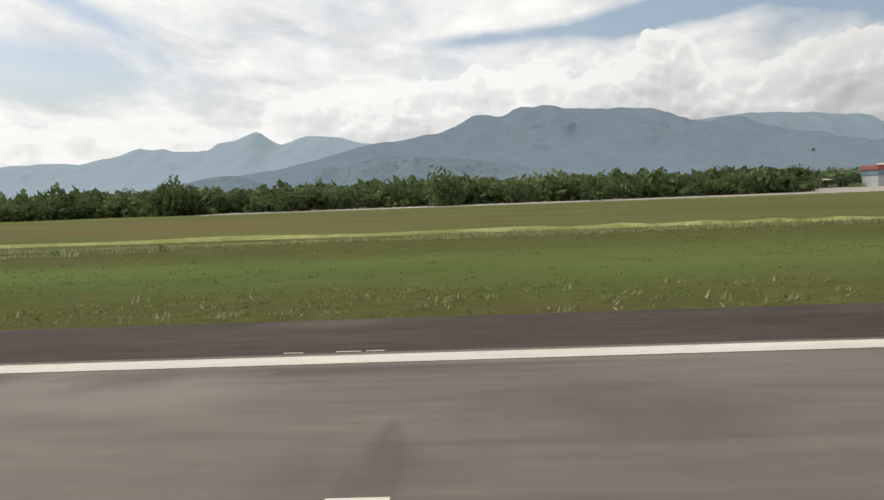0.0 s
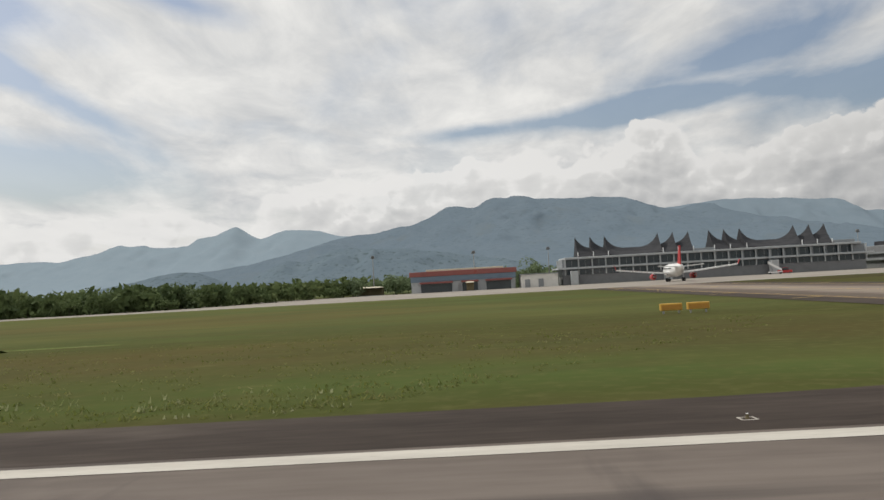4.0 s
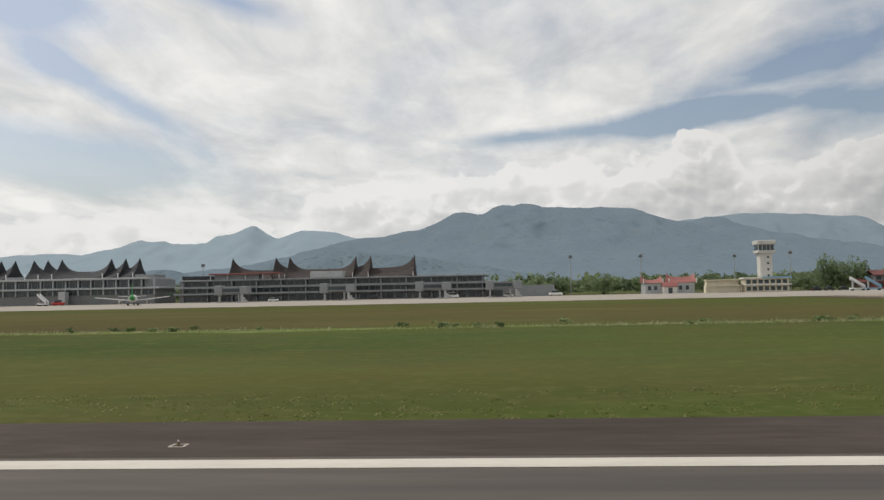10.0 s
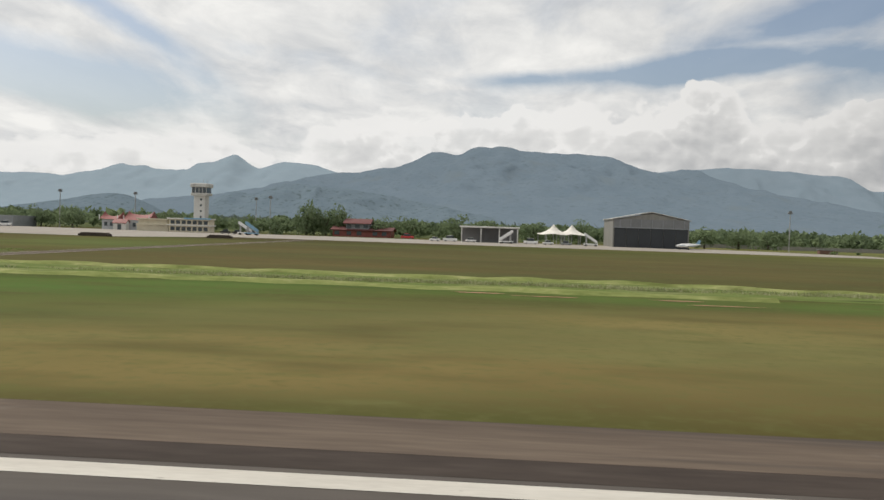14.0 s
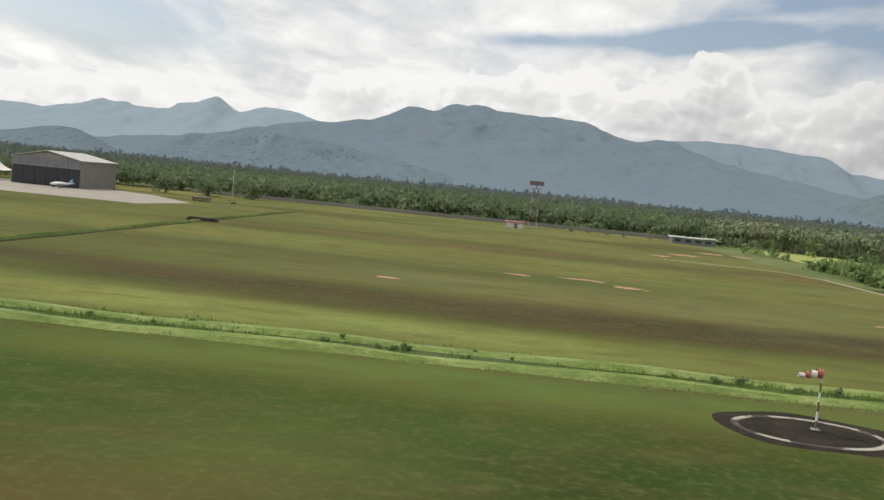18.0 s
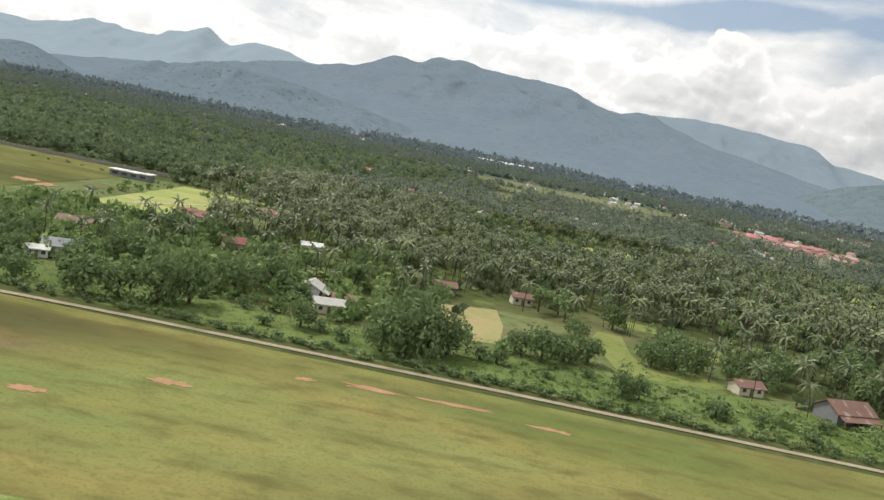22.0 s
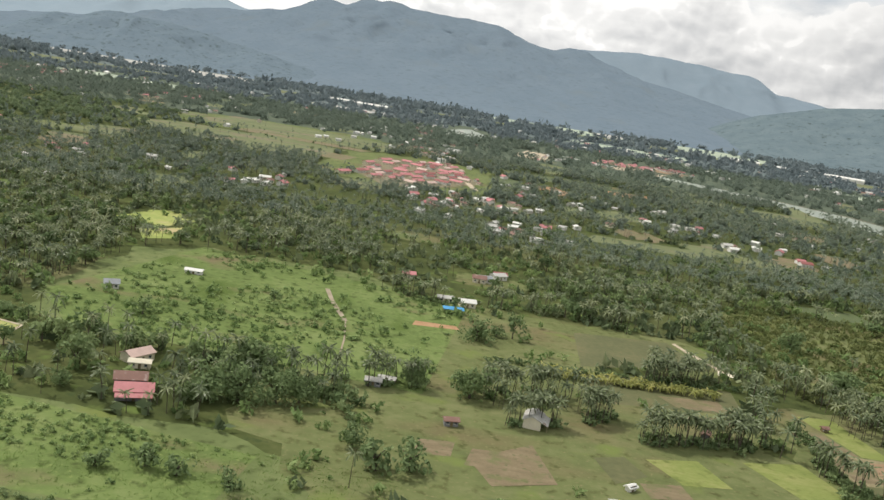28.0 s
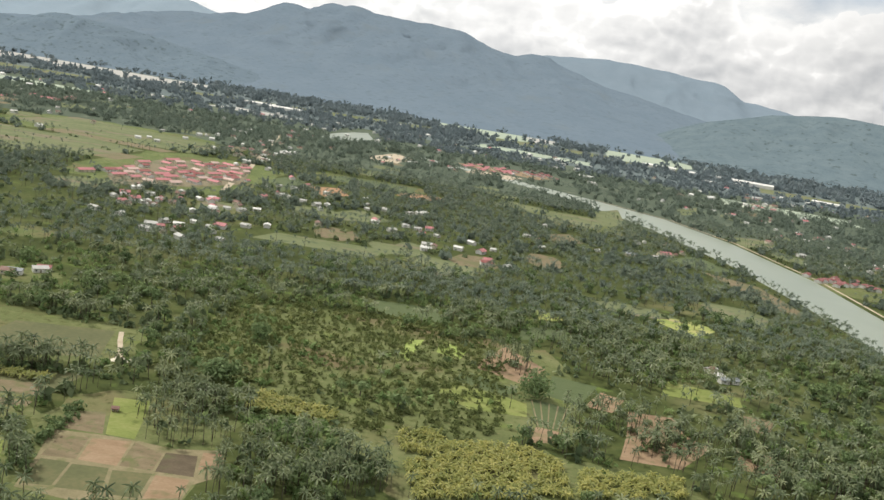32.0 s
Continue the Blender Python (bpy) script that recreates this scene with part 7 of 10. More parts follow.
line = [(372 + i * 2.5, 37.6 + 0.9 * min(1, max(0, (372 + i * 2.5 - 420) / 50)) + max(0, 372 + i * 2.5 - 500) * 0.012) for i in range(110)]
bank("ditch_bank", [(x, y - 1.25) for x, y in line], [(-0.55, -0.01), (-0.2, 0.2), (0.2, 0.24), (0.55, 0.03)], M_BANK, "grassy bank with pale seed heads along the drainage ditch")
bank("ditch_bank", [(x, y + 1.2) for x, y in line], [(-0.55, 0.03), (-0.2, 0.2), (0.2, 0.22), (0.55, -0.01)], M_BANK, "grassy bank along the drainage ditch")
bank("ditch", line, [(-0.9, 0.02), (0, 0.012), (0.9, 0.02)], M_TRENCH, "dark weedy drainage ditch")
M_DITCHBED = mat("ditch_bed", [(0.012, 0.012, 0.009), (0.022, 0.021, 0.015), (0.035, 0.032, 0.022)], (0.8, 0.8, 0.8), 0.9, bump=0.3, spec=0.1)
cross = [(418.6 - 0.004 * (y - 40), y) for y in range(40, 160, 4)]
bank("ditch_bank", [(x - 0.9, y) for x, y in cross], [(-0.7, 0.02), (-0.35, 0.24), (0.2, 0.2), (0.6, -0.01)], M_CROSS, "lush green bank of the cross ditch")
bank("ditch", cross, [(-0.14, 0.02), (0, 0.012), (0.14, 0.02)], M_DITCHBED, "narrow dark cross ditch")
for x, y, w, d in ((417.9, 108, 1.6, 0.5), (290, 104, 1.6, 0.6), (301, 118, 1.4, 0.5)):
    tagged(part("culvert", boxes((x - w, x + w, y - d, y + d, 0, 0.45), (x - w - 0.3, x - w, y - d, y + d, 0, 0.3), (x + w, x + w + 0.3, y - d, y + d, 0, 0.3), bevel=0.04), M_DARKSOIL), "low dark concrete culvert head in the grass", "culvert", kind="structure")


def blob(cx, cy, rx, ry, seed, n=40):
    """An uneven rounded patch, drawn out along its longer side."""
    r = np.random.default_rng(seed)
    a = np.arange(n) * 2 * math.pi / n
    k = 0.85 + sum(r.uniform(0.05, 0.16) * np.sin(f * a + r.uniform(0, 6.28)) for f in (2, 3, 5, 8))
    return [(cx + rx * q * math.cos(w), cy + ry * q * math.sin(w)) for q, w in zip(k, a)]


for i, (cx, cy, rx, ry, m) in enumerate((
        (292.5, 20.6, 1.5, 0.5, M_SOIL), (462.9, 80.3, 2.0, 0.9, M_SOIL), (466.5, 76.8, 1.6, 1.1, M_SOIL), (491.2, 152.9, 2.4, 2.8, M_SOIL), (496, 151, 2.0, 2.6, M_SOIL),
        (493.8, 81.7, 0.9, 0.8, M_SOIL), (484, 67, 1.2, 0.6, M_SOIL), (457, 79, 1.4, 0.7, M_SOIL), (447, 66, 1.2, 0.6, M_SOIL), (501.1, 68.3, 1.0, 2.4, M_SOIL), (502.2, 59.6, 1.3, 1.8, M_SOIL), (484, 140, 2.6, 2.6, M_SOIL), (479, 132, 2, 1.6, M_SOIL),
        (339.5, 31.6, 1.0, 0.25, M_SOIL), (341.9, 30.9, 1.2, 0.2, M_SOIL), (345.2, 33.2, 1.3, 0.25, M_SOIL), (346.4, 31.2, 1.1, 0.2, M_SOIL), (347.6, 29.6, 1.2, 0.18, M_SOIL), (563.4, 69.5, 1.0, 0.5, M_SOIL), (569, 70.6, 3.2, 0.55, M_SOIL), (576, 71, 3.4, 0.5, M_SOIL), (583.7, 69.7, 1.8, 0.5, M_SOIL), (555, 62, 1.6, 0.8, M_SOIL), (548, 55, 1.4, 0.7, M_SOIL))):
    tagged(part("bare_patch", sheet_poly(blob(cx, cy, rx, ry, 100 + i), 0.012 + 0.0005 * i), m), "bare orange soil patch in the grass", "soil", kind="structure")


# Runway edge lights in painted frames, every twenty-three and a half metres of the plan.
def edge_light(x):
    t = thing("edge_light", "small runway edge light in a white painted frame", "runway light", pose(x, 9.0, 0.0145) @ Matrix.Diagonal((0.62, 0.62, 0.55, 1)), "runway edge lights")
    bm = bmesh.new()
    bmesh.ops.create_cone(bm, cap_ends=True, segments=12, radius1=0.06, radius2=0.05, depth=0.06, matrix=Matrix.Translation((0, 0, 0.03)))
    bmesh.ops.create_cone(bm, cap_ends=True, segments=12, radius1=0.038, radius2=0.034, depth=0.10, matrix=Matrix.Translation((0, 0, 0.10)))
    part("body", bm, M_SIGN_BACK, t)
    bm = bmesh.new()
    bmesh.ops.create_uvsphere(bm, u_segments=10, v_segments=6, radius=0.035, matrix=Matrix.Translation((0, 0, 0.15)))
    part("lens", bm, M_WHITE, t)
    part("painted_frame", boxes((-0.22, 0.22, -0.24, -0.19, 0, 0.006), (-0.22, 0.22, 0.19, 0.24, 0, 0.006), (-0.22, -0.17, -0.19, 0.19, 0, 0.006), (0.17, 0.22, -0.19, 0.19, 0, 0.006)), M_WHITE_LINE, t)
    return t


proto = edge_light(126.0)
for i in range(-6, 10):
    x = 126.0 + 20.25 * i
    if i and not (92 < x < 118 or 262 < x < 292 or 306 < x < 318):
        copy_thing(proto, pose(x, 9.0, 0.0145) @ Matrix.Diagonal((0.62, 0.62, 0.55, 1)))
for x, y in ((253.4, 9.4), (258.4, 10.2)):
    copy_thing(proto, pose(x, y, 0.0145) @ Matrix.Diagonal((0.62, 0.62, 0.55, 1)))


def guidance_sign(x, y, w, h, turn, label):
    t = thing("guidance_sign", label, "airfield sign", pose(x, y, 0.0, 0, 0, turn), "taxiway guidance signs")
    part("box", boxes((-w, w, -0.12, 0.12, 0.12, 0.12 + h), bevel=0.02), M_SIGN, t)
    part("face", boxes((-w + 0.04, w - 0.04, -0.128, -0.118, 0.16, 0.06 + h)), paint("sign_face", (0.50, 0.25, 0.05), 0.5), t)
    part("leg", boxes((-w * 0.7 - 0.03, -w * 0.7 + 0.03, -0.03, 0.03, 0, 0.13)), M_STEEL, t)
    part("leg", boxes((w * 0.7 - 0.03, w * 0.7 + 0.03, -0.03, 0.03, 0, 0.13)), M_STEEL, t)


for x, y in ((117.0, 30.6), (118.25, 30.3), (90.2, 32.4), (91.2, 32.4), (258.1, 30.4), (259.0, 30.4), (284.3, 29.9), (285.2, 29.9)):
    guidance_sign(x, y, 0.40, 0.26, 0, "yellow boxy taxiway guidance sign standing in the grass")
for x in (126.3, 249.0, 291.5):
    t = thing("distance_board", "upright dark board with a yellow edge seen edge-on", "airfield sign", pose(x - 0.15, 13.3, 0, 0, 0, 66) @ Matrix.Diagonal((0.85, 0.85, 0.85, 1)), "edge-on boards")
    part("frame", boxes((-0.17, 0.17, -0.06, 0.06, 0.05, 0.46), bevel=0.015), M_SIGN, t)
    part("face", boxes((-0.15, 0.15, -0.066, -0.055, 0.08, 0.43)), M_SIGN_BACK, t)
    part("base", boxes((-0.2, 0.2, -0.1, 0.1, 0, 0.04), (-0.04, 0.04, -0.04, 0.04, 0.04, 0.07)), M_PANEL_GREY, t)
M_WORN_YELLOW = mat("worn_yellow_paint", [(0.20, 0.13, 0.05), (0.33, 0.22, 0.075)], (2, 2, 2), 0.85, spots=[((3, 3, 1), 0.56, (0.10, 0.08, 0.06), 0.15)])
flat("yellow_marking", [(255.35, 10.2), (255.5, 9.5), (255.9, 9.55), (255.68, 10.25)], 0.0185, M_WORN_YELLOW, "worn yellow painted square on the shoulder", "road marking")
flat("yellow_marking", [(287.72, 9.25), (288.06, 9.3), (288.4, 10.25), (288.02, 10.2)], 0.0185, M_WORN_YELLOW, "worn yellow painted square on the shoulder", "road marking")
for x, y in ((281.3, 12.5), (285.3, 10.1), (278.6, 17.2), (264.6, 16.8), (98.2, 18.0), (112.6, 15.6)):
    tagged(part("taxi_light", boxes((x - 0.05, x + 0.05, y - 0.05, y + 0.05, 0.02, 0.04), (x - 0.012, x + 0.012, y - 0.012, y + 0.012, 0.04, 0.10), bevel=0.01), M_PANEL_GREY), "small blue-white taxiway light stub", "taxiway light", "taxiway lights")
# Windsock in its ring.
M_TARRED = mat("tarred_soil", [(0.018, 0.016, 0.013), (0.032, 0.027, 0.021), (0.05, 0.042, 0.032)], (0.8, 0.8, 0.8), 0.95, bump=0.3, spec=0.05)
ring = [(466.4 + 3.4 * math.cos(a * 0.157) * (1 + 0.05 * math.sin(a * 0.471 + 1)), 32.0 + 2.5 * math.sin(a * 0.157) * (1 + 0.06 * math.sin(a * 0.785))) for a in range(40)]
flat("windsock_circle", ring, 0.004, M_TARRED, "dark bare circle of ground", "ground")
M_WORN_RING = mat("worn_white_ring", [(0.30, 0.28, 0.24), (0.42, 0.39, 0.34)], (0.8, 0.8, 1), 0.85, spots=[((0.9, 0.9, 1), 0.47, (0.05, 0.043, 0.034), 0.06)])
part_ring = strip([(466.3 + 2.5 * math.cos(a / 56 * 6.283), 32.0 + 1.8 * math.sin(a / 56 * 6.283)) for a in range(57)], 0.13, 0.008)
tagged(part("windsock_ring", part_ring, M_WORN_RING), "worn broken white ring round the windsock", "road marking", kind="structure")
sock = thing("windsock", "red and white windsock on a banded pole", "windsock", pose(466.6, 32.3, 0.01) @ Matrix.Diagonal((0.85, 0.85, 0.8, 1)))
for k in range(6):
    bm = bmesh.new()
    bmesh.ops.create_cone(bm, cap_ends=True, segments=10, radius1=0.05 - 0.003 * k, radius2=0.047 - 0.003 * k, depth=0.42, matrix=Matrix.Translation((0, 0, 0.21 + 0.42 * k)))
    part("pole_section", bm, M_WHITE if k % 2 else M_SIGN_BACK, sock)
part("base", boxes((-0.16, 0.16, -0.16, 0.16, 0, 0.08), bevel=0.02), M_PANEL_GREY, sock)
for k in range(4):
    bm = bmesh.new()
    bmesh.ops.create_cone(bm, cap_ends=False, segments=12, radius1=0.21 - 0.03 * k, radius2=0.18 - 0.03 * k, depth=0.24,
                          matrix=Matrix.Translation((-0.13 - 0.23 * k, 0, 2.5 - 0.05 * k)) @ Matrix.Rotation(radians(-80), 4, "Y"))
    part("sock_band", bm, M_SOCKRED if k % 2 == 0 else M_CANVAS, sock)


# ---- airport buildings ----
def saddle_roof(parent, x0, x1, y0, half, eave, mid, tip, m, reach=1.35):
    """One saddle-backed roof whose ridge sweeps up into horns at both ends."""
    bm = bmesh.new()
    n, rows = 44, []
    for i in range(n + 1):
        s = i / n
        s = 0.5 - 0.5 * math.cos(math.pi * s)
        x = x0 + (x1 - x0) * s
        d = min(x - x0, x1 - x)
        z = mid + (tip - mid) * math.exp(-d / reach)
        sag = 0.25 * math.exp(-d / 2.5)
        rows.append([bm.verts.new((x, y0 + o * half, zz)) for o, zz in ((-1, eave + sag), (-0.45, eave + sag + (z - eave) * 0.42), (-0.02, z), (0.02, z), (0.45, eave + sag + (z - eave) * 0.42), (1, eave + sag))])
    for a, b in zip(rows, rows[1:]):
        for k in range(5):
            bm.faces.new((a[k], b[k], b[k + 1], a[k + 1]))
        bm.faces.new((a[5], b[5], b[0], a[0]))
    bm.faces.new(rows[0])
    bm.faces.new(rows[-1][::-1])
    bmesh.ops.recalc_face_normals(bm, faces=bm.faces)
    part("roof", bm, m, parent, "dark saddle roof with upswept horned ends")
    for x, sg in ((x0, -1), (x1, 1)):
        part("gable_trim", boxes((x - 0.07, x + 0.07, y0 - half - 0.05, y0 - half + 0.12, eave, eave + 1.0), bevel=0.02), M_WHITE, parent)


def window_row(parent, x0, x1, n, y, z0, z1):
    w = (x1 - x0) / n
    for i in range(n):
        wp = part("window_pane", boxes((x0 + w * i + 0.16, x0 + w * (i + 1) - 0.16, y - 0.06, y + 0.02, z0, z1)), M_GLASS, parent)
        xm = x0 + w * (i + 0.5)
        part("mullion", boxes((xm - 0.03, xm + 0.03, y - 0.09, y - 0.05, z0, z1)), M_PANEL_GREY, wp)


def columns(parent, x0, x1, n, y, z0, z1, m):
    for i in range(n + 1):
        x = x0 + (x1 - x0) * i / n
        part("column", boxes((x - 0.13, x + 0.13, y - 0.16, y + 0.1, z0, z1), bevel=0.02), m, parent)


ta = thing("terminal_building", "long two-storey airport terminal with horned saddle roofs", "terminal")
part("wall", boxes((101.5, 160.0, 170.0, 181.0, 0, 1.9)), M_WALL_GREY, ta, "grey ground-floor wall")
part("wall", boxes((101.5, 160.0, 170.3, 181.0, 1.9, 5.0)), M_PANEL_GREY, ta)
part("floor_slab", boxes((100.5, 161.2, 169.0, 181.5, 3.05, 3.42), bevel=0.04), M_TERMINAL, ta, "white concrete floor edge")
part("roof_slab", boxes((102.0, 159.0, 169.2, 181.5, 4.98, 5.38), bevel=0.04), M_TERMINAL, ta, "white concrete roof edge")
window_row(ta, 102, 160, 22, 170.0, 1.95, 2.98)
window_row(ta, 102, 158, 21, 170.3, 3.5, 4.9)
columns(ta, 102, 160, 22, 169.8, 1.9, 5.0, M_TERMINAL)
for xs in (((104.9, 127.6), (107.9, 124.5), (110.8, 121.5)), ((131.7, 154.6), (134.7, 151.6), (137.8, 148.5))):
    for k, (a, b) in enumerate(xs):
        saddle_roof(ta, a, b, 175.5, 3.6 + 0.35 * k, 5.36, 6.9 - 0.1 * k, 9.5, M_SLATE)
for xa, xb, top in ((155, 159, 6.0), (127.6, 131.6, 5.9)):
    part("stair_block", boxes((xa, xb, 172, 178, 5.38, top), bevel=0.03), M_PANEL_GREY, ta)
for x in (103.5, 121.5, 141.8):
    part("lift_tower", boxes((x - 0.7, x + 0.7, 167.6, 169.2, 0, 2.7), bevel=0.05), M_TERMINAL, ta)

tb = thing("terminal_building", "long grey terminal with a brown horned saddle roof and jet bridges", "terminal")
part("wall", boxes((165.0, 232.0, 170.0, 182.0, 0, 1.5)), M_WALL_GREY, tb)
part("wall", boxes((165.0, 226.0, 170.4, 182.0, 1.5, 4.3)), M_WALL_GREY, tb)
part("floor_slab", boxes((164.5, 228.5, 168.6, 182.4, 1.5, 1.85), bevel=0.04), M_PANEL_GREY, tb)
part("floor_slab", boxes((164.5, 227.5, 169.0, 182.4, 2.75, 3.15), bevel=0.04), M_PANEL_GREY, tb)
part("roof_slab", boxes((165.5, 227.0, 169.0, 182.4, 4.2, 4.5), bevel=0.04), M_PANEL_GREY, tb)
window_row(tb, 166, 226, 20, 170.4, 3.25, 4.1)
window_row(tb, 166, 226, 24, 170.4, 1.95, 2.7)
window_row(tb, 166, 230, 18, 170.0, 0.2, 1.3)
columns(tb, 166, 226, 12, 169.6, 0.0, 4.3, M_PANEL_GREY)
for k, (a, b) in enumerate(((174.2, 212.1), (183.3, 203.1), (186.2, 200.0))):
    saddle_roof(tb, a, b, 176.0, 3.8 + 0.3 * k, 4.45, 6.35 - 0.1 * k, 9.0, M_BROWN_TILE)
part("canopy", boxes((171.5, 186.0, 168.8, 172.2, 5.45, 5.6), (171.5, 186.0, 168.8, 169.0, 5.6, 5.72), bevel=0.02), M_RED_ROOF, tb, "flat canopy with a red fascia")
for x in (171.8, 175.3, 178.9, 182.4, 185.7):
    part("canopy_post", boxes((x - 0.1, x + 0.1, 169.1, 169.3, 4.5, 5.45)), M_TERMINAL, tb)
part("penthouse", boxes((172.5, 181.5, 169.6, 172, 4.5, 5.45)), M_PANEL_GREY, tb)
part("penthouse", boxes((192.0, 198.5, 169.2, 172, 4.5, 5.75), bevel=0.04), M_TERMINAL, tb)
part("annex", boxes((165.5, 171.2, 170.5, 178, 4.5, 5.3)), M_SLATE, tb)
part("plant_room", boxes((227, 240, 171, 180, 0, 2.2), (226.5, 232, 171, 178, 2.2, 2.9), bevel=0.04), M_PANEL_GREY, tb)


def jet_bridge(x):
    t = thing("jet_bridge", "grey boxy passenger boarding bridge on steel legs", "jet bridge", pose(x, 156, 0), "jet bridges")
    part("tunnel", boxes((-0.6, 0.6, 2.5, 13.8, 1.7, 2.75), bevel=0.05), M_PANEL_GREY, t)
    part("tunnel_section", boxes((-0.5, 4.3, 1.2, 2.6, 1.65, 2.85), bevel=0.05), M_WALL_GREY, t)
    part("side_glass", boxes((0.0, 3.6, 1.15, 1.22, 2.0, 2.6)), M_GLASS, t)
    part("cab", boxes((3.9, 5.4, 0.4, 2.8, 1.5, 3.0), bevel=0.08), M_PANEL_GREY, t)
    part("rotunda", boxes((-1.1, 0.4, 1.0, 2.8, 1.4, 3.2), bevel=0.1), M_PANEL_GREY, t)
    for lx in (-0.35, 3.3):
        part("leg", boxes((lx - 0.16, lx + 0.16, 1.7, 2.1, 0.2, 1.6), (lx - 0.5, lx + 0.5, 1.6, 2.2, 0.0, 0.25), bevel=0.03), M_STEEL, t)
    part("stairs", boxes((4.2, 4.6, 0.0, 0.4, 0, 1.5), (4.6, 5.0, 0.0, 0.4, 0, 1.0), (5.0, 5.4, 0, 0.4, 0, 0.5)), M_STEEL, t)
    return t


for x in (177.8, 197.6, 215.2, 228.0):
    jet_bridge(x)

# Red fire-service building and its neighbours.
rb = thing("fire_station", "low building with broad red and blue-grey bands", "building", pose(0, 0, 0))
part("wall", boxes((71.8, 92.2, 170, 177, 0, 4.0)), M_TERMINAL, rb)
part("blue_band", boxes((71.7, 92.3, 169.85, 177.1, 2.15, 3.2)), paint("blue_grey_panel", (0.16, 0.22, 0.28), 0.4), rb)
part("red_band", boxes((71.5, 92.5, 169.7, 177.2, 3.2, 4.15), bevel=0.04), M_RED_ROOF, rb)
part("roof", boxes((74.8, 90.0, 170.2, 177, 4.15, 4.5), bevel=0.04), M_WALL_CREAM, rb)
for x0, x1 in ((73.5, 80.0), (81.6, 85.0), (86.3, 91.5)):
    part("canopy", boxes((x0, x1, 168.9, 170, 1.75, 2.1), bevel=0.04), M_RED_ROOF, rb, "red canopy over the bays")
    part("bay_door", boxes((x0 + 0.2, x1 - 0.2, 169.9, 169.98, 0.05, 1.7)), M_GLASS, rb)
wb = thing("cargo_shed", "plain white flat-roofed shed beside the terminal", "building")
part("wall", boxes((93.2, 100.3, 168, 175, 0, 2.5), bevel=0.04), M_WALL_WHITE, wb)
part("roof", boxes((93.0, 100.5, 167.8, 175.2, 2.5, 2.65), bevel=0.03), M_PANEL_GREY, wb)
for x in (94.4, 97.0):
    part("door", boxes((x - 0.5, x + 0.5, 167.93, 167.99, 0.05, 1.6)), M_PANEL_GREY, wb)
# The smaller one stands for a dark booth before the fire station.
for sx, sy, w in ((62.9, 177.4, 2.9), (83.3, 167.4, 0.9)):
    hs = thing("roadside_shelter", "open shelter with a pale tiled hip roof among trees", "shelter", pose(sx, sy, 0), "shelters")
    bm = bmesh.new()
    a = [bm.verts.new(p) for p in ((-w, -1.3, 1.6), (w, -1.3, 1.6), (w, 1.3, 1.6), (-w, 1.3, 1.6), (-w * 0.6, 0, 1.85), (w * 0.6, 0, 1.85))]
    for f in ((0, 1, 5, 4), (1, 2, 5), (2, 3, 4, 5), (3, 0, 4), (3, 2, 1, 0)):
        bm.faces.new([a[i] for i in f])
    part("roof", bm, M_WALL_CREAM, hs)
    for px in (-w + 0.3, 0, w - 0.3):
        part("post", boxes((px - 0.08, px + 0.08, -1.1, -0.95, 0, 1.6)), M_SIGN_BACK, hs)
    part("back_wall", boxes((-w + 0.2, w - 0.2, 0.9, 1.05, 0, 1.6)), M_SIGN_BACK, hs)
    part("floor", boxes((-w + 0.1, w - 0.1, -1.1, 1.1, 0, 0.08)), M_PANEL_GREY, hs)

# Control tower.
tw = thing("control_tower", "cream concrete airport control tower with a dark glazed cab", "control tower", pose(279.8, 169.5, 0))
part("shaft", boxes((-1.15, 1.15, -1.15, 1.15, 0, 7.4), bevel=0.12), M_TOWER, tw)
part("gallery", boxes((-1.65, 1.65, -1.65, 1.65, 7.3, 7.85), bevel=0.1), M_TOWER, tw)
part("cab_glass", boxes((-1.45, 1.45, -1.45, 1.45, 7.85, 8.95), bevel=0.06), M_GLASS, tw)
part("cab_roof", boxes((-1.75, 1.75, -1.75, 1.75, 8.95, 9.75), bevel=0.12), M_TOWER, tw)
for k in range(5):
    part("mullion", boxes((-1.5 + 0.72 * k, -1.42 + 0.72 * k, -1.5, -1.42, 7.85, 8.95)), M_TOWER, tw)
for k in range(4):
    part("window", boxes((0.15, 0.5, -1.19, -1.13, 2.9 + 1.15 * k, 3.3 + 1.15 * k)), M_GLASS, tw)
for ax in (-1.2, 0.3, 1.1):
    part("aerial", boxes((ax - 0.02, ax + 0.02, -0.02, 0.02, 9.75, 10.6)), M_STEEL, tw)
ob = thing("tower_annex", "cream two-storey office block at the foot of the tower", "building", pose(278.5, 167.0, 0))
part("wall", boxes((-3.6, 4.5, -1.5, 1.2, 0, 2.6)), M_WALL_CREAM, ob)
for z in (1.25, 2.5):
    part("floor_slab", boxes((-3.9, 4.8, -2.0, 1.3, z, z + 0.25), bevel=0.03), M_WALL_WHITE, ob)
for k in range(7):
    part("window", boxes((-3.3 + 1.1 * k, -2.5 + 1.1 * k, -1.54, -1.48, 1.6, 2.3)), M_GLASS, ob)
    part("window", boxes((-3.3 + 1.1 * k, -2.5 + 1.1 * k, -1.54, -1.48, 0.3, 1.05)), M_GLASS, ob)
part("blue_fascia", boxes((-0.5, 4.85, -2.05, -1.95, 2.55, 2.85)), M_SKYBLUE, ob)
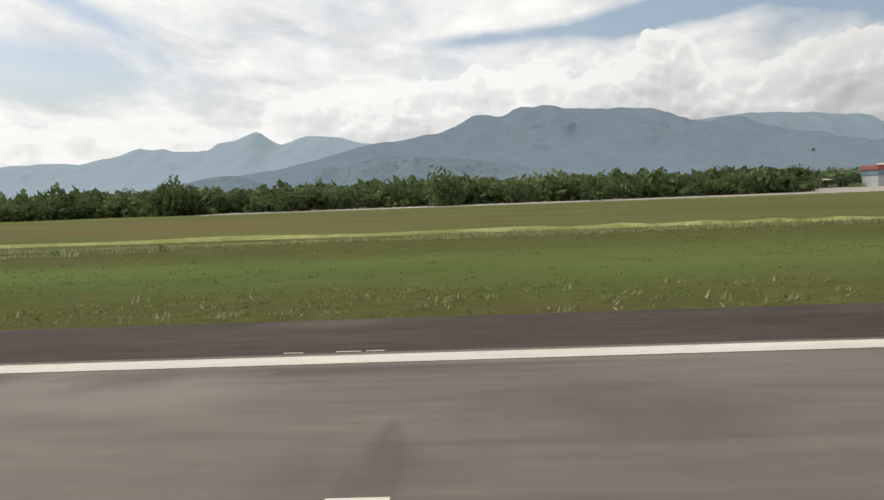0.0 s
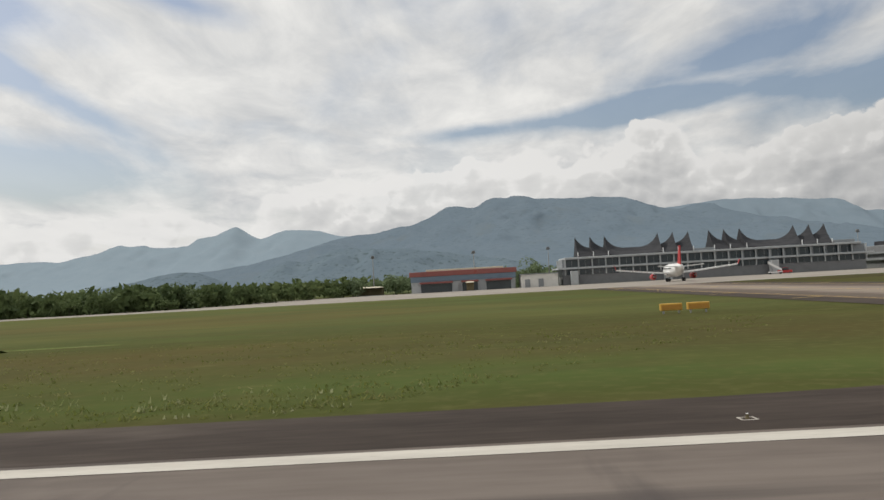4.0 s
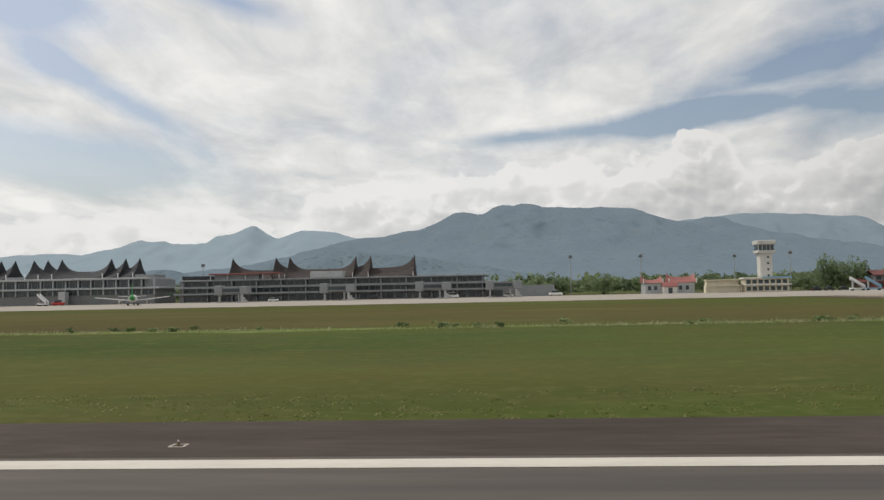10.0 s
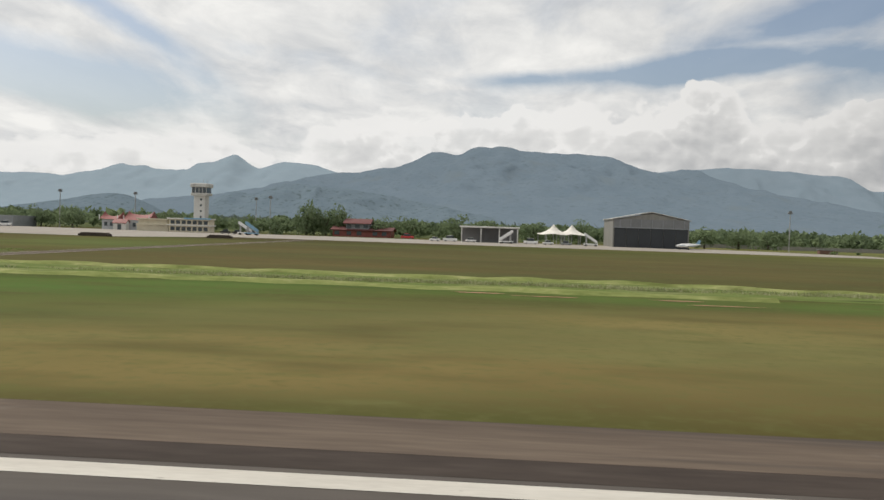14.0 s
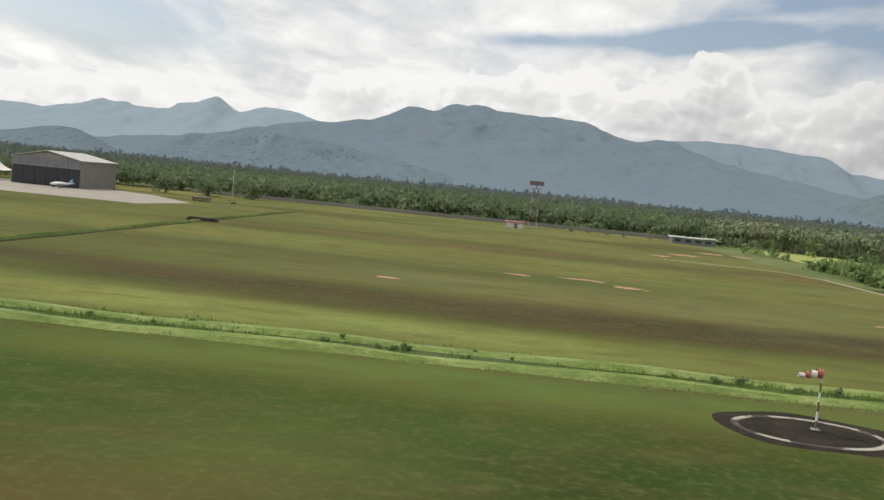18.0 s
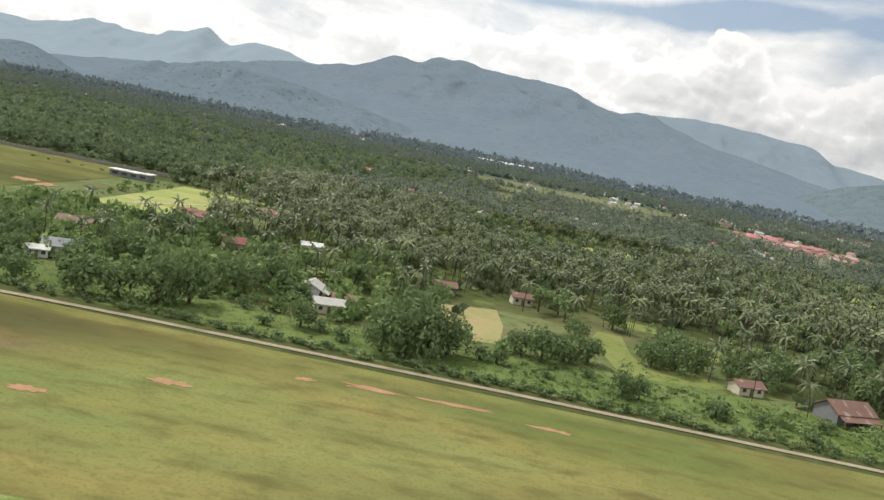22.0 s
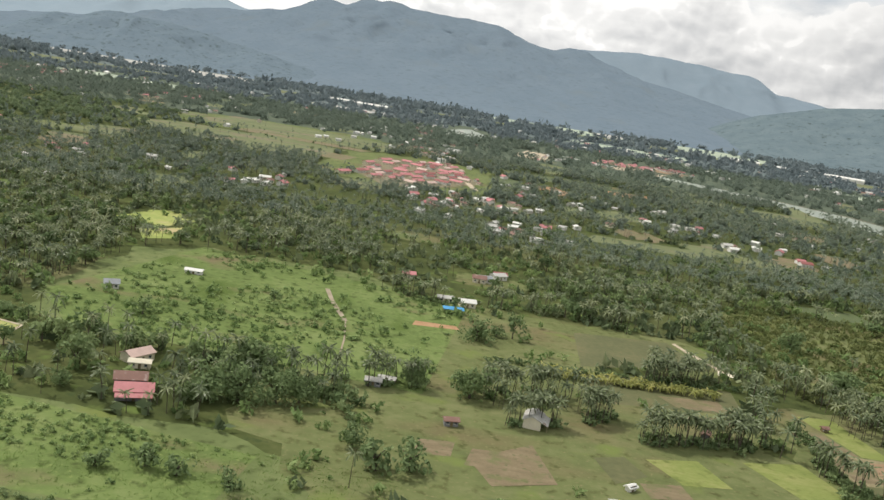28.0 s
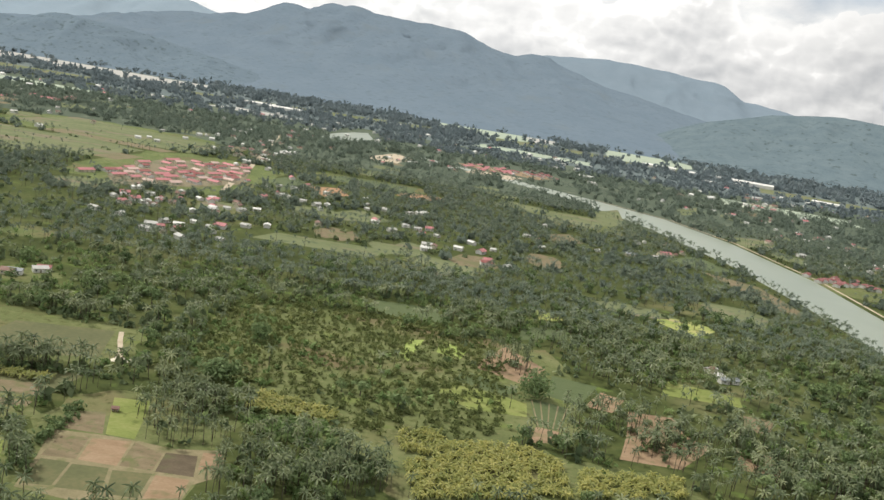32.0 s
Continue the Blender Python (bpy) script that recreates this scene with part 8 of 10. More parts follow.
part("lower_block", boxes((-10.5, -4.2, -0.5, 1.2, 0, 1.2), (-10.5, -4.2, -0.9, 1.2, 1.2, 1.45), (-10.3, -4.4, -0.3, 1.2, 1.45, 2.3), (-10.5, -4.2, -0.9, 1.2, 2.3, 2.5)), M_WALL_CREAM, ob)


def gable(x0, x1, y0, y1, eave, ridge, over=0.3):
    """A pitched roof along x, with thickness."""
    bm = bmesh.new()
    ym = (y0 + y1) / 2
    sec = [(y0 - over, eave - 0.12), (y0 - over, eave), (ym, ridge), (y1 + over, eave), (y1 + over, eave - 0.12), (ym, ridge - 0.16)]
    a = [bm.verts.new((x0 - over, y, z)) for y, z in sec]
    b = [bm.verts.new((x1 + over, y, z)) for y, z in sec]
    for k in range(6):
        bm.faces.new((a[k], b[k], b[(k + 1) % 6], a[(k + 1) % 6]))
    bm.faces.new((a[0], a[1], a[2], a[5]))
    bm.faces.new((a[2], a[3], a[4], a[5]))
    bm.faces.new((b[5], b[2], b[1], b[0]))
    bm.faces.new((b[5], b[4], b[3], b[2]))
    bmesh.ops.recalc_face_normals(bm, faces=bm.faces)
    return bm


def gable_wall(x0, x1, y0, y1, eave, ridge):
    bm = bmesh.new()
    ym = (y0 + y1) / 2
    sec = [(y0, 0), (y0, eave), (ym, ridge - 0.1), (y1, eave), (y1, 0)]
    a = [bm.verts.new((x0, y, z)) for y, z in sec]
    b = [bm.verts.new((x1, y, z)) for y, z in sec]
    for k in range(5):
        bm.faces.new((a[k], b[k], b[(k + 1) % 5], a[(k + 1) % 5]))
    bm.faces.new(a)
    bm.faces.new(b[::-1])
    bmesh.ops.recalc_face_normals(bm, faces=bm.faces)
    return bm


# Red-roofed guest house with small horns.
rh = thing("red_roofed_lodge", "white lodge with red horned saddle roofs", "building", pose(0, 0, 0))
part("wall", boxes((257.8, 267.3, 173, 178, 0, 2.0)), M_TERMINAL, rh)
saddle_roof(rh, 257.4, 261.2, 175.2, 2.6, 1.95, 2.7, 3.7, M_RED_ROOF, 0.5)
saddle_roof(rh, 262.4, 267.7, 175.5, 2.6, 1.95, 3.2, 4.0, M_RED_ROOF, 0.5)
part("porch", gable_wall(261.0, 263.6, 171.2, 173, 1.4, 2.1), M_WALL_WHITE, rh)
part("porch_roof", gable(261.0, 263.6, 171.2, 173, 1.4, 2.2, 0.2), M_RED_ROOF, rh)
for x in (258.6, 259.8, 264.6, 265.9):
    part("window", boxes((x - 0.3, x + 0.3, 172.93, 173.0, 0.7, 1.5)), M_GLASS, rh)
part("door", boxes((261.9, 262.7, 171.12, 171.19, 0.02, 1.1)), M_GLASS, rh)
# Red-roofed pavilion behind the service road.
rp = thing("red_pavilion", "two-storey maroon pavilion with tiered red roofs", "building")
part("wall", boxes((303.5, 316.0, 184, 190, 0, 1.5)), paint("maroon_wall", (0.24, 0.07, 0.06)), rp)
part("wall", boxes((306.2, 311.2, 184.5, 189, 1.5, 2.9)), M_PANEL_GREY, rp)
M_MAROON_ROOF = paint("maroon_roof", (0.15, 0.055, 0.052), 0.7)
part("roof", gable(303.3, 316.2, 183.8, 190.2, 1.5, 2.2), M_MAROON_ROOF, rp)
part("roof", gable(306.0, 311.4, 184.2, 189.3, 2.9, 3.9), M_MAROON_ROOF, rp)
for x in (304.4, 307.0, 309.2, 312.6, 314.6):
    part("window", boxes((x - 0.5, x + 0.5, 183.92, 183.99, 0.4, 1.2)), M_GLASS, rp)
for x in (306.9, 308.7, 310.5):
    part("window", boxes((x - 0.5, x + 0.5, 184.42, 184.49, 1.9, 2.6)), M_GLASS, rp)

# Ground-equipment shed, tents and hangar.
sh = thing("equipment_shed", "open-fronted shed with a flat pale roof", "shed")
part("roof", boxes((331.8, 343.0, 162.0, 167.5, 2.75, 3.05), bevel=0.04), M_WALL_WHITE, sh)
part("back_wall", boxes((332.0, 342.8, 167.0, 167.4, 0, 2.75)), M_WALL_GREY, sh)
for x in (332.2, 335.8, 339.2, 342.6):
    part("post", boxes((x - 0.1, x + 0.1, 162.3, 162.5, 0, 2.75)), M_WALL_WHITE, sh)


def canopy_tent(x, y):
    t = thing("canopy_tent", "white peaked canvas canopy on posts", "tent", pose(x, y, 0) @ Matrix.Diagonal((0.95, 0.8, 0.92, 1)), "canopy tents")
    bm = bmesh.new()
    rows = []
    for r, z in ((3.4, 2.15), (2.3, 2.45), (1.3, 2.95), (0.6, 3.5), (0.18, 4.05), (0.12, 4.2)):
        rows.append([bm.verts.new((r * math.cos(a / 16 * 6.283), r * math.sin(a / 16 * 6.283), z + (0.12 * math.cos(a / 16 * 6.283 * 4) if r > 3 else 0))) for a in range(16)])
    for a, b in zip(rows, rows[1:]):
        for k in range(16):
            bm.faces.new((a[k], a[(k + 1) % 16], b[(k + 1) % 16], b[k]))
    bm.faces.new(rows[-1])
    part("canvas", bm, M_CANVAS, t)
    for k in range(6):
        px, py = 3.1 * math.cos(k * 1.047), 3.1 * math.sin(k * 1.047)
        part("post", boxes((px - 0.06, px + 0.06, py - 0.06, py + 0.06, 0, 2.2)), M_STEEL, t)
    part("mast", boxes((-0.06, 0.06, -0.06, 0.06, 0, 4.1)), M_STEEL, t)


canopy_tent(349.6, 169.5)
canopy_tent(353.2, 170.6)
hg = thing("hangar", "large steel hangar with a dark open door and cream side wall", "hangar")
hw = gable_wall(163.5, 178.4, 360.2, 374.1, 5.2, 6.5)
bmesh.ops.transform(hw, matrix=Matrix(((0, 1, 0, 0), (1, 0, 0, 0), (0, 0, 1, 0), (0, 0, 0, 1))), verts=hw.verts)
bmesh.ops.recalc_face_normals(hw, faces=hw.faces)
part("wall", hw, mat("corrugated_cream", [(0.19, 0.185, 0.17), (0.235, 0.23, 0.21), (0.28, 0.275, 0.25)], (1.5, 1.5, 0.3), 0.6), hg)
hr = gable(163.5, 178.4, 360.2, 374.1, 5.3, 6.75, 0.25)
bmesh.ops.transform(hr, matrix=Matrix(((0, 1, 0, 0), (1, 0, 0, 0), (0, 0, 1, 0), (0, 0, 0, 1))), verts=hr.verts)
bmesh.ops.recalc_face_normals(hr, faces=hr.faces)
part("roof", hr, M_ZINC_ROOF, hg)
part("front_panel", boxes((360.4, 373.9, 163.30, 163.48, 3.75, 5.25)), M_WALL_GREY, hg)
part("door_header", boxes((360.2, 374.1, 163.2, 163.46, 3.6, 3.8)), M_PANEL_GREY, hg)
# Near-black panels stand in for the shade inside the open doorway.
for k in range(6):
    part("doorway_shade_panel", boxes((360.45 + 2.25 * k, 362.62 + 2.25 * k, 163.34 + 0.03 * (k % 2), 163.42 + 0.03 * (k % 2), 0.05, 3.6)), paint("doorway_shade", (0.045, 0.05, 0.055), 0.6), hg)
for k in range(7):
    part("stiffener", boxes((361.4 + 1.95 * k, 361.55 + 1.95 * k, 163.2, 163.3, 3.8, 5.2)), M_PANEL_GREY, hg)


# ---- aircraft and vehicles ----
def lathe(profile, seg=16):
    """A body of revolution along y: rows of y, radius, height of the axis."""
    bm = bmesh.new()
    rows = [[bm.verts.new((r * math.cos(a / seg * 6.2832), y, zc + r * math.sin(a / seg * 6.2832))) for a in range(seg)] for y, r, zc in profile]
    for a, b in zip(rows, rows[1:]):
        for k in range(seg):
            bm.faces.new((a[k], a[(k + 1) % seg], b[(k + 1) % seg], b[k]))
    bm.faces.new(rows[0])
    bm.faces.new(rows[-1][::-1])
    bmesh.ops.recalc_face_normals(bm, faces=bm.faces)
    for f in bm.faces:
        f.smooth = True
    return bm


def blade(points, thick, axis=2):
    """A tapered wing: outline points with a thin lens section."""
    bm = bmesh.new()
    up_v, dn = [], []
    for x, y, z in points:
        o = [0, 0, 0]
        o[axis] = thick
        up_v.append(bm.verts.new((x + o[0], y + o[1], z + o[2])))
        dn.append(bm.verts.new((x - o[0], y - o[1], z - o[2])))
    bm.faces.new(up_v)
    bm.faces.new(dn[::-1])
    for k in range(len(points)):
        j = (k + 1) % len(points)
        bm.faces.new((up_v[k], dn[k], dn[j], up_v[j]))
    bmesh.ops.recalc_face_normals(bm, faces=bm.faces)
    return bm


def airliner(at, s, fin, belly, engine, label):
    """A twin-engined airliner, nose to +y; s scales a body 16 long and 17 across."""
    t = thing("airliner", label, "aeroplane", at @ Matrix.Diagonal((s, s, s, 1)))
    part("fuselage", lathe([(-8.0, 0.12, 2.15), (-7.0, 0.42, 2.0), (-5.0, 0.80, 1.78), (-3.2, 0.95, 1.65), (4.8, 0.95, 1.65), (6.2, 0.85, 1.6), (7.2, 0.58, 1.5), (7.8, 0.25, 1.42), (8.0, 0.05, 1.4)]), M_WHITE, t, "white fuselage")
    part("tail_cone", lathe([(-8.05, 0.13, 2.16), (-7.0, 0.435, 2.0), (-5.6, 0.72, 1.86)]), belly, t)
    for sg in (-1, 1):
        part("wing", blade([(sg * 0.7, 2.2, 1.25), (sg * 3.0, 0.6, 1.45), (sg * 8.5, -2.4, 2.05), (sg * 8.5, -3.1, 2.05), (sg * 3.2, -1.9, 1.45), (sg * 0.7, -1.9, 1.25)], 0.10), M_WHITE, t)
        part("winglet", blade([(sg * 8.5, -2.5, 2.05), (sg * 8.5, -3.1, 2.05), (sg * 8.75, -3.3, 2.75), (sg * 8.75, -3.0, 2.75)], 0.04, 0), fin, t)
        part("tailplane", blade([(sg * 0.3, -5.9, 2.1), (sg * 3.1, -7.4, 2.3), (sg * 3.1, -7.9, 2.3), (sg * 0.3, -7.4, 2.1)], 0.06), M_WHITE, t)
        eng = lathe([(2.1, 0.36, 0.78), (1.9, 0.46, 0.78), (0.9, 0.48, 0.78), (0.0, 0.36, 0.80), (-0.5, 0.2, 0.82)], 12)
        bmesh.ops.translate(eng, vec=(sg * 2.9, 0, 0), verts=eng.verts)
        en = part("engine", eng, engine, t)
        fan = lathe([(2.11, 0.10, 0.78), (2.12, 0.33, 0.78), (2.05, 0.34, 0.78)], 12)
        bmesh.ops.translate(fan, vec=(sg * 2.9, 0, 0), verts=fan.verts)
        part("fan", fan, M_DARK, en)
        cone = lathe([(-0.48, 0.19, 0.82), (-0.75, 0.10, 0.82), (-0.95, 0.02, 0.82)], 10)
        bmesh.ops.translate(cone, vec=(sg * 2.9, 0, 0), verts=cone.verts)
        part("exhaust_cone", cone, M_STEEL, en)
        part("pylon", boxes((sg * 2.9 - 0.06, sg * 2.9 + 0.06, -0.2, 1.2, 1.15, 1.5)), M_WHITE, t)
        for wy in (-0.75, -1.05):
            bm = bmesh.new()
            bmesh.ops.create_cone(bm, cap_ends=True, segments=12, radius1=0.27, radius2=0.27, depth=0.42, matrix=Matrix.Translation((sg * 1.15, wy - 0.3, 0.27)) @ Matrix.Rotation(radians(90), 4, "Y"))
            part("wheel", bm, M_DARK, t)
        part("gear_leg", boxes((sg * 1.15 - 0.07, sg * 1.15 + 0.07, -1.27, -1.13, 0.2, 1.3)), M_STEEL, t)
    part("fin", blade([(0, -4.6, 2.4), (0, -6.9, 5.0), (0, -7.8, 5.0), (0, -7.4, 2.3)], 0.07, 0), fin, t)
    part("nose_gear", boxes((-0.06, 0.06, 5.4, 5.52, 0.2, 1.0), (-0.16, 0.16, 5.3, 5.62, 0.0, 0.36), bevel=0.03), M_DARK, t)
    for sg in (-1, 1):
        for k in range(24):
            part("cabin_window", boxes((sg * 0.945 - 0.012, sg * 0.945 + 0.012, -4.2 + 0.42 * k, -4.02 + 0.42 * k, 1.82, 2.0)), M_GLASS, t)
    part("cockpit_glass", boxes((-0.38, 0.38, 7.0, 7.32, 1.75, 1.98), bevel=0.03), M_GLASS, t)
    return t


airliner(pose(114.6, 134.5, 0.02, 0, 0, -6), 1.05, M_RED, M_WHITE, M_RED, "white airliner with a red fin and red engines seen from behind")
airliner(pose(167.0, 144.0, 0.02, 0, 0, 22), 0.70, M_GREEN, M_GREEN, M_WHITE, "white airliner with a bright green tail parked on the apron")


def light_plane(at):
    t = thing("light_aeroplane", "small white twin-engined propeller plane on the apron", "aeroplane", at)
    part("fuselage", lathe([(-2.2, 0.06, 0.95), (-1.4, 0.2, 0.85), (0.0, 0.36, 0.75), (1.0, 0.34, 0.72), (1.7, 0.2, 0.66), (2.0, 0.05, 0.62)], 12), M_WHITE, t)
    part("wing", blade([(-2.7, 0.2, 0.8), (-2.7, -0.35, 0.8), (2.7, -0.35, 0.8), (2.7, 0.2, 0.8), (0.3, 0.5, 0.66), (-0.3, 0.5, 0.66)], 0.05), M_WHITE, t)
    part("fin", blade([(0, -1.4, 1.0), (0, -2.0, 1.75), (0, -2.35, 1.75), (0, -2.2, 0.95)], 0.04, 0), M_SKYBLUE, t)
    part("tailplane", blade([(-0.9, -1.9, 0.98), (-0.9, -2.3, 0.98), (0.9, -2.3, 0.98), (0.9, -1.9, 0.98)], 0.03), M_WHITE, t)
    part("stripe", boxes((-0.37, 0.37, -1.2, 1.2, 0.66, 0.72)), M_SKYBLUE, t)
    for x, y in ((-0.6, -0.1), (0.6, -0.1), (0, 1.3)):
        part("wheel", boxes((x - 0.06, x + 0.06, y - 0.12, y + 0.12, 0, 0.24), (x - 0.025, x + 0.025, y - 0.03, y + 0.03, 0.2, 0.7), bevel=0.02), M_DARK, t)


light_plane(pose(372.8, 158.4, 0.03, 0, 0, 92))


def car(name, label, at, m, long=1.75, tall=0.62):
    t = thing(name, label, "vehicle", at, "parked vehicles")
    h = long / 2
    part("body", boxes((-h, h, -0.34, 0.34, 0.14, 0.14 + tall * 0.5), bevel=0.06), m, t)
    part("cabin", boxes((-h * 0.55, h * 0.5, -0.3, 0.3, 0.14 + tall * 0.5, 0.14 + tall), bevel=0.08), M_GLASS, t)
    part("roof", boxes((-h * 0.45, h * 0.4, -0.27, 0.27, 0.13 + tall, 0.17 + tall), bevel=0.02), m, t)
    for x in (-h * 0.6, h * 0.6):
        for y in (-0.33, 0.33):
            bm = bmesh.new()
            bmesh.ops.create_cone(bm, cap_ends=True, segments=12, radius1=0.14, radius2=0.14, depth=0.1, matrix=Matrix.Translation((x, y, 0.14)) @ Matrix.Rotation(radians(90), 4, "X"))
            wh = part("wheel", bm, M_DARK, t)
            bm = bmesh.new()
            bmesh.ops.create_cone(bm, cap_ends=True, segments=10, radius1=0.08, radius2=0.08, depth=0.112, matrix=Matrix.Translation((x, y, 0.14)) @ Matrix.Rotation(radians(90), 4, "X"))
            part("rim", bm, M_STEEL, wh)
    for x, m_l, nm_l in ((-h, M_RED, "tail_light"), (h, M_WHITE, "headlight")):
        for y in (-0.24, 0.24):
            part(nm_l, boxes((x - 0.02, x + 0.02, y - 0.06, y + 0.06, 0.27, 0.34), bevel=0.01), m_l, t)


for i, (x, y, m, nm) in enumerate(((327.5, 159, M_WHITE, "pickup"), (330.2, 160, M_WHITE, "van"), (334.0, 160.5, M_WHITE, "pickup"), (345.0, 160, M_WHITE, "van"), (348.2, 161, M_WHITE, "pickup"), (351.5, 161.5, M_PANEL_GREY, "car"), (287, 163, M_DARK, "car"), (289.3, 163, M_DARK, "car"),
                                   (292, 163.5, M_DARK, "car"), (142.5, 165, M_RED, "van"), (220.5, 160, M_WHITE, "van"), (206, 161, M_DARK, "tow_tractor"), (187, 160, M_WHITE, "tow_tractor"), (320.5, 176, M_RED, "fire_truck"), (240, 168, M_WHITE, "van"), (231, 160, M_WHITE, "car"))):
    car(nm, {M_WHITE: "white", M_RED: "red", M_DARK: "dark", M_PANEL_GREY: "grey"}[m] + " airport vehicle parked on the apron", pose(x, y, 0.025, 0, 0, (i * 37) % 25 - 12), m, 2.6 if nm in ("fire_truck", "van") else 1.9, 0.95 if nm in ("fire_truck", "van") else 0.66)


def boarding_stairs(x, y, turn, m):
    t = thing("boarding_stairs", "mobile aircraft boarding stairs on a truck bed", "boarding stairs", pose(x, y, 0.025, 0, 0, turn), "boarding stairs")
    part("chassis", boxes((-1.3, 1.3, -0.4, 0.4, 0.22, 0.45), bevel=0.04), m, t)
    for k in range(8):
        part("step", boxes((-1.1 + 0.26 * k, -0.8 + 0.26 * k, -0.3, 0.3, 0.45 + 0.19 * k, 0.53 + 0.19 * k)), M_STEEL, t)
    for sg in (-1, 1):
        part("side_rail", blade([(-1.2, sg * 0.33, 0.5), (1.2, sg * 0.33, 2.0), (1.2, sg * 0.33, 2.5), (-1.2, sg * 0.33, 0.95)], 0.03, 1), m, t)
    part("support", boxes((0.75, 0.9, -0.3, 0.3, 0.45, 1.85)), M_STEEL, t)
    for px in (-0.9, 0.9):
        part("wheel", boxes((px - 0.2, px + 0.2, -0.44, 0.44, 0, 0.36), bevel=0.08), M_DARK, t)


for x, y, a, m in ((292.3, 158, 180, M_WHITE), (294.2, 156, 170, M_SKYBLUE), (340.5, 160.5, 20, M_WHITE), (356.0, 161.5, 180, M_WHITE), (140.2, 163.5, 160, M_WHITE)):
    boarding_stairs(x, y, a, m)


def light_mast(x, y, h, lamps=True):
    t = thing("light_mast", "slim grey floodlight mast", "light mast", pose(x, y, 0), "apron light masts")
    bm = bmesh.new()
    bmesh.ops.create_cone(bm, cap_ends=True, segments=8, radius1=0.13, radius2=0.07, depth=h, matrix=Matrix.Translation((0, 0, h / 2)))
    part("pole", bm, M_STEEL, t)
    part("lamp_frame", boxes((-0.45, 0.45, -0.2, 0.2, h - 0.25, h), (-0.3, 0.3, -0.25, 0.25, h, h + 0.35), bevel=0.04), M_WALL_GREY, t)


for x, y in ((63.4, 180), (84.4, 182), (100.2, 184), (165, 184), (244, 182), (289.5, 185), (282, 200), (398, 182), (259, 186)):
    light_mast(x, y, 7.9)

# Radar tower, wall and hut at the end of the airfield.
rt = thing("radar_tower", "red and white lattice radar tower with a dark aerial", "radar tower", pose(461.6, 184.4, 0))
for sx in (-1, 1):
    for sy in (-1, 1):
        for k in range(6):
            r0, r1 = 0.85 - 0.06 * k, 0.79 - 0.06 * k
            bm = bmesh.new()
            a = Vector((sx * r0, sy * r0, 1.4 * k))
            b = Vector((sx * r1, sy * r1, 1.4 * k + 1.4))
            box(bm, -0.05, 0.05, -0.05, 0.05, 0, (b - a).length)
            bmesh.ops.transform(bm, matrix=Matrix.Translation(a) @ (b - a).to_track_quat("Z", "Y").to_matrix().to_4x4(), verts=bm.verts)
            part("leg_section", bm, M_MASTRED if k % 2 else M_MASTWHITE, rt)
for k in range(6):
    r = 0.85 - 0.06 * k
    for (ax, ay), (bx, by) in (((-1, -1), (1, -1)), ((1, -1), (1, 1)), ((1, 1), (-1, 1)), ((-1, 1), (-1, -1))):
        bm = bmesh.new()
        a, b = Vector((ax * r, ay * r, 1.4 * k)), Vector((bx * r, by * r, 1.4 * k + 1.4))
        box(bm, -0.03, 0.03, -0.03, 0.03, 0, (b - a).length)
        bmesh.ops.transform(bm, matrix=Matrix.Translation(a) @ (b - a).to_track_quat("Z", "Y").to_matrix().to_4x4(), verts=bm.verts)
        part("brace", bm, M_MASTRED if k % 2 else M_MASTWHITE, rt)
part("platform", boxes((-1.1, 1.1, -1.1, 1.1, 8.4, 8.6), bevel=0.03), M_MASTWHITE, rt)
part("aerial", boxes((-1.5, 1.5, -0.25, 0.25, 9.2, 10.1), (-0.12, 0.12, -0.12, 0.12, 8.6, 9.2), bevel=0.04), paint("grey_aerial", (0.17, 0.14, 0.14)), rt)
rk = thing("equipment_hut", "low hut with a red and white roof beside the radar tower", "hut", pose(457.6, 183, 0))
part("wall", boxes((-1.6, 2.0, -1.0, 1.0, 0, 1.1)), M_WALL_WHITE, rk)
part("roof", boxes((-1.9, 2.3, -1.3, 1.3, 1.1, 1.35), bevel=0.04), M_PINK_ROOF, rk)
part("door", boxes((0.2, 0.8, -1.04, -1.0, 0.02, 0.9)), M_SIGN_BACK, rk)
nb = thing("signal_station", "low grey building with white roof slabs at the fence", "building", pose(495.5, 188, 0))
part("wall", boxes((-4.5, 4.5, -1.5, 1.5, 0, 1.2)), M_WALL_GREY, nb)
for x0, x1 in ((-4.8, -1.2), (-0.9, 2.2), (2.6, 4.8)):
    part("roof_slab", boxes((x0, x1, -1.8, 1.8, 1.2 + 0.1 * (x0 > 0), 1.45 + 0.1 * (x0 > 0)), bevel=0.03), M_WALL_WHITE, nb)
for k in range(4):
    part("window", boxes((-3.9 + 2.1 * k, -2.7 + 2.1 * k, -1.54, -1.49, 0.4, 0.95)), M_GLASS, nb)
M_FENCE = paint("grey_boundary_wall", (0.24, 0.235, 0.21), 0.9)
for i in range(31):
    x = 381 + 3.75 * i
    tagged(part("boundary_wall", boxes((x, x + 3.7, 203.9, 204.1, 0, 0.85), (x - 0.1, x + 0.12, 203.8, 204.2, 0, 0.95), bevel=0.02), M_FENCE), "grey concrete boundary wall panel with a post", "wall", kind="structure")
pile = [(x, y, s, s * 0.6) for x, y, s in ((399, 160, 0.7), (404, 163, 0.5), (470, 192, 0.5), (474, 192, 0.4), (478, 193, 0.6), (482, 192, 0.4), (487, 191, 0.5))]
scatter("wall_bushes", BUSH_MID, pile, M_LEAF, "small bushes by the boundary wall", "shrubs", z=0.0)
bk = thing("brick_store", "low brown brick store at the grass edge", "hut", pose(398.5, 162, 0))
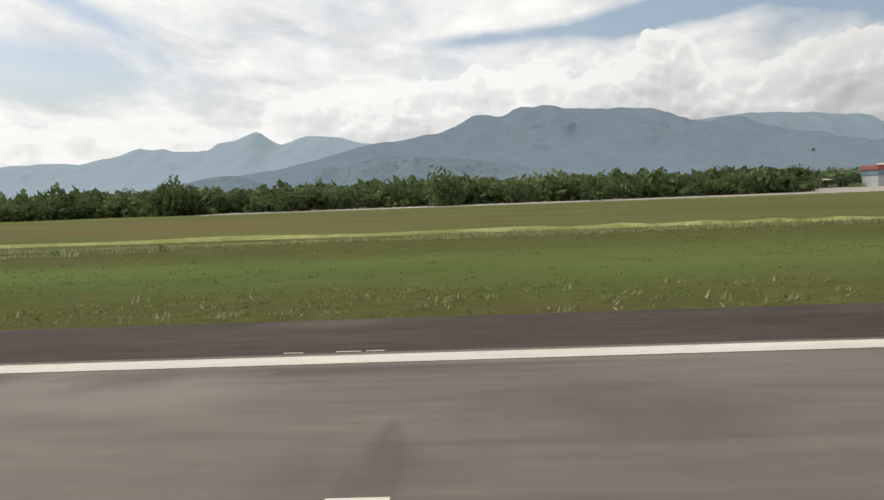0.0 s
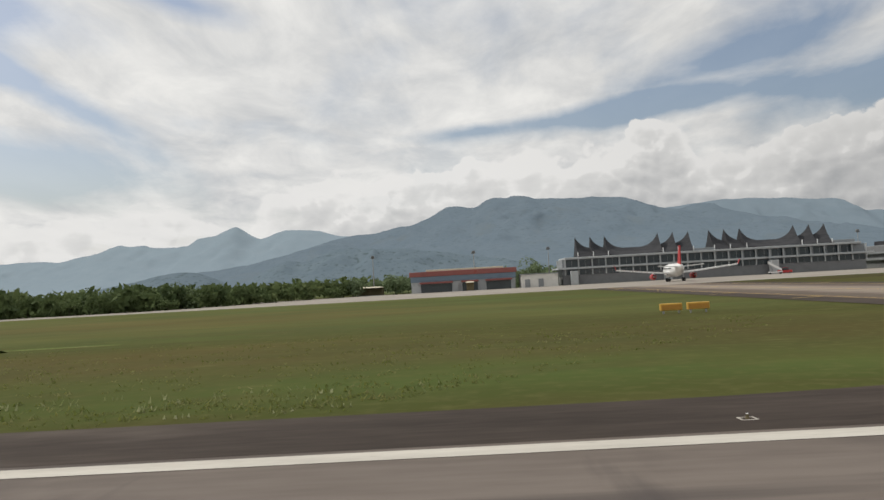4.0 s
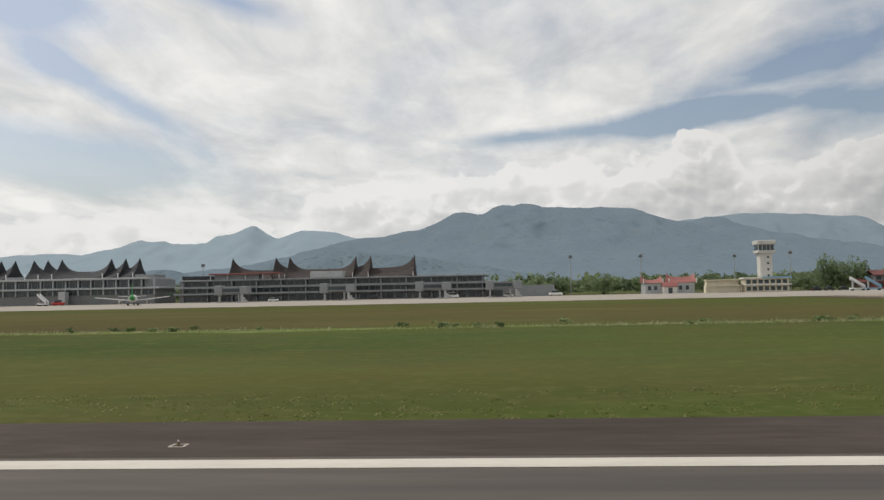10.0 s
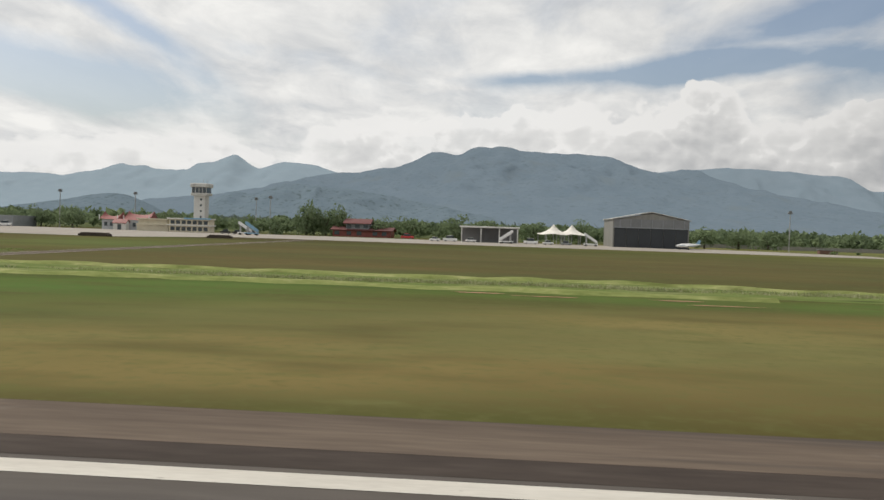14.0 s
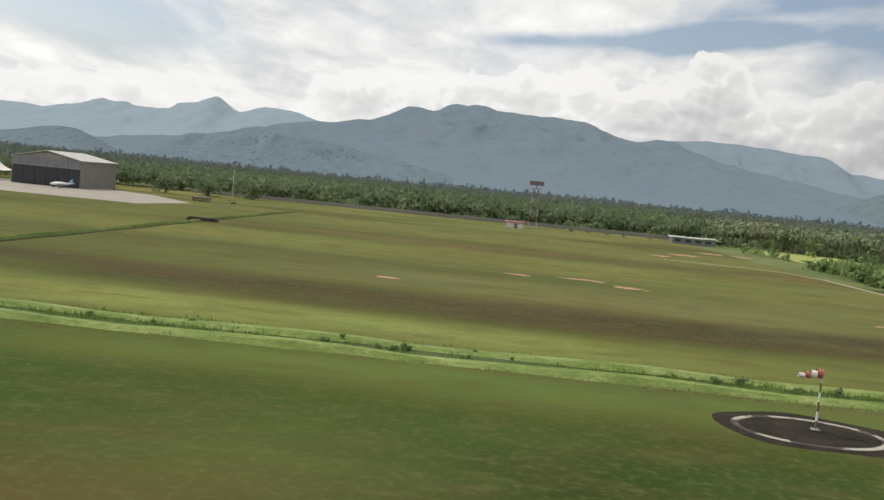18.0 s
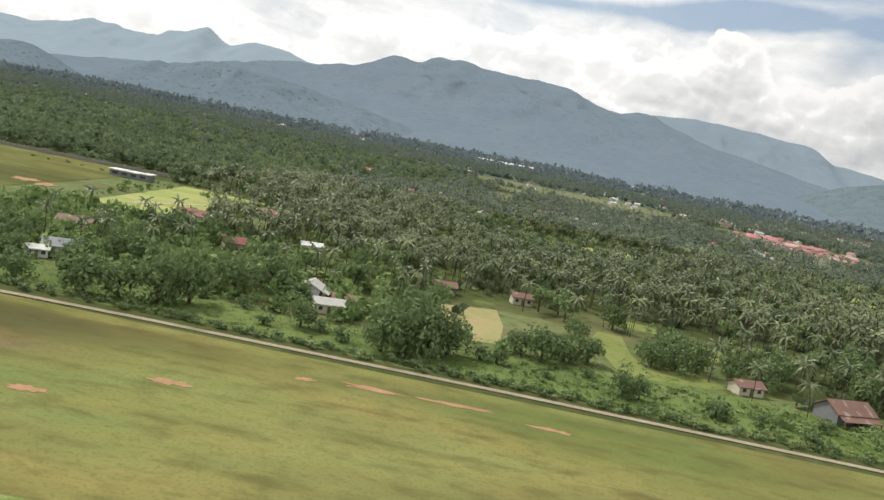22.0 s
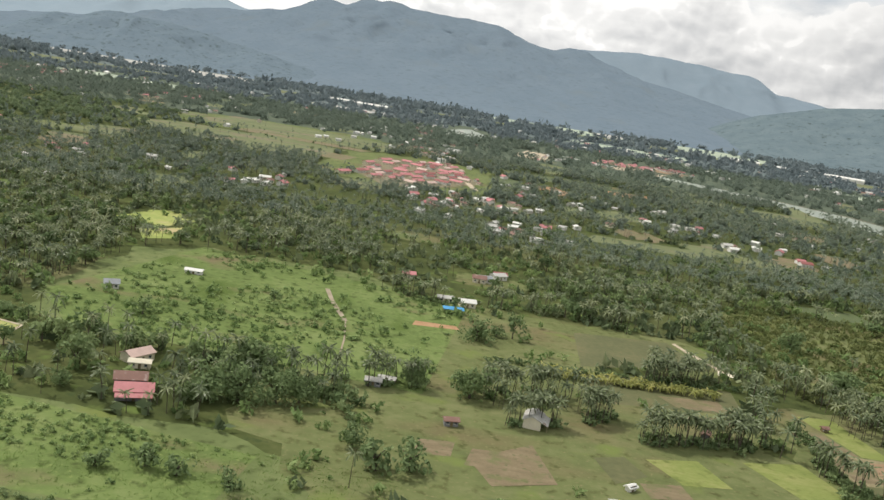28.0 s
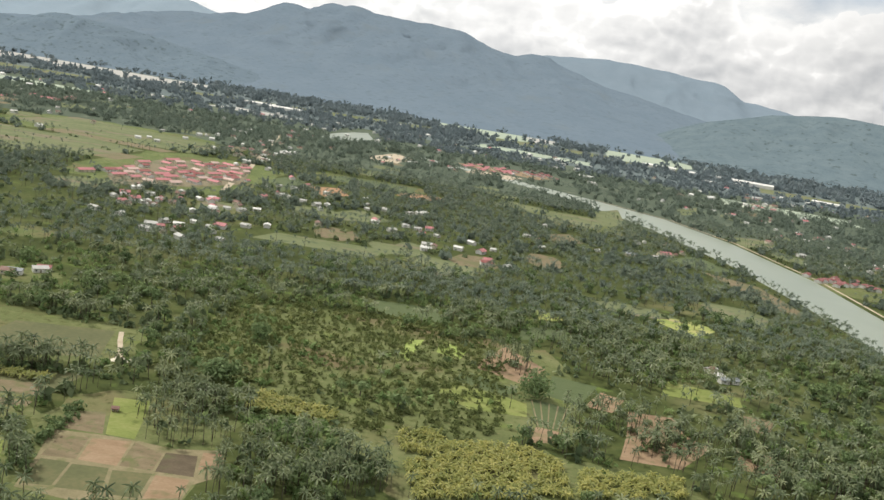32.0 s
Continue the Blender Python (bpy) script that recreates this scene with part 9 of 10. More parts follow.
part("wall", boxes((-1.6, 1.6, -0.6, 0.6, 0, 0.7), bevel=0.03), M_RUST_ROOF, bk)
part("roof", boxes((-1.75, 1.75, -0.75, 0.75, 0.7, 0.8), bevel=0.02), M_WALL_GREY, bk)

# ---- country beyond the airfield ----
def lane(name, pts, half, m, label, z=0.012):
    fine = []
    for a, b in zip(pts, pts[1:]):
        n = max(1, int(math.dist(a, b) / 4))
        fine += [(a[0] + (b[0] - a[0]) * k / n, a[1] + (b[1] - a[1]) * k / n) for k in range(n)]
    return tagged(part(name, strip(fine + [pts[-1]], half, z), m), label, "road", kind="structure")


lane("perimeter_road", [(478, 124), (488, 123), (493.5, 121), (496.2, 114), (497.2, 100), (497, 90), (498.5, 83), (501, 79.5), (506, 76.6), (513, 75.4), (525, 76.4), (545, 77.4), (580, 78), (612, 77.8), (640, 77.2), (652, 75.6), (657, 73.8), (659.6, 70.4),
                        (660.4, 66), (660.4, 40), (660.4, -40)], 0.45, M_ROADPALE, "pale narrow perimeter road round the airfield", 0.016)
lane("dirt_track", [(657, 77.2), (664, 78.2), (675, 78.8), (690, 78.4), (705, 78), (745, 74)], 0.34, M_SOIL, "orange dirt track along the boundary", 0.0)
lane("hedge_ditch", [(645, 79.8), (664, 80.0), (690, 79.6), (745, 75.6)], 0.62, M_TRENCH, "dark hedge-lined ditch beside the track", 0.004)
lane("path", [(656, 114), (657.5, 129.5), (664, 130.6), (690, 130.4), (695.4, 129), (695.6, 121), (694.8, 112)], 0.32, M_TRACK, "pale footpath round the playing field", 0.0)
lane("path", [(658, 131), (662, 142), (658, 158)], 0.6, M_TRACK, "pale footpath into the palms")
lane("path", [(734.6, 184), (737.5, 174), (742.4, 161)], 0.5, M_ROADPALE, "pale lane across the meadow")
lane("path", [(742.4, 161), (744, 150), (745, 138)], 0.16, M_ROADPALE, "thin footpath across the meadow", 0.016)
lane("path", [(811.4, 185), (813.5, 179), (816.5, 172), (818, 168)], 0.55, M_TRACK, "pale sandy path")
flat("sand_yard", [(816.2, 165.6), (820.6, 166), (820.2, 168.8), (817, 169)], 0.0, paint("pale_sand", (0.62, 0.56, 0.44), 0.95), "pale sandy yard", "ground")
lane("path", [(512, 150), (516, 158), (520, 166)], 0.5, M_TRACK, "pale track to the red-roofed house")
lane("village_road", [(764, 425), (757, 470), (749, 530), (720, 700), (691, 874)], 1.6, M_TRACK, "pale village road")
lane("river_path", [(RIVER_R[i] + 4.5, RIVER_Y[i]) for i in range(8)], 0.8, M_TRACK, "pale path on the river bank")
river = [(RIVER_L[i], RIVER_Y[i]) for i in range(10)] + [(RIVER_R[i], RIVER_Y[i]) for i in reversed(range(10))]
flat("river", river, -0.03, M_WATER, "broad grey-green river", "water")
flat("pond", [(725, 911), (765, 924), (768, 1010), (748, 1116), (735, 1080), (722, 1000)], -0.03, M_WATER, "pale grey-green pond", "water")
for i, (a, b, n) in enumerate(((622, 84, 3), (631, 86, 2), (633, 80.5, 2))):
    for k in range(n):
        flat("fish_pond", [(a - 1.6 + 1.7 * k, b - 0.9), (a - 0.2 + 1.7 * k, b - 0.9), (a - 0.2 + 1.7 * k, b + 0.9), (a - 1.6 + 1.7 * k, b + 0.9)], -0.015, M_POND, "small still fish pond", "water")

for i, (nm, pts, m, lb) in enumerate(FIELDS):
    # Grass beyond y 300 takes the copy with haze in its colour.
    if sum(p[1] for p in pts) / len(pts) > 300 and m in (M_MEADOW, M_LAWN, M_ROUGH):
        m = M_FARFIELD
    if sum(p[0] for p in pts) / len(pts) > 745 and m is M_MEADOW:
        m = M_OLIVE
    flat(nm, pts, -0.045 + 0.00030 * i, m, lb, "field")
# Marks on the playing field.
for pts in ([(663.4, 116), (665, 127)], [(676, 105), (677.6, 121)], [(688, 109), (688.8, 121)], [(691.5, 110), (692.2, 120)], [(663, 105), (663.6, 111)]):
    lane("pitch_line", pts, 0.035, M_TILLED, "worn line across the playing field", 0.0)
# Ridges of the vegetable field.
for k in range(9):
    lane("crop_row", [(906.3 + 0.52 * k, 170.4 - 0.1 * k), (905.9 + 1.0 * k, 186.6 - 0.3 * k)], 0.16, M_CROP if k % 2 else M_BUND, "row of vegetables", 0.0)


def house(name, label, at, w, d, eave, ridge, wall_m, roof_m, group="", porch=False):
    """A small house: walls, pitched roof, door, windows, perhaps a lean-to porch."""
    t = thing(name, label, "house", at, group)
    part("wall", gable_wall(-w / 2, w / 2, -d / 2, d / 2, eave, ridge), wall_m, t)
    part("roof", gable(-w / 2, w / 2, -d / 2, d / 2, eave + 0.1, ridge + 0.1, 0.22), roof_m, t)
    dr = part("door", boxes((-0.2, 0.2, -d / 2 - 0.03, -d / 2, 0.02, 0.85)), M_SIGN_BACK, t)
    part("handle", boxes((0.13, 0.16, -d / 2 - 0.05, -d / 2 - 0.03, 0.40, 0.48)), M_STEEL, dr)
    for sx in (-0.3, 0.3):
        wn = part("window", boxes((sx * w - 0.22, sx * w + 0.22, -d / 2 - 0.03, -d / 2, 0.42, 0.82)), M_GLASS, t)
        part("sill", boxes((sx * w - 0.26, sx * w + 0.26, -d / 2 - 0.08, -d / 2, 0.375, 0.415)), M_WALL_WHITE, wn)
    if porch:
        bm = bmesh.new()
        a = [bm.verts.new(p) for p in ((-w / 2, -d / 2 - 1.1, eave * 0.72), (w / 2, -d / 2 - 1.1, eave * 0.72), (w / 2, -d / 2 - 0.2, eave * 0.98), (-w / 2, -d / 2 - 0.2, eave * 0.98))]
        f = bm.faces.new(a)
        g = bmesh.ops.extrude_face_region(bm, geom=[f])
        bmesh.ops.translate(bm, vec=(0, 0, -0.07), verts=[v for v in g["geom"] if isinstance(v, bmesh.types.BMVert)])
        bmesh.ops.recalc_face_normals(bm, faces=bm.faces)
        part("porch_roof", bm, roof_m, t)
        for px in (-w / 2 + 0.1, w / 2 - 0.1):
            part("post", boxes((px - 0.05, px + 0.05, -d / 2 - 1.05, -d / 2 - 0.95, 0, eave * 0.72)), M_SIGN_BACK, t)
    return t


HOUSES = [  # x, y, turn, width, depth, eave, ridge, wall, roof, porch, what
    (616.3, 94.0, 24, 5.2, 3.4, 1.2, 2.3, M_WALL_GREY, M_RUST_ROOF, True, "long house with a rust-red iron roof among palms"),
    (607.0, 98.0, 20, 3.2, 2.2, 0.9, 1.5, M_WALL_CREAM, M_RUST_ROOF, False, "small house with a rusty roof among palms"),
    (630.9, 95.5, 14, 3.6, 2.4, 1.0, 1.7, M_WALL_CREAM, M_ZINC_ROOF, True, "small house with a patched grey iron roof"),
    (639.0, 111.0, 5, 2.8, 2.2, 1.0, 1.6, M_WALL_WHITE, M_ZINC_ROOF, False, "small house with a pale iron roof"),
    (655.5, 76.6, 18, 1.5, 1.3, 0.85, 1.15, M_WALL_WHITE, M_PINK_ROOF, False, "tiny guard hut with a faded red roof at the bend"),
    (722.0, 108.5, 20, 4.8, 3.0, 1.3, 2.1, M_WALL_GREY, M_PINK_ROOF, True, "grey house with a faded red iron roof"),
    (720.0, 112.2, 20, 4.2, 2.6, 1.3, 2.1, M_WALL_GREY, M_RUST_ROOF, False, "house with a brown iron roof"),
    (716.8, 122.5, 60, 4.2, 2.6, 1.1, 1.8, M_WALL_CREAM, M_PALE_ROOF, False, "house with a pale salmon roof"),
    (718.4, 119.6, 12, 3.0, 1.5, 0.9, 1.3, M_WALL_CREAM, M_WALL_CREAM, False, "low annex with a cream roof"),
    (548.7, 134.5, 20, 3.2, 2.2, 1.2, 1.7, M_WALL_WHITE, M_WALL_WHITE, False, "house with a bright white roof among dark trees"),
    (671.6, 321, 20, 4.2, 2.6, 1.1, 1.7, M_WALL_WHITE, M_PINK_ROOF, False, "house with a faded red roof in the palms"),
    (679.4, 344, 10, 4.6, 2.8, 1.1, 1.7, M_WALL_WHITE, M_WALL_WHITE, False, "white-roofed house in the palms"),
    (677.3, 330, 15, 5.2, 2.8, 1.1, 1.6, M_WALL_WHITE, M_WALL_WHITE, False, "long white-roofed house in the palms"),
    (697.3, 158.0, 25, 2.6, 2.2, 1.0, 1.7, M_WALL_WHITE, M_PANEL_GREY, False, "small white house in the meadow"),
    (708.4, 122.0, 10, 1.6, 1.3, 0.9, 1.3, M_WALL_WHITE, M_ZINC_ROOF, False, "tiny shed with a pale roof"),
    (754.0, 131.0, 0, 2.6, 1.6, 0.6, 0.9, M_WALL_GREY, M_ZINC_ROOF, False, "low open shed with a grey roof"),
    (526.6, 142.2, 10, 4.6, 3.2, 1.2, 2.1, M_WALL_WHITE, M_RED_ROOF, False, "house with a bright red roof in a clearing"),
    (529.8, 143.0, 100, 2.2, 2.4, 1.2, 1.9, M_WALL_GREY, M_WALL_WHITE, False, "grey annex with a white roof"),
    (533.6, 165.0, 5, 3.6, 2.6, 1.1, 1.9, M_WALL_CREAM, M_RED_ROOF, False, "house with a red roof among trees"),
    (540.0, 122.5, 30, 3.0, 2.6, 1.2, 2.0, M_WALL_CREAM, M_RED_ROOF, False, "house with a red roof among trees"),
    (528.2, 96.6, 25, 4.2, 2.6, 1.2, 2.0, M_WALL_WHITE, M_PANEL_GREY, False, "house with a pale blue-white roof"),
    (526.6, 94.0, 25, 2.4, 1.6, 0.9, 1.3, M_WALL_WHITE, M_WALL_WHITE, False, "low white annex beside a house"),
    (520.6, 114.2, 10, 4.4, 2.6, 1.1, 1.8, M_WALL_CREAM, M_RUST_ROOF, False, "house with a brown roof among trees"),
    (559.7, 95.7, 18, 3.2, 2.2, 1.0, 1.6, M_WALL_CREAM, M_ZINC_ROOF, False, "small house with a pale iron roof"),
    (556.2, 102.3, 95, 3.6, 2.4, 1.2, 1.9, M_WALL_WHITE, M_ZINC_ROOF, True, "white house with a grey roof behind palms"),
    (560.6, 100.4, 10, 2.6, 2.0, 0.9, 1.4, M_WALL_GREY, M_RUST_ROOF, False, "hut with a rust-brown roof"),
    (570.7, 123.4, 10, 3.4, 2.2, 1.0, 1.6, M_WALL_GREY, M_RUST_ROOF, False, "house with a brown roof beside a clearing"),
    (582.0, 126.7, 14, 3.0, 2.0, 1.0, 1.6, M_WALL_CREAM, M_RUST_ROOF, False, "house with a brown roof among palms"),
    (616.2, 140.2, 90, 2.8, 2.0, 1.0, 1.6, paint("orange_wall", (0.45, 0.20, 0.06)), M_RUST_ROOF, False, "small orange-walled house among palms"),
    (656.2, 126.0, 15, 3.2, 2.0, 0.9, 1.4, M_WALL_WHITE, M_ZINC_ROOF, False, "small white house at the field's corner"),
    (654.0, 122.5, 70, 2.4, 1.8, 0.9, 1.4, M_WALL_CREAM, M_RED_ROOF, False, "small house with a red roof"),
    (752.1, 128.4, 5, 2.4, 1.6, 0.9, 1.3, M_WALL_GREY, M_ZINC_ROOF, False, "small grey field hut"),
    (764.9, 117.3, 12, 2.0, 1.3, 0.8, 1.2, M_WALL_GREY, M_RUST_ROOF, False, "small brown field hut"),
    (777.1, 122.6, 80, 3.8, 2.6, 1.3, 2.0, M_WALL_CREAM, M_ZINC_ROOF, True, "cream house with a pale roof among palms"),
    (786.3, 99.6, 6, 1.5, 1.0, 0.6, 0.9, M_WALL_GREY, M_ZINC_ROOF, False, "little open field shelter"),
    (789.0, 105.2, 40, 1.3, 0.8, 0.5, 0.8, M_WALL_WHITE, M_WALL_WHITE, False, "small white field shelter"),
    (804.5, 128.9, 70, 1.7, 1.3, 0.8, 1.2, M_WALL_GREY, M_RUST_ROOF, False, "tiny hut with a rusty roof under palms"),
    (828.1, 141.9, 10, 1.0, 0.8, 0.6, 0.95, M_SIGN_BACK, M_RUST_ROOF, False, "tiny dark field hut"),
    (765.5, 188.5, 10, 3.6, 2.4, 1.1, 1.7, M_WALL_CREAM, M_WALL_WHITE, False, "house with a white roof by the building plot"),
    (760.5, 190.0, 10, 3.6, 2.0, 0.9, 1.4, M_WALL_CREAM, M_ZINC_ROOF, False, "half-built house on bare soil"),
    (773.4, 224.6, 15, 3.4, 2.4, 1.1, 1.7, M_WALL_WHITE, M_RED_ROOF, False, "house with a red roof at the palms' edge"),
    (769.0, 217.0, 12, 4.2, 2.4, 1.1, 1.7, M_WALL_WHITE, M_PANEL_GREY, False, "white house at the palms' edge"),
    (750.4, 208.5, 10, 3.2, 2.4, 1.0, 1.6, M_WALL_CREAM, M_PINK_ROOF, False, "house with a faded red roof under palms"),
    (706.5, 178.5, 5, 3.6, 1.6, 0.7, 1.1, M_WALL_WHITE, M_WALL_WHITE, False, "low white ruin in the meadow"),
    (959.9, 235.0, 20, 3.4, 2.2, 1.0, 1.6, M_WALL_WHITE, M_WALL_WHITE, False, "white shed among palms"),
    (962.6, 227.5, 20, 6.0, 2.4, 1.0, 1.6, M_WALL_WHITE, M_PANEL_GREY, False, "long white shed among palms"),
    (896.6, 341.0, 10, 5.0, 3.0, 1.3, 2.1, M_WALL_WHITE, M_RED_ROOF, False, "house with a bright red roof beside fields"),
    (871.0, 350.8, 10, 4.4, 2.8, 1.3, 2.0, M_WALL_WHITE, M_WALL_WHITE, False, "white house among palms"),
    (992.0, 450.0, 20, 7.0, 4.0, 1.4, 2.4, M_WALL_CREAM, M_PINK_ROOF, False, "house with a faded red roof by the river"),
    (971.0, 432.0, 10, 6.0, 4.0, 1.2, 1.8, M_WALL_CREAM, M_PANEL_GREY, False, "grey-roofed building by the river")]
for x, y, a, w, d, ev, rg, wm, rm, pch, lb in HOUSES:
    house("house", lb, pose(x, y, -0.06, 0, 0, a), w, d, ev, rg, wm, rm, "", pch)
tarp = thing("tarpaulin_shelter", "bright blue tarpaulin roof on posts at a building plot", "shelter", pose(762.6, 180.8, -0.06, 0, 0, 10))
part("sheet", gable(-2.2, 2.2, -1.2, 1.2, 1.1, 1.45, 0.1), M_BLUE, tarp)
for px, py in ((-2, -1), (2, -1), (2, 1), (-2, 1)):
    part("post", boxes((px - 0.05, px + 0.05, py - 0.05, py + 0.05, 0, 1.1)), M_SIGN_BACK, tarp)
dig = thing("excavator", "small orange digger by the orange dirt track", "digger", pose(654.5, 81.6, -0.05, 0, 0, 30))
part("body", boxes((-0.4, 0.4, -0.3, 0.3, 0.3, 0.7), bevel=0.04), M_SIGN, dig)
part("track", boxes((-0.55, 0.55, -0.42, -0.22, 0, 0.28), bevel=0.08), M_DARK, dig)
part("track", boxes((-0.55, 0.55, 0.22, 0.42, 0, 0.28), bevel=0.08), M_DARK, dig)
part("cab", boxes((-0.1, 0.3, -0.25, 0.1, 0.7, 1.1), bevel=0.04), M_GLASS, dig)
part("arm", blade([(0.4, 0, 0.6), (1.2, 0, 1.3), (1.9, 0, 0.5), (1.75, 0, 0.5), (1.2, 0, 1.1), (0.4, 0, 0.45)], 0.06, 1), M_SIGN, dig)

# Village houses, built once in a few kinds and repeated.
KINDS = [house("village_house", "village house with a rust-brown iron roof", pose(600, 330, -0.06), 3.4, 2.4, 1.1, 1.8, M_WALL_CREAM, M_RUST_ROOF, "village houses"),
         house("village_house", "village house with a pale zinc roof", pose(606, 336, -0.06), 3.8, 2.6, 1.1, 1.7, M_WALL_WHITE, M_ZINC_ROOF, "village houses"),
         house("village_house", "village house with a faded red roof", pose(594, 338, -0.06), 3.6, 2.6, 1.1, 1.9, M_WALL_WHITE, M_PINK_ROOF, "village houses"),
         house("village_house", "white village house with a white roof", pose(612, 328, -0.06), 3.2, 2.4, 1.1, 1.6, M_WALL_WHITE, M_WALL_WHITE, "village houses")]
for x, y, k, s, a in HOMES:
    if y > 560:
        continue
    copy_thing(KINDS[k], pose(x, y, -0.06, 0, 0, a) @ Matrix.Diagonal((s, s, s, 1)))

# Houses of the far villages, too small to tell apart.
for k, (wm, rm, what) in enumerate(((M_WALL_CREAM, M_RUST_ROOF, "rust-brown"), (M_WALL_WHITE, M_ZINC_ROOF, "pale zinc"), (M_WALL_WHITE, M_PINK_ROOF, "faded red"), (M_WALL_WHITE, M_WALL_WHITE, "white"))):
    walls, roofs = bmesh.new(), bmesh.new()
    for x, y, kk, s, a in HOMES:
        if y > 560 and kk == k:
            for bm, src in ((walls, gable_wall(-1.8 * s, 1.8 * s, -1.25 * s, 1.25 * s, 1.1 * s, 1.8 * s)), (roofs, gable(-1.8 * s, 1.8 * s, -1.25 * s, 1.25 * s, 1.2 * s, 1.9 * s, 0.22))):
                bmesh.ops.transform(src, matrix=pose(x, y, -0.06, 0, 0, a), verts=src.verts)
                me = bpy.data.meshes.new("house_piece")
                src.to_mesh(me)
                src.free()
                bm.from_mesh(me)
                bpy.data.meshes.remove(me)
    tagged(part("distant_house_walls", walls, wm), f"walls of distant village houses with {what} roofs", "houses", kind="stuff")
    tagged(part("distant_house_roofs", roofs, rm), f"{what} roofs of distant village houses", "houses", kind="stuff")

# Rows of the red-roofed housing estate.
row_k = [house("row_house", "terrace of estate houses under a faded red tiled roof", pose(700, 410, -0.06, 0, 0, 62), 9, 3.4, 1.2, 2.0, M_WALL_CREAM, M_PINK_ROOF, "estate terraces"),
         house("row_house", "terrace of estate houses under a bright red tiled roof", pose(706, 424, -0.06, 0, 0, 62), 7, 3.4, 1.2, 2.0, M_WALL_WHITE, M_RED_ROOF, "estate terraces"),
         house("row_house", "terrace of estate houses under a pale weathered roof", pose(712, 438, -0.06, 0, 0, 62), 7, 3.4, 1.2, 2.0, M_WALL_CREAM, M_PALE_ROOF, "estate terraces")]
ESTATE = [(707, 418), (702, 450), (703, 507), (732, 538), (750, 530), (766, 455), (748, 415), (723, 388)]


def in_estate(x, y):
    return all((bx - ax) * (y - ay) - (by - ay) * (x - ax) < 0 for (ax, ay), (bx, by) in zip(ESTATE, ESTATE[1:] + ESTATE[:1]))


for i in range(11):
    for k in range(8):
        x, y = 694 + 9.0 * k + 2.0 * i + v_rng.normal(0, 1.6), 404 + 14 * i - 3.0 * k + v_rng.normal(0, 2.5)
        if (i or k) and v_rng.random() < 0.95 and in_estate(x, y):
            s = v_rng.uniform(0.7, 1.15)
            copy_thing(row_k[int(v_rng.choice(3, p=(0.66, 0.16, 0.18)))], pose(x, y, -0.06, 0, 0, (62 if v_rng.random() < 0.75 else -28) + v_rng.normal(0, 4)) @ Matrix.Diagonal((s, 1, 1, 1)))
flat("estate_ground", ESTATE, 0.008, M_ESTATE, "pale bare ground of the housing estate", "ground")
flat("estate_ground", blob(925, 850, 46, 34, 711), 0.0, M_CLAY, "bare orange ground between the roofs of a far estate", "ground")
for cx, cy, rx, ry, n, kk in ((905, 835, 26, 26, 26, 0), (950, 865, 24, 26, 20, 1), (1090, 455, 18, 12, 16, 1), (712, 850, 10, 30, 8, 1), (480, 800, 30, 60, 14, 0), (300, 900, 40, 60, 12, 0)):
    for _ in range(n):
        copy_thing(row_k[kk], pose(cx + v_rng.normal(0, rx * 0.55), cy + v_rng.normal(0, ry * 0.55), -0.06, 0, 0, 60 + v_rng.normal(0, 8)))
big = house("factory_shed", "long white factory shed on the far plain", pose(1200, 1480, -0.06, 0, 0, -12), 55, 16, 4, 6, M_WALL_WHITE, M_WALL_WHITE, "factory sheds")
for x, y, a, s in ((1265, 1430, -14, 1.0), (1330, 1390, -16, 1.2), (1375, 1200, -30, 0.7), (1290, 1350, -10, 0.5), (590, 1340, 4, 1.0), (540, 1380, 6, 0.9), (760, 1480, 0, 0.5), (470, 335, 10, 0.22), (500, 286, 8, 0.24), (1010, 960, -8, 0.4), (1240, 1300, 10, 0.4)):
    copy_thing(big, pose(x, y, -0.06, 0, 0, a) @ Matrix.Diagonal((s, s, s, 1)))

# Hedges and single bushes of the meadows.
h_rng = np.random.default_rng(95)
hedge = [(x, 98 + (x - 660) * 0.235 + h_rng.normal(0, 0.6), s, s * h_rng.uniform(0.8, 1.3)) for x, s in zip(np.linspace(658, 698, 62), h_rng.uniform(0.5, 1.0, 62))]
hedge += [(x, 80.2 + h_rng.normal(0, 0.5), s, s * 0.8) for x, s in zip(np.linspace(508, 652, 230), h_rng.uniform(0.18, 0.6, 230))]
hedge += [(x, 80.6 + h_rng.normal(0, 0.2) - max(0, x - 700) * 0.09, s, s * 0.8) for x, s in zip(np.linspace(646, 745, 130), h_rng.uniform(0.3, 0.6, 130))]
hedge += [(x, 133 + h_rng.normal(0, 1.0), s, s) for x, s in zip(np.linspace(664, 692, 34), h_rng.uniform(0.7, 1.2, 34))]
hedge += [(x, 126 - (x - 724) * 0.3 + h_rng.normal(0, 2.2), s, s * 1.2) for x, s in zip(np.linspace(724, 752, 50), h_rng.uniform(0.6, 1.2, 50))]
hedge += [(822.3 + h_rng.normal(0, 0.9), y, s, s * 1.1) for y, s in zip(np.linspace(112, 140, 44), h_rng.uniform(0.4, 0.9, 44))]
hedge += [(x, 152.5 + (x - 786) * 0.12 + h_rng.normal(0, 0.5), s, s) for x, s in zip(np.linspace(770, 822, 60), h_rng.uniform(0.3, 0.7, 60))]
scatter("hedges", BUSH_MID, hedge, M_LEAF, "dark green hedges between meadows and tracks", "hedge")
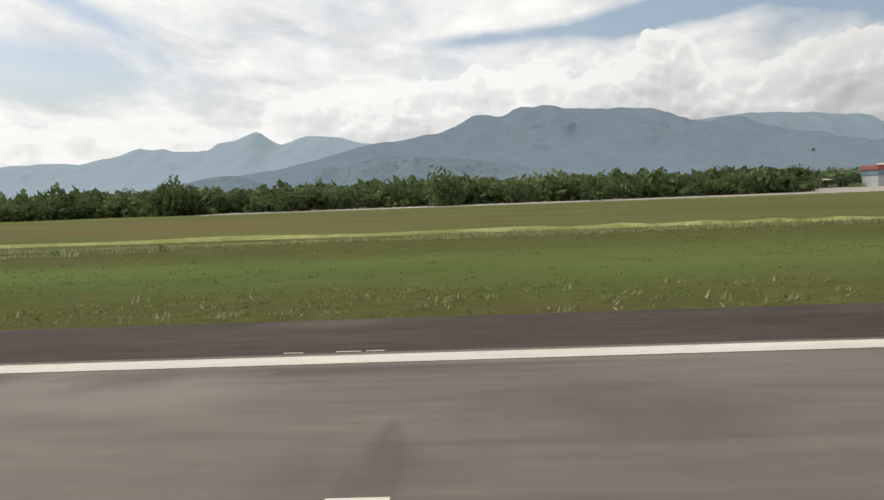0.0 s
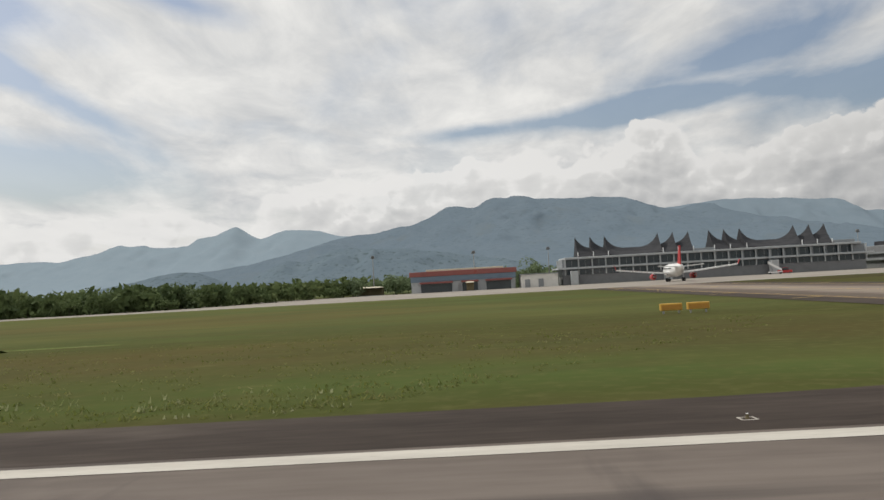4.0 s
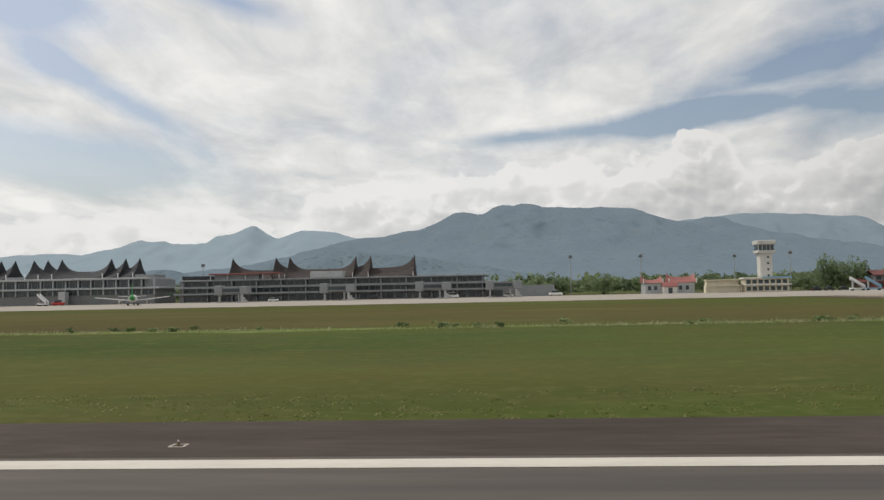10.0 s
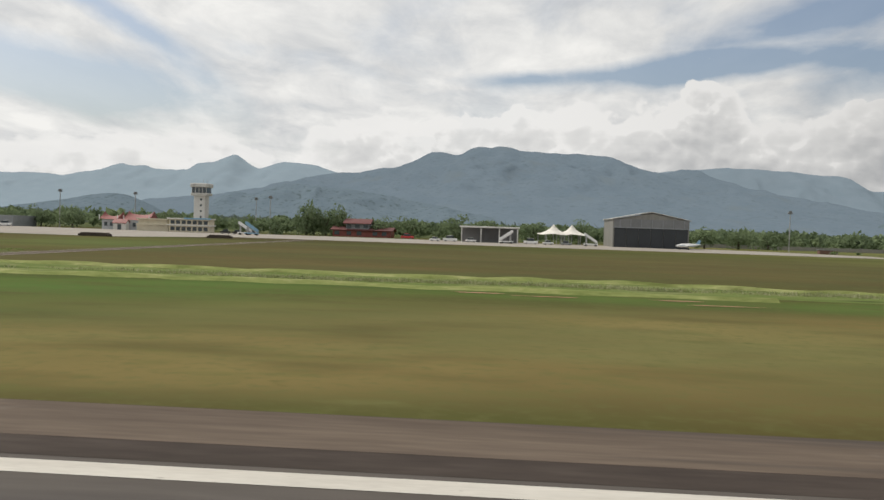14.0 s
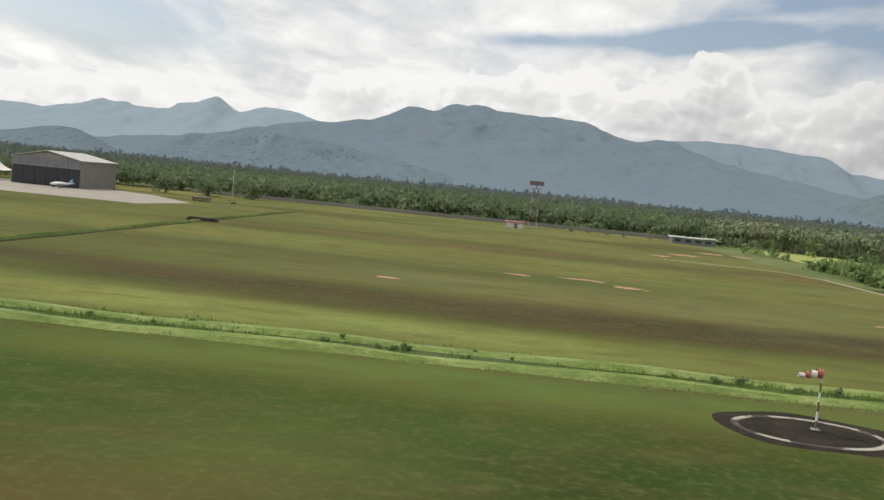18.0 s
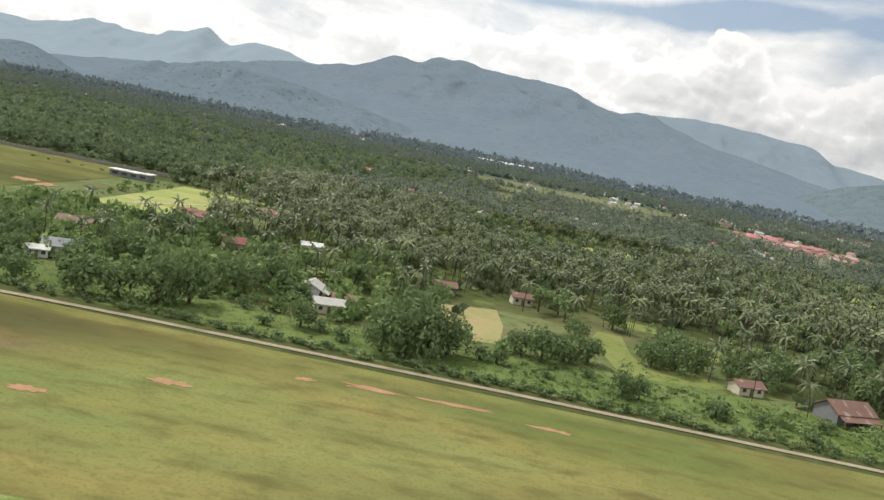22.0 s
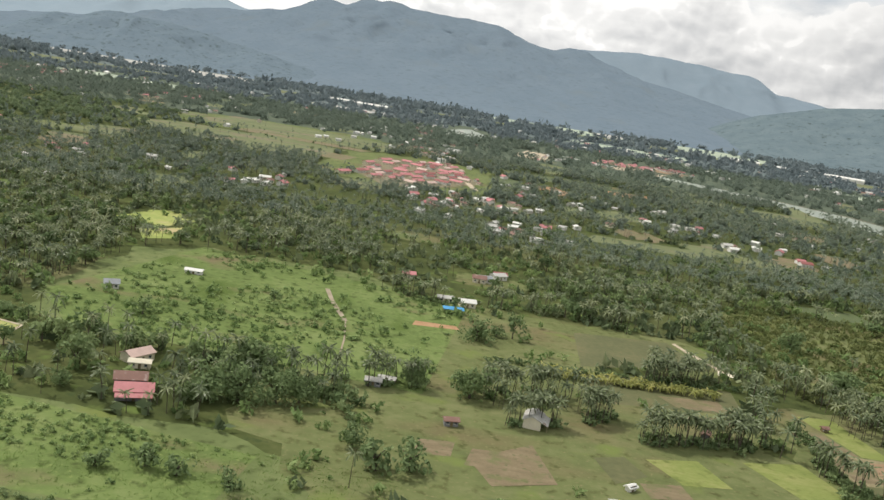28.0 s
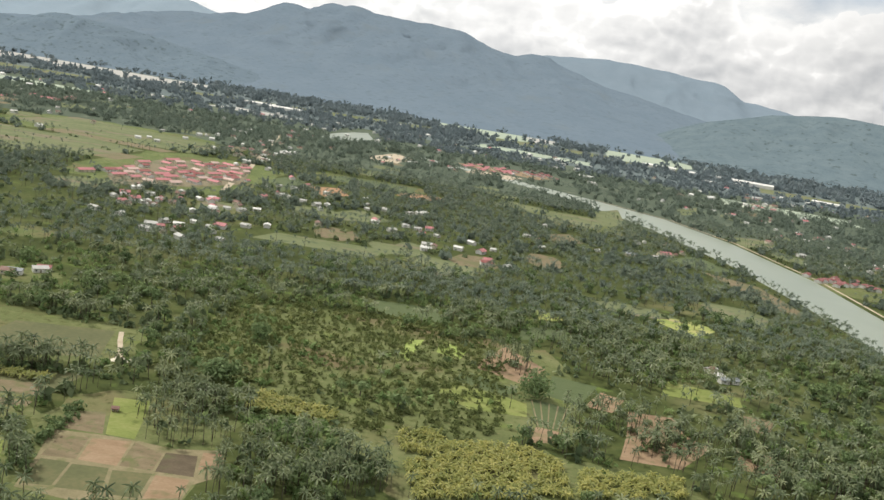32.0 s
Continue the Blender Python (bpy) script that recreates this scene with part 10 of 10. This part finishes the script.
single = [(692.5, 83.2, 1.5, 1.6), (683.2, 99, 1.7, 1.9), (686.2, 97.5, 1.5, 1.7), (674.4, 88, 1.3, 1.2), (681.3, 85.3, 0.6, 1.2), (693.6, 93, 0.6, 1.0), (697.1, 94.5, 0.6, 0.9), (706, 92, 1.6, 1.1), (665, 86.3, 0.9, 0.9), (660, 81.6, 0.8, 0.7), (667.8, 93, 0.6, 0.6),
          (731, 90, 1.6, 1.5), (735, 89, 1.4, 1.3), (741, 88, 1.2, 1.2), (726, 88, 1.3, 1.2), (772, 168, 1.5, 1.4), (653, 89.8, 0.9, 0.9), (756.3, 98.7, 2.1, 2.2), (760.3, 100.4, 2.0, 2.0), (768.5, 164.5, 1.2, 1.2), (757.5, 133.3, 1.2, 1.9), (766.7, 132.4, 1.5, 1.7), (608.6, 80.6, 0.9, 0.9), (640, 85, 1.2, 1.8), (645, 87, 1.0, 1.4)]
plant_things(BUSHES, [(x, y, s, h) for x, y, s, h in single], M_LEAF, "round_bush", "rounded dark green bush standing in the meadow", "bush", "meadow bushes")
strip_trees = [(519.3, 82.0, 1.2, 1.3), (537.7, 83.0, 1.2, 1.15), (541.0, 83.6, 1.2, 1.2), (544.6, 84.4, 1.4, 1.55), (547.0, 87.0, 1.4, 1.6), (549.2, 94.6, 1.3, 1.4), (551.4, 101.6, 1.4, 1.4), (534.0, 86.4, 1.2, 1.1), (530.4, 83.0, 0.9, 0.9), (526.0, 88.0, 1.1, 1.0),
               (558.8, 86.6, 0.85, 0.9), (567.6, 83.4, 1.1, 1.3), (570.0, 83.6, 1.2, 1.6), (572.4, 84.8, 1.1, 1.5), (574.0, 87.4, 1.1, 1.4), (570.8, 87.6, 1.3, 1.7), (568.0, 88.4, 1.2, 1.4), (583.8, 93.0, 1.0, 1.2), (586.4, 95.4, 1.1, 1.0), (589.2, 97.2, 1.0, 0.9), (581.6, 94.6, 0.9, 0.9),
               (591.4, 85.2, 0.75, 0.85), (593.2, 85.4, 0.6, 0.75), (597.0, 101.6, 0.9, 1.0), (599.8, 101.6, 1.0, 1.15), (602.6, 103.2, 0.9, 1.1), (600.8, 106.0, 1.1, 1.2), (598.0, 105.4, 1.0, 1.1), (594.8, 121, 1.0, 1.2), (612.0, 105.0, 1.1, 1.2), (609.8, 102.0, 0.9, 1.0),
               (621.0, 101.0, 1.0, 1.0), (624.0, 104.4, 1.1, 1.15), (627.2, 105.0, 1.2, 1.2), (630.4, 101.0, 1.0, 1.0), (635.2, 98.0, 1.0, 0.9), (638.0, 93.0, 0.9, 0.85), (627.0, 94.0, 0.9, 0.8), (642.3, 82.0, 0.7, 1.0), (642.5, 89.2, 0.85, 0.85), (647.7, 91.2, 0.7, 0.75), (654.5, 94.6, 0.7, 0.75),
               (649.1, 104.4, 1.5, 1.6), (653.6, 104.8, 1.4, 1.5), (657.4, 103.4, 1.1, 1.2), (645.4, 107.4, 1.4, 1.6), (651.0, 109.6, 1.5, 1.7), (640.6, 101.0, 1.3, 1.3), (644.0, 99.0, 1.1, 1.0), (636.4, 104.6, 1.2, 1.3), (655.6, 110.0, 1.2, 1.2)]
plant_things(TREES_FULL, strip_trees, M_LEAF, "broadleaf_tree", "dark spreading tree beside the perimeter road", "tree", "trees by the perimeter road")
strip_bushes = [(577.2, 88.6, 1.0, 1.0), (579.0, 88.2, 1.0, 1.0), (600.4, 84.4, 1.0, 1.0), (604.7, 84.2, 0.7, 0.7), (608.5, 82.0, 0.9, 1.1), (601.0, 84.8, 0.9, 1.2), (629.7, 81.6, 1.0, 0.9), (632.6, 82.0, 0.9, 0.8), (649.6, 81.8, 0.7, 0.7), (655.0, 89.0, 0.7, 0.7), (638.0, 86.0, 0.9, 1.0), (636.0, 82.2, 0.9, 0.8), (612.0, 87.4, 0.9, 0.8), (621.6, 93.0, 0.9, 0.8),
                (605.8, 87.0, 0.6, 0.6), (588.6, 90.4, 0.7, 0.6), (584.0, 86.6, 0.6, 0.5), (563.6, 84.0, 0.9, 0.9), (561.0, 86.4, 0.8, 0.7), (555.6, 84.6, 0.8, 0.7), (552.0, 90.0, 0.9, 0.9), (625.4, 82.6, 0.8, 0.8), (619.0, 82.8, 0.6, 0.6)]
plant_things(BUSHES, strip_bushes, M_LEAF, "round_bush", "dark rounded bush in the rough meadow by the road", "bush", "meadow bushes")
taro = np.stack([h_rng.uniform(617, 629, 700), h_rng.uniform(82.4, 92, 700), h_rng.uniform(0.25, 0.6, 700), h_rng.uniform(0.2, 0.42, 700)], 1)
taro = np.concatenate([taro, np.stack([h_rng.uniform(634, 642, 260), h_rng.uniform(83, 90, 260), h_rng.uniform(0.25, 0.55, 260), h_rng.uniform(0.2, 0.4, 260)], 1), np.stack([h_rng.uniform(580, 640, 500), h_rng.uniform(81.5, 93, 500), h_rng.uniform(0.15, 0.4, 500), h_rng.uniform(0.12, 0.3, 500)], 1)])
scatter("thicket", SCRUB, taro, M_SCRUB, "lush low bright green plants in the meadow", "shrubs")
rows = []
for (x0, y0), (x1, y1), n in (((770, 132), (781, 138), 18), ((784, 126), (790, 132), 12), ((792, 122.5), (811, 128.4), 36), ((805, 128), (814, 129), 12), ((791, 194), (806, 189), 18), ((799, 152.7), (815, 160), 30), ((819, 126), (825, 114), 10), ((748, 192), (760, 187), 14), ((740, 124), (760, 132), 16),
                              ((896, 203), (905, 215), 10), ((926, 165), (944, 182), 14), ((838, 150), (850, 152), 16), ((773, 121), (781, 123.5), 12), ((768, 190), (786, 196), 12)):
    for k in range(int(n * 1.25)):
        f = h_rng.random()
        s = h_rng.uniform(0.8, 1.15)
        rows.append((x0 + (x1 - x0) * f + h_rng.normal(0, 0.7), y0 + (y1 - y0) * f + h_rng.normal(0, 1.1), s, s * h_rng.uniform(0.8, 1.15)))
scatter("shrubs", BUSH_LOW, [(x + 0.5, y + 0.3, s * 0.75, s * 0.6) for x, y, s, h in rows], M_LEAF, "bushes at the foot of the palm rows", "shrubs")
rows.sort(key=lambda r: r[1])
plant_things(PALMS, rows[:210], M_PALM, "coconut_palm", "coconut palm standing in a row between fields", "palm tree", "palms between fields")
with_trunks([k[0] for k in PALMS_MID], [k[1] for k in PALMS_MID], rows[210:], M_PALM, "palm_crowns", "palm_trunks", "coconut palms in rows between far fields", "slender palm trunks", "palm grove")
plant_things(PALMS, [(611, 91, 0.9, 0.9), (612.4, 97, 1.0, 1.1), (620.2, 90.6, 0.8, 0.85), (621, 96, 1.0, 1.1), (627.6, 93, 0.9, 1.0), (634.2, 92, 0.85, 0.9), (633.6, 98, 1.0, 1.1), (626, 99, 1.0, 1.15), (613.6, 100.4, 1.1, 1.1),
                     (618, 99.5, 1.0, 1.2), (606.6, 94.6, 0.9, 0.9), (603.6, 100, 1.0, 1.05), (637.4, 96, 0.9, 1.0), (629.2, 90.4, 0.7, 0.7), (640.5, 101, 1.0, 1.1), (623.6, 103, 1.0, 1.1)],
             M_PALM, "coconut_palm", "coconut palm leaning over the houses by the lane", "palm tree", "palms among the houses")
tuft_m = [(x, y, 2.0, 0.16 * h_rng.uniform(0.5, 1.6)) for x, y in zip(h_rng.uniform(506, 760, 9000), h_rng.uniform(81, 98, 9000)) if not (656 < x < 697 and y > 97)]
scatter("meadow_grass", TUFTS, tuft_m, M_LUSH, "rank tall green grass of the meadows", "grass")
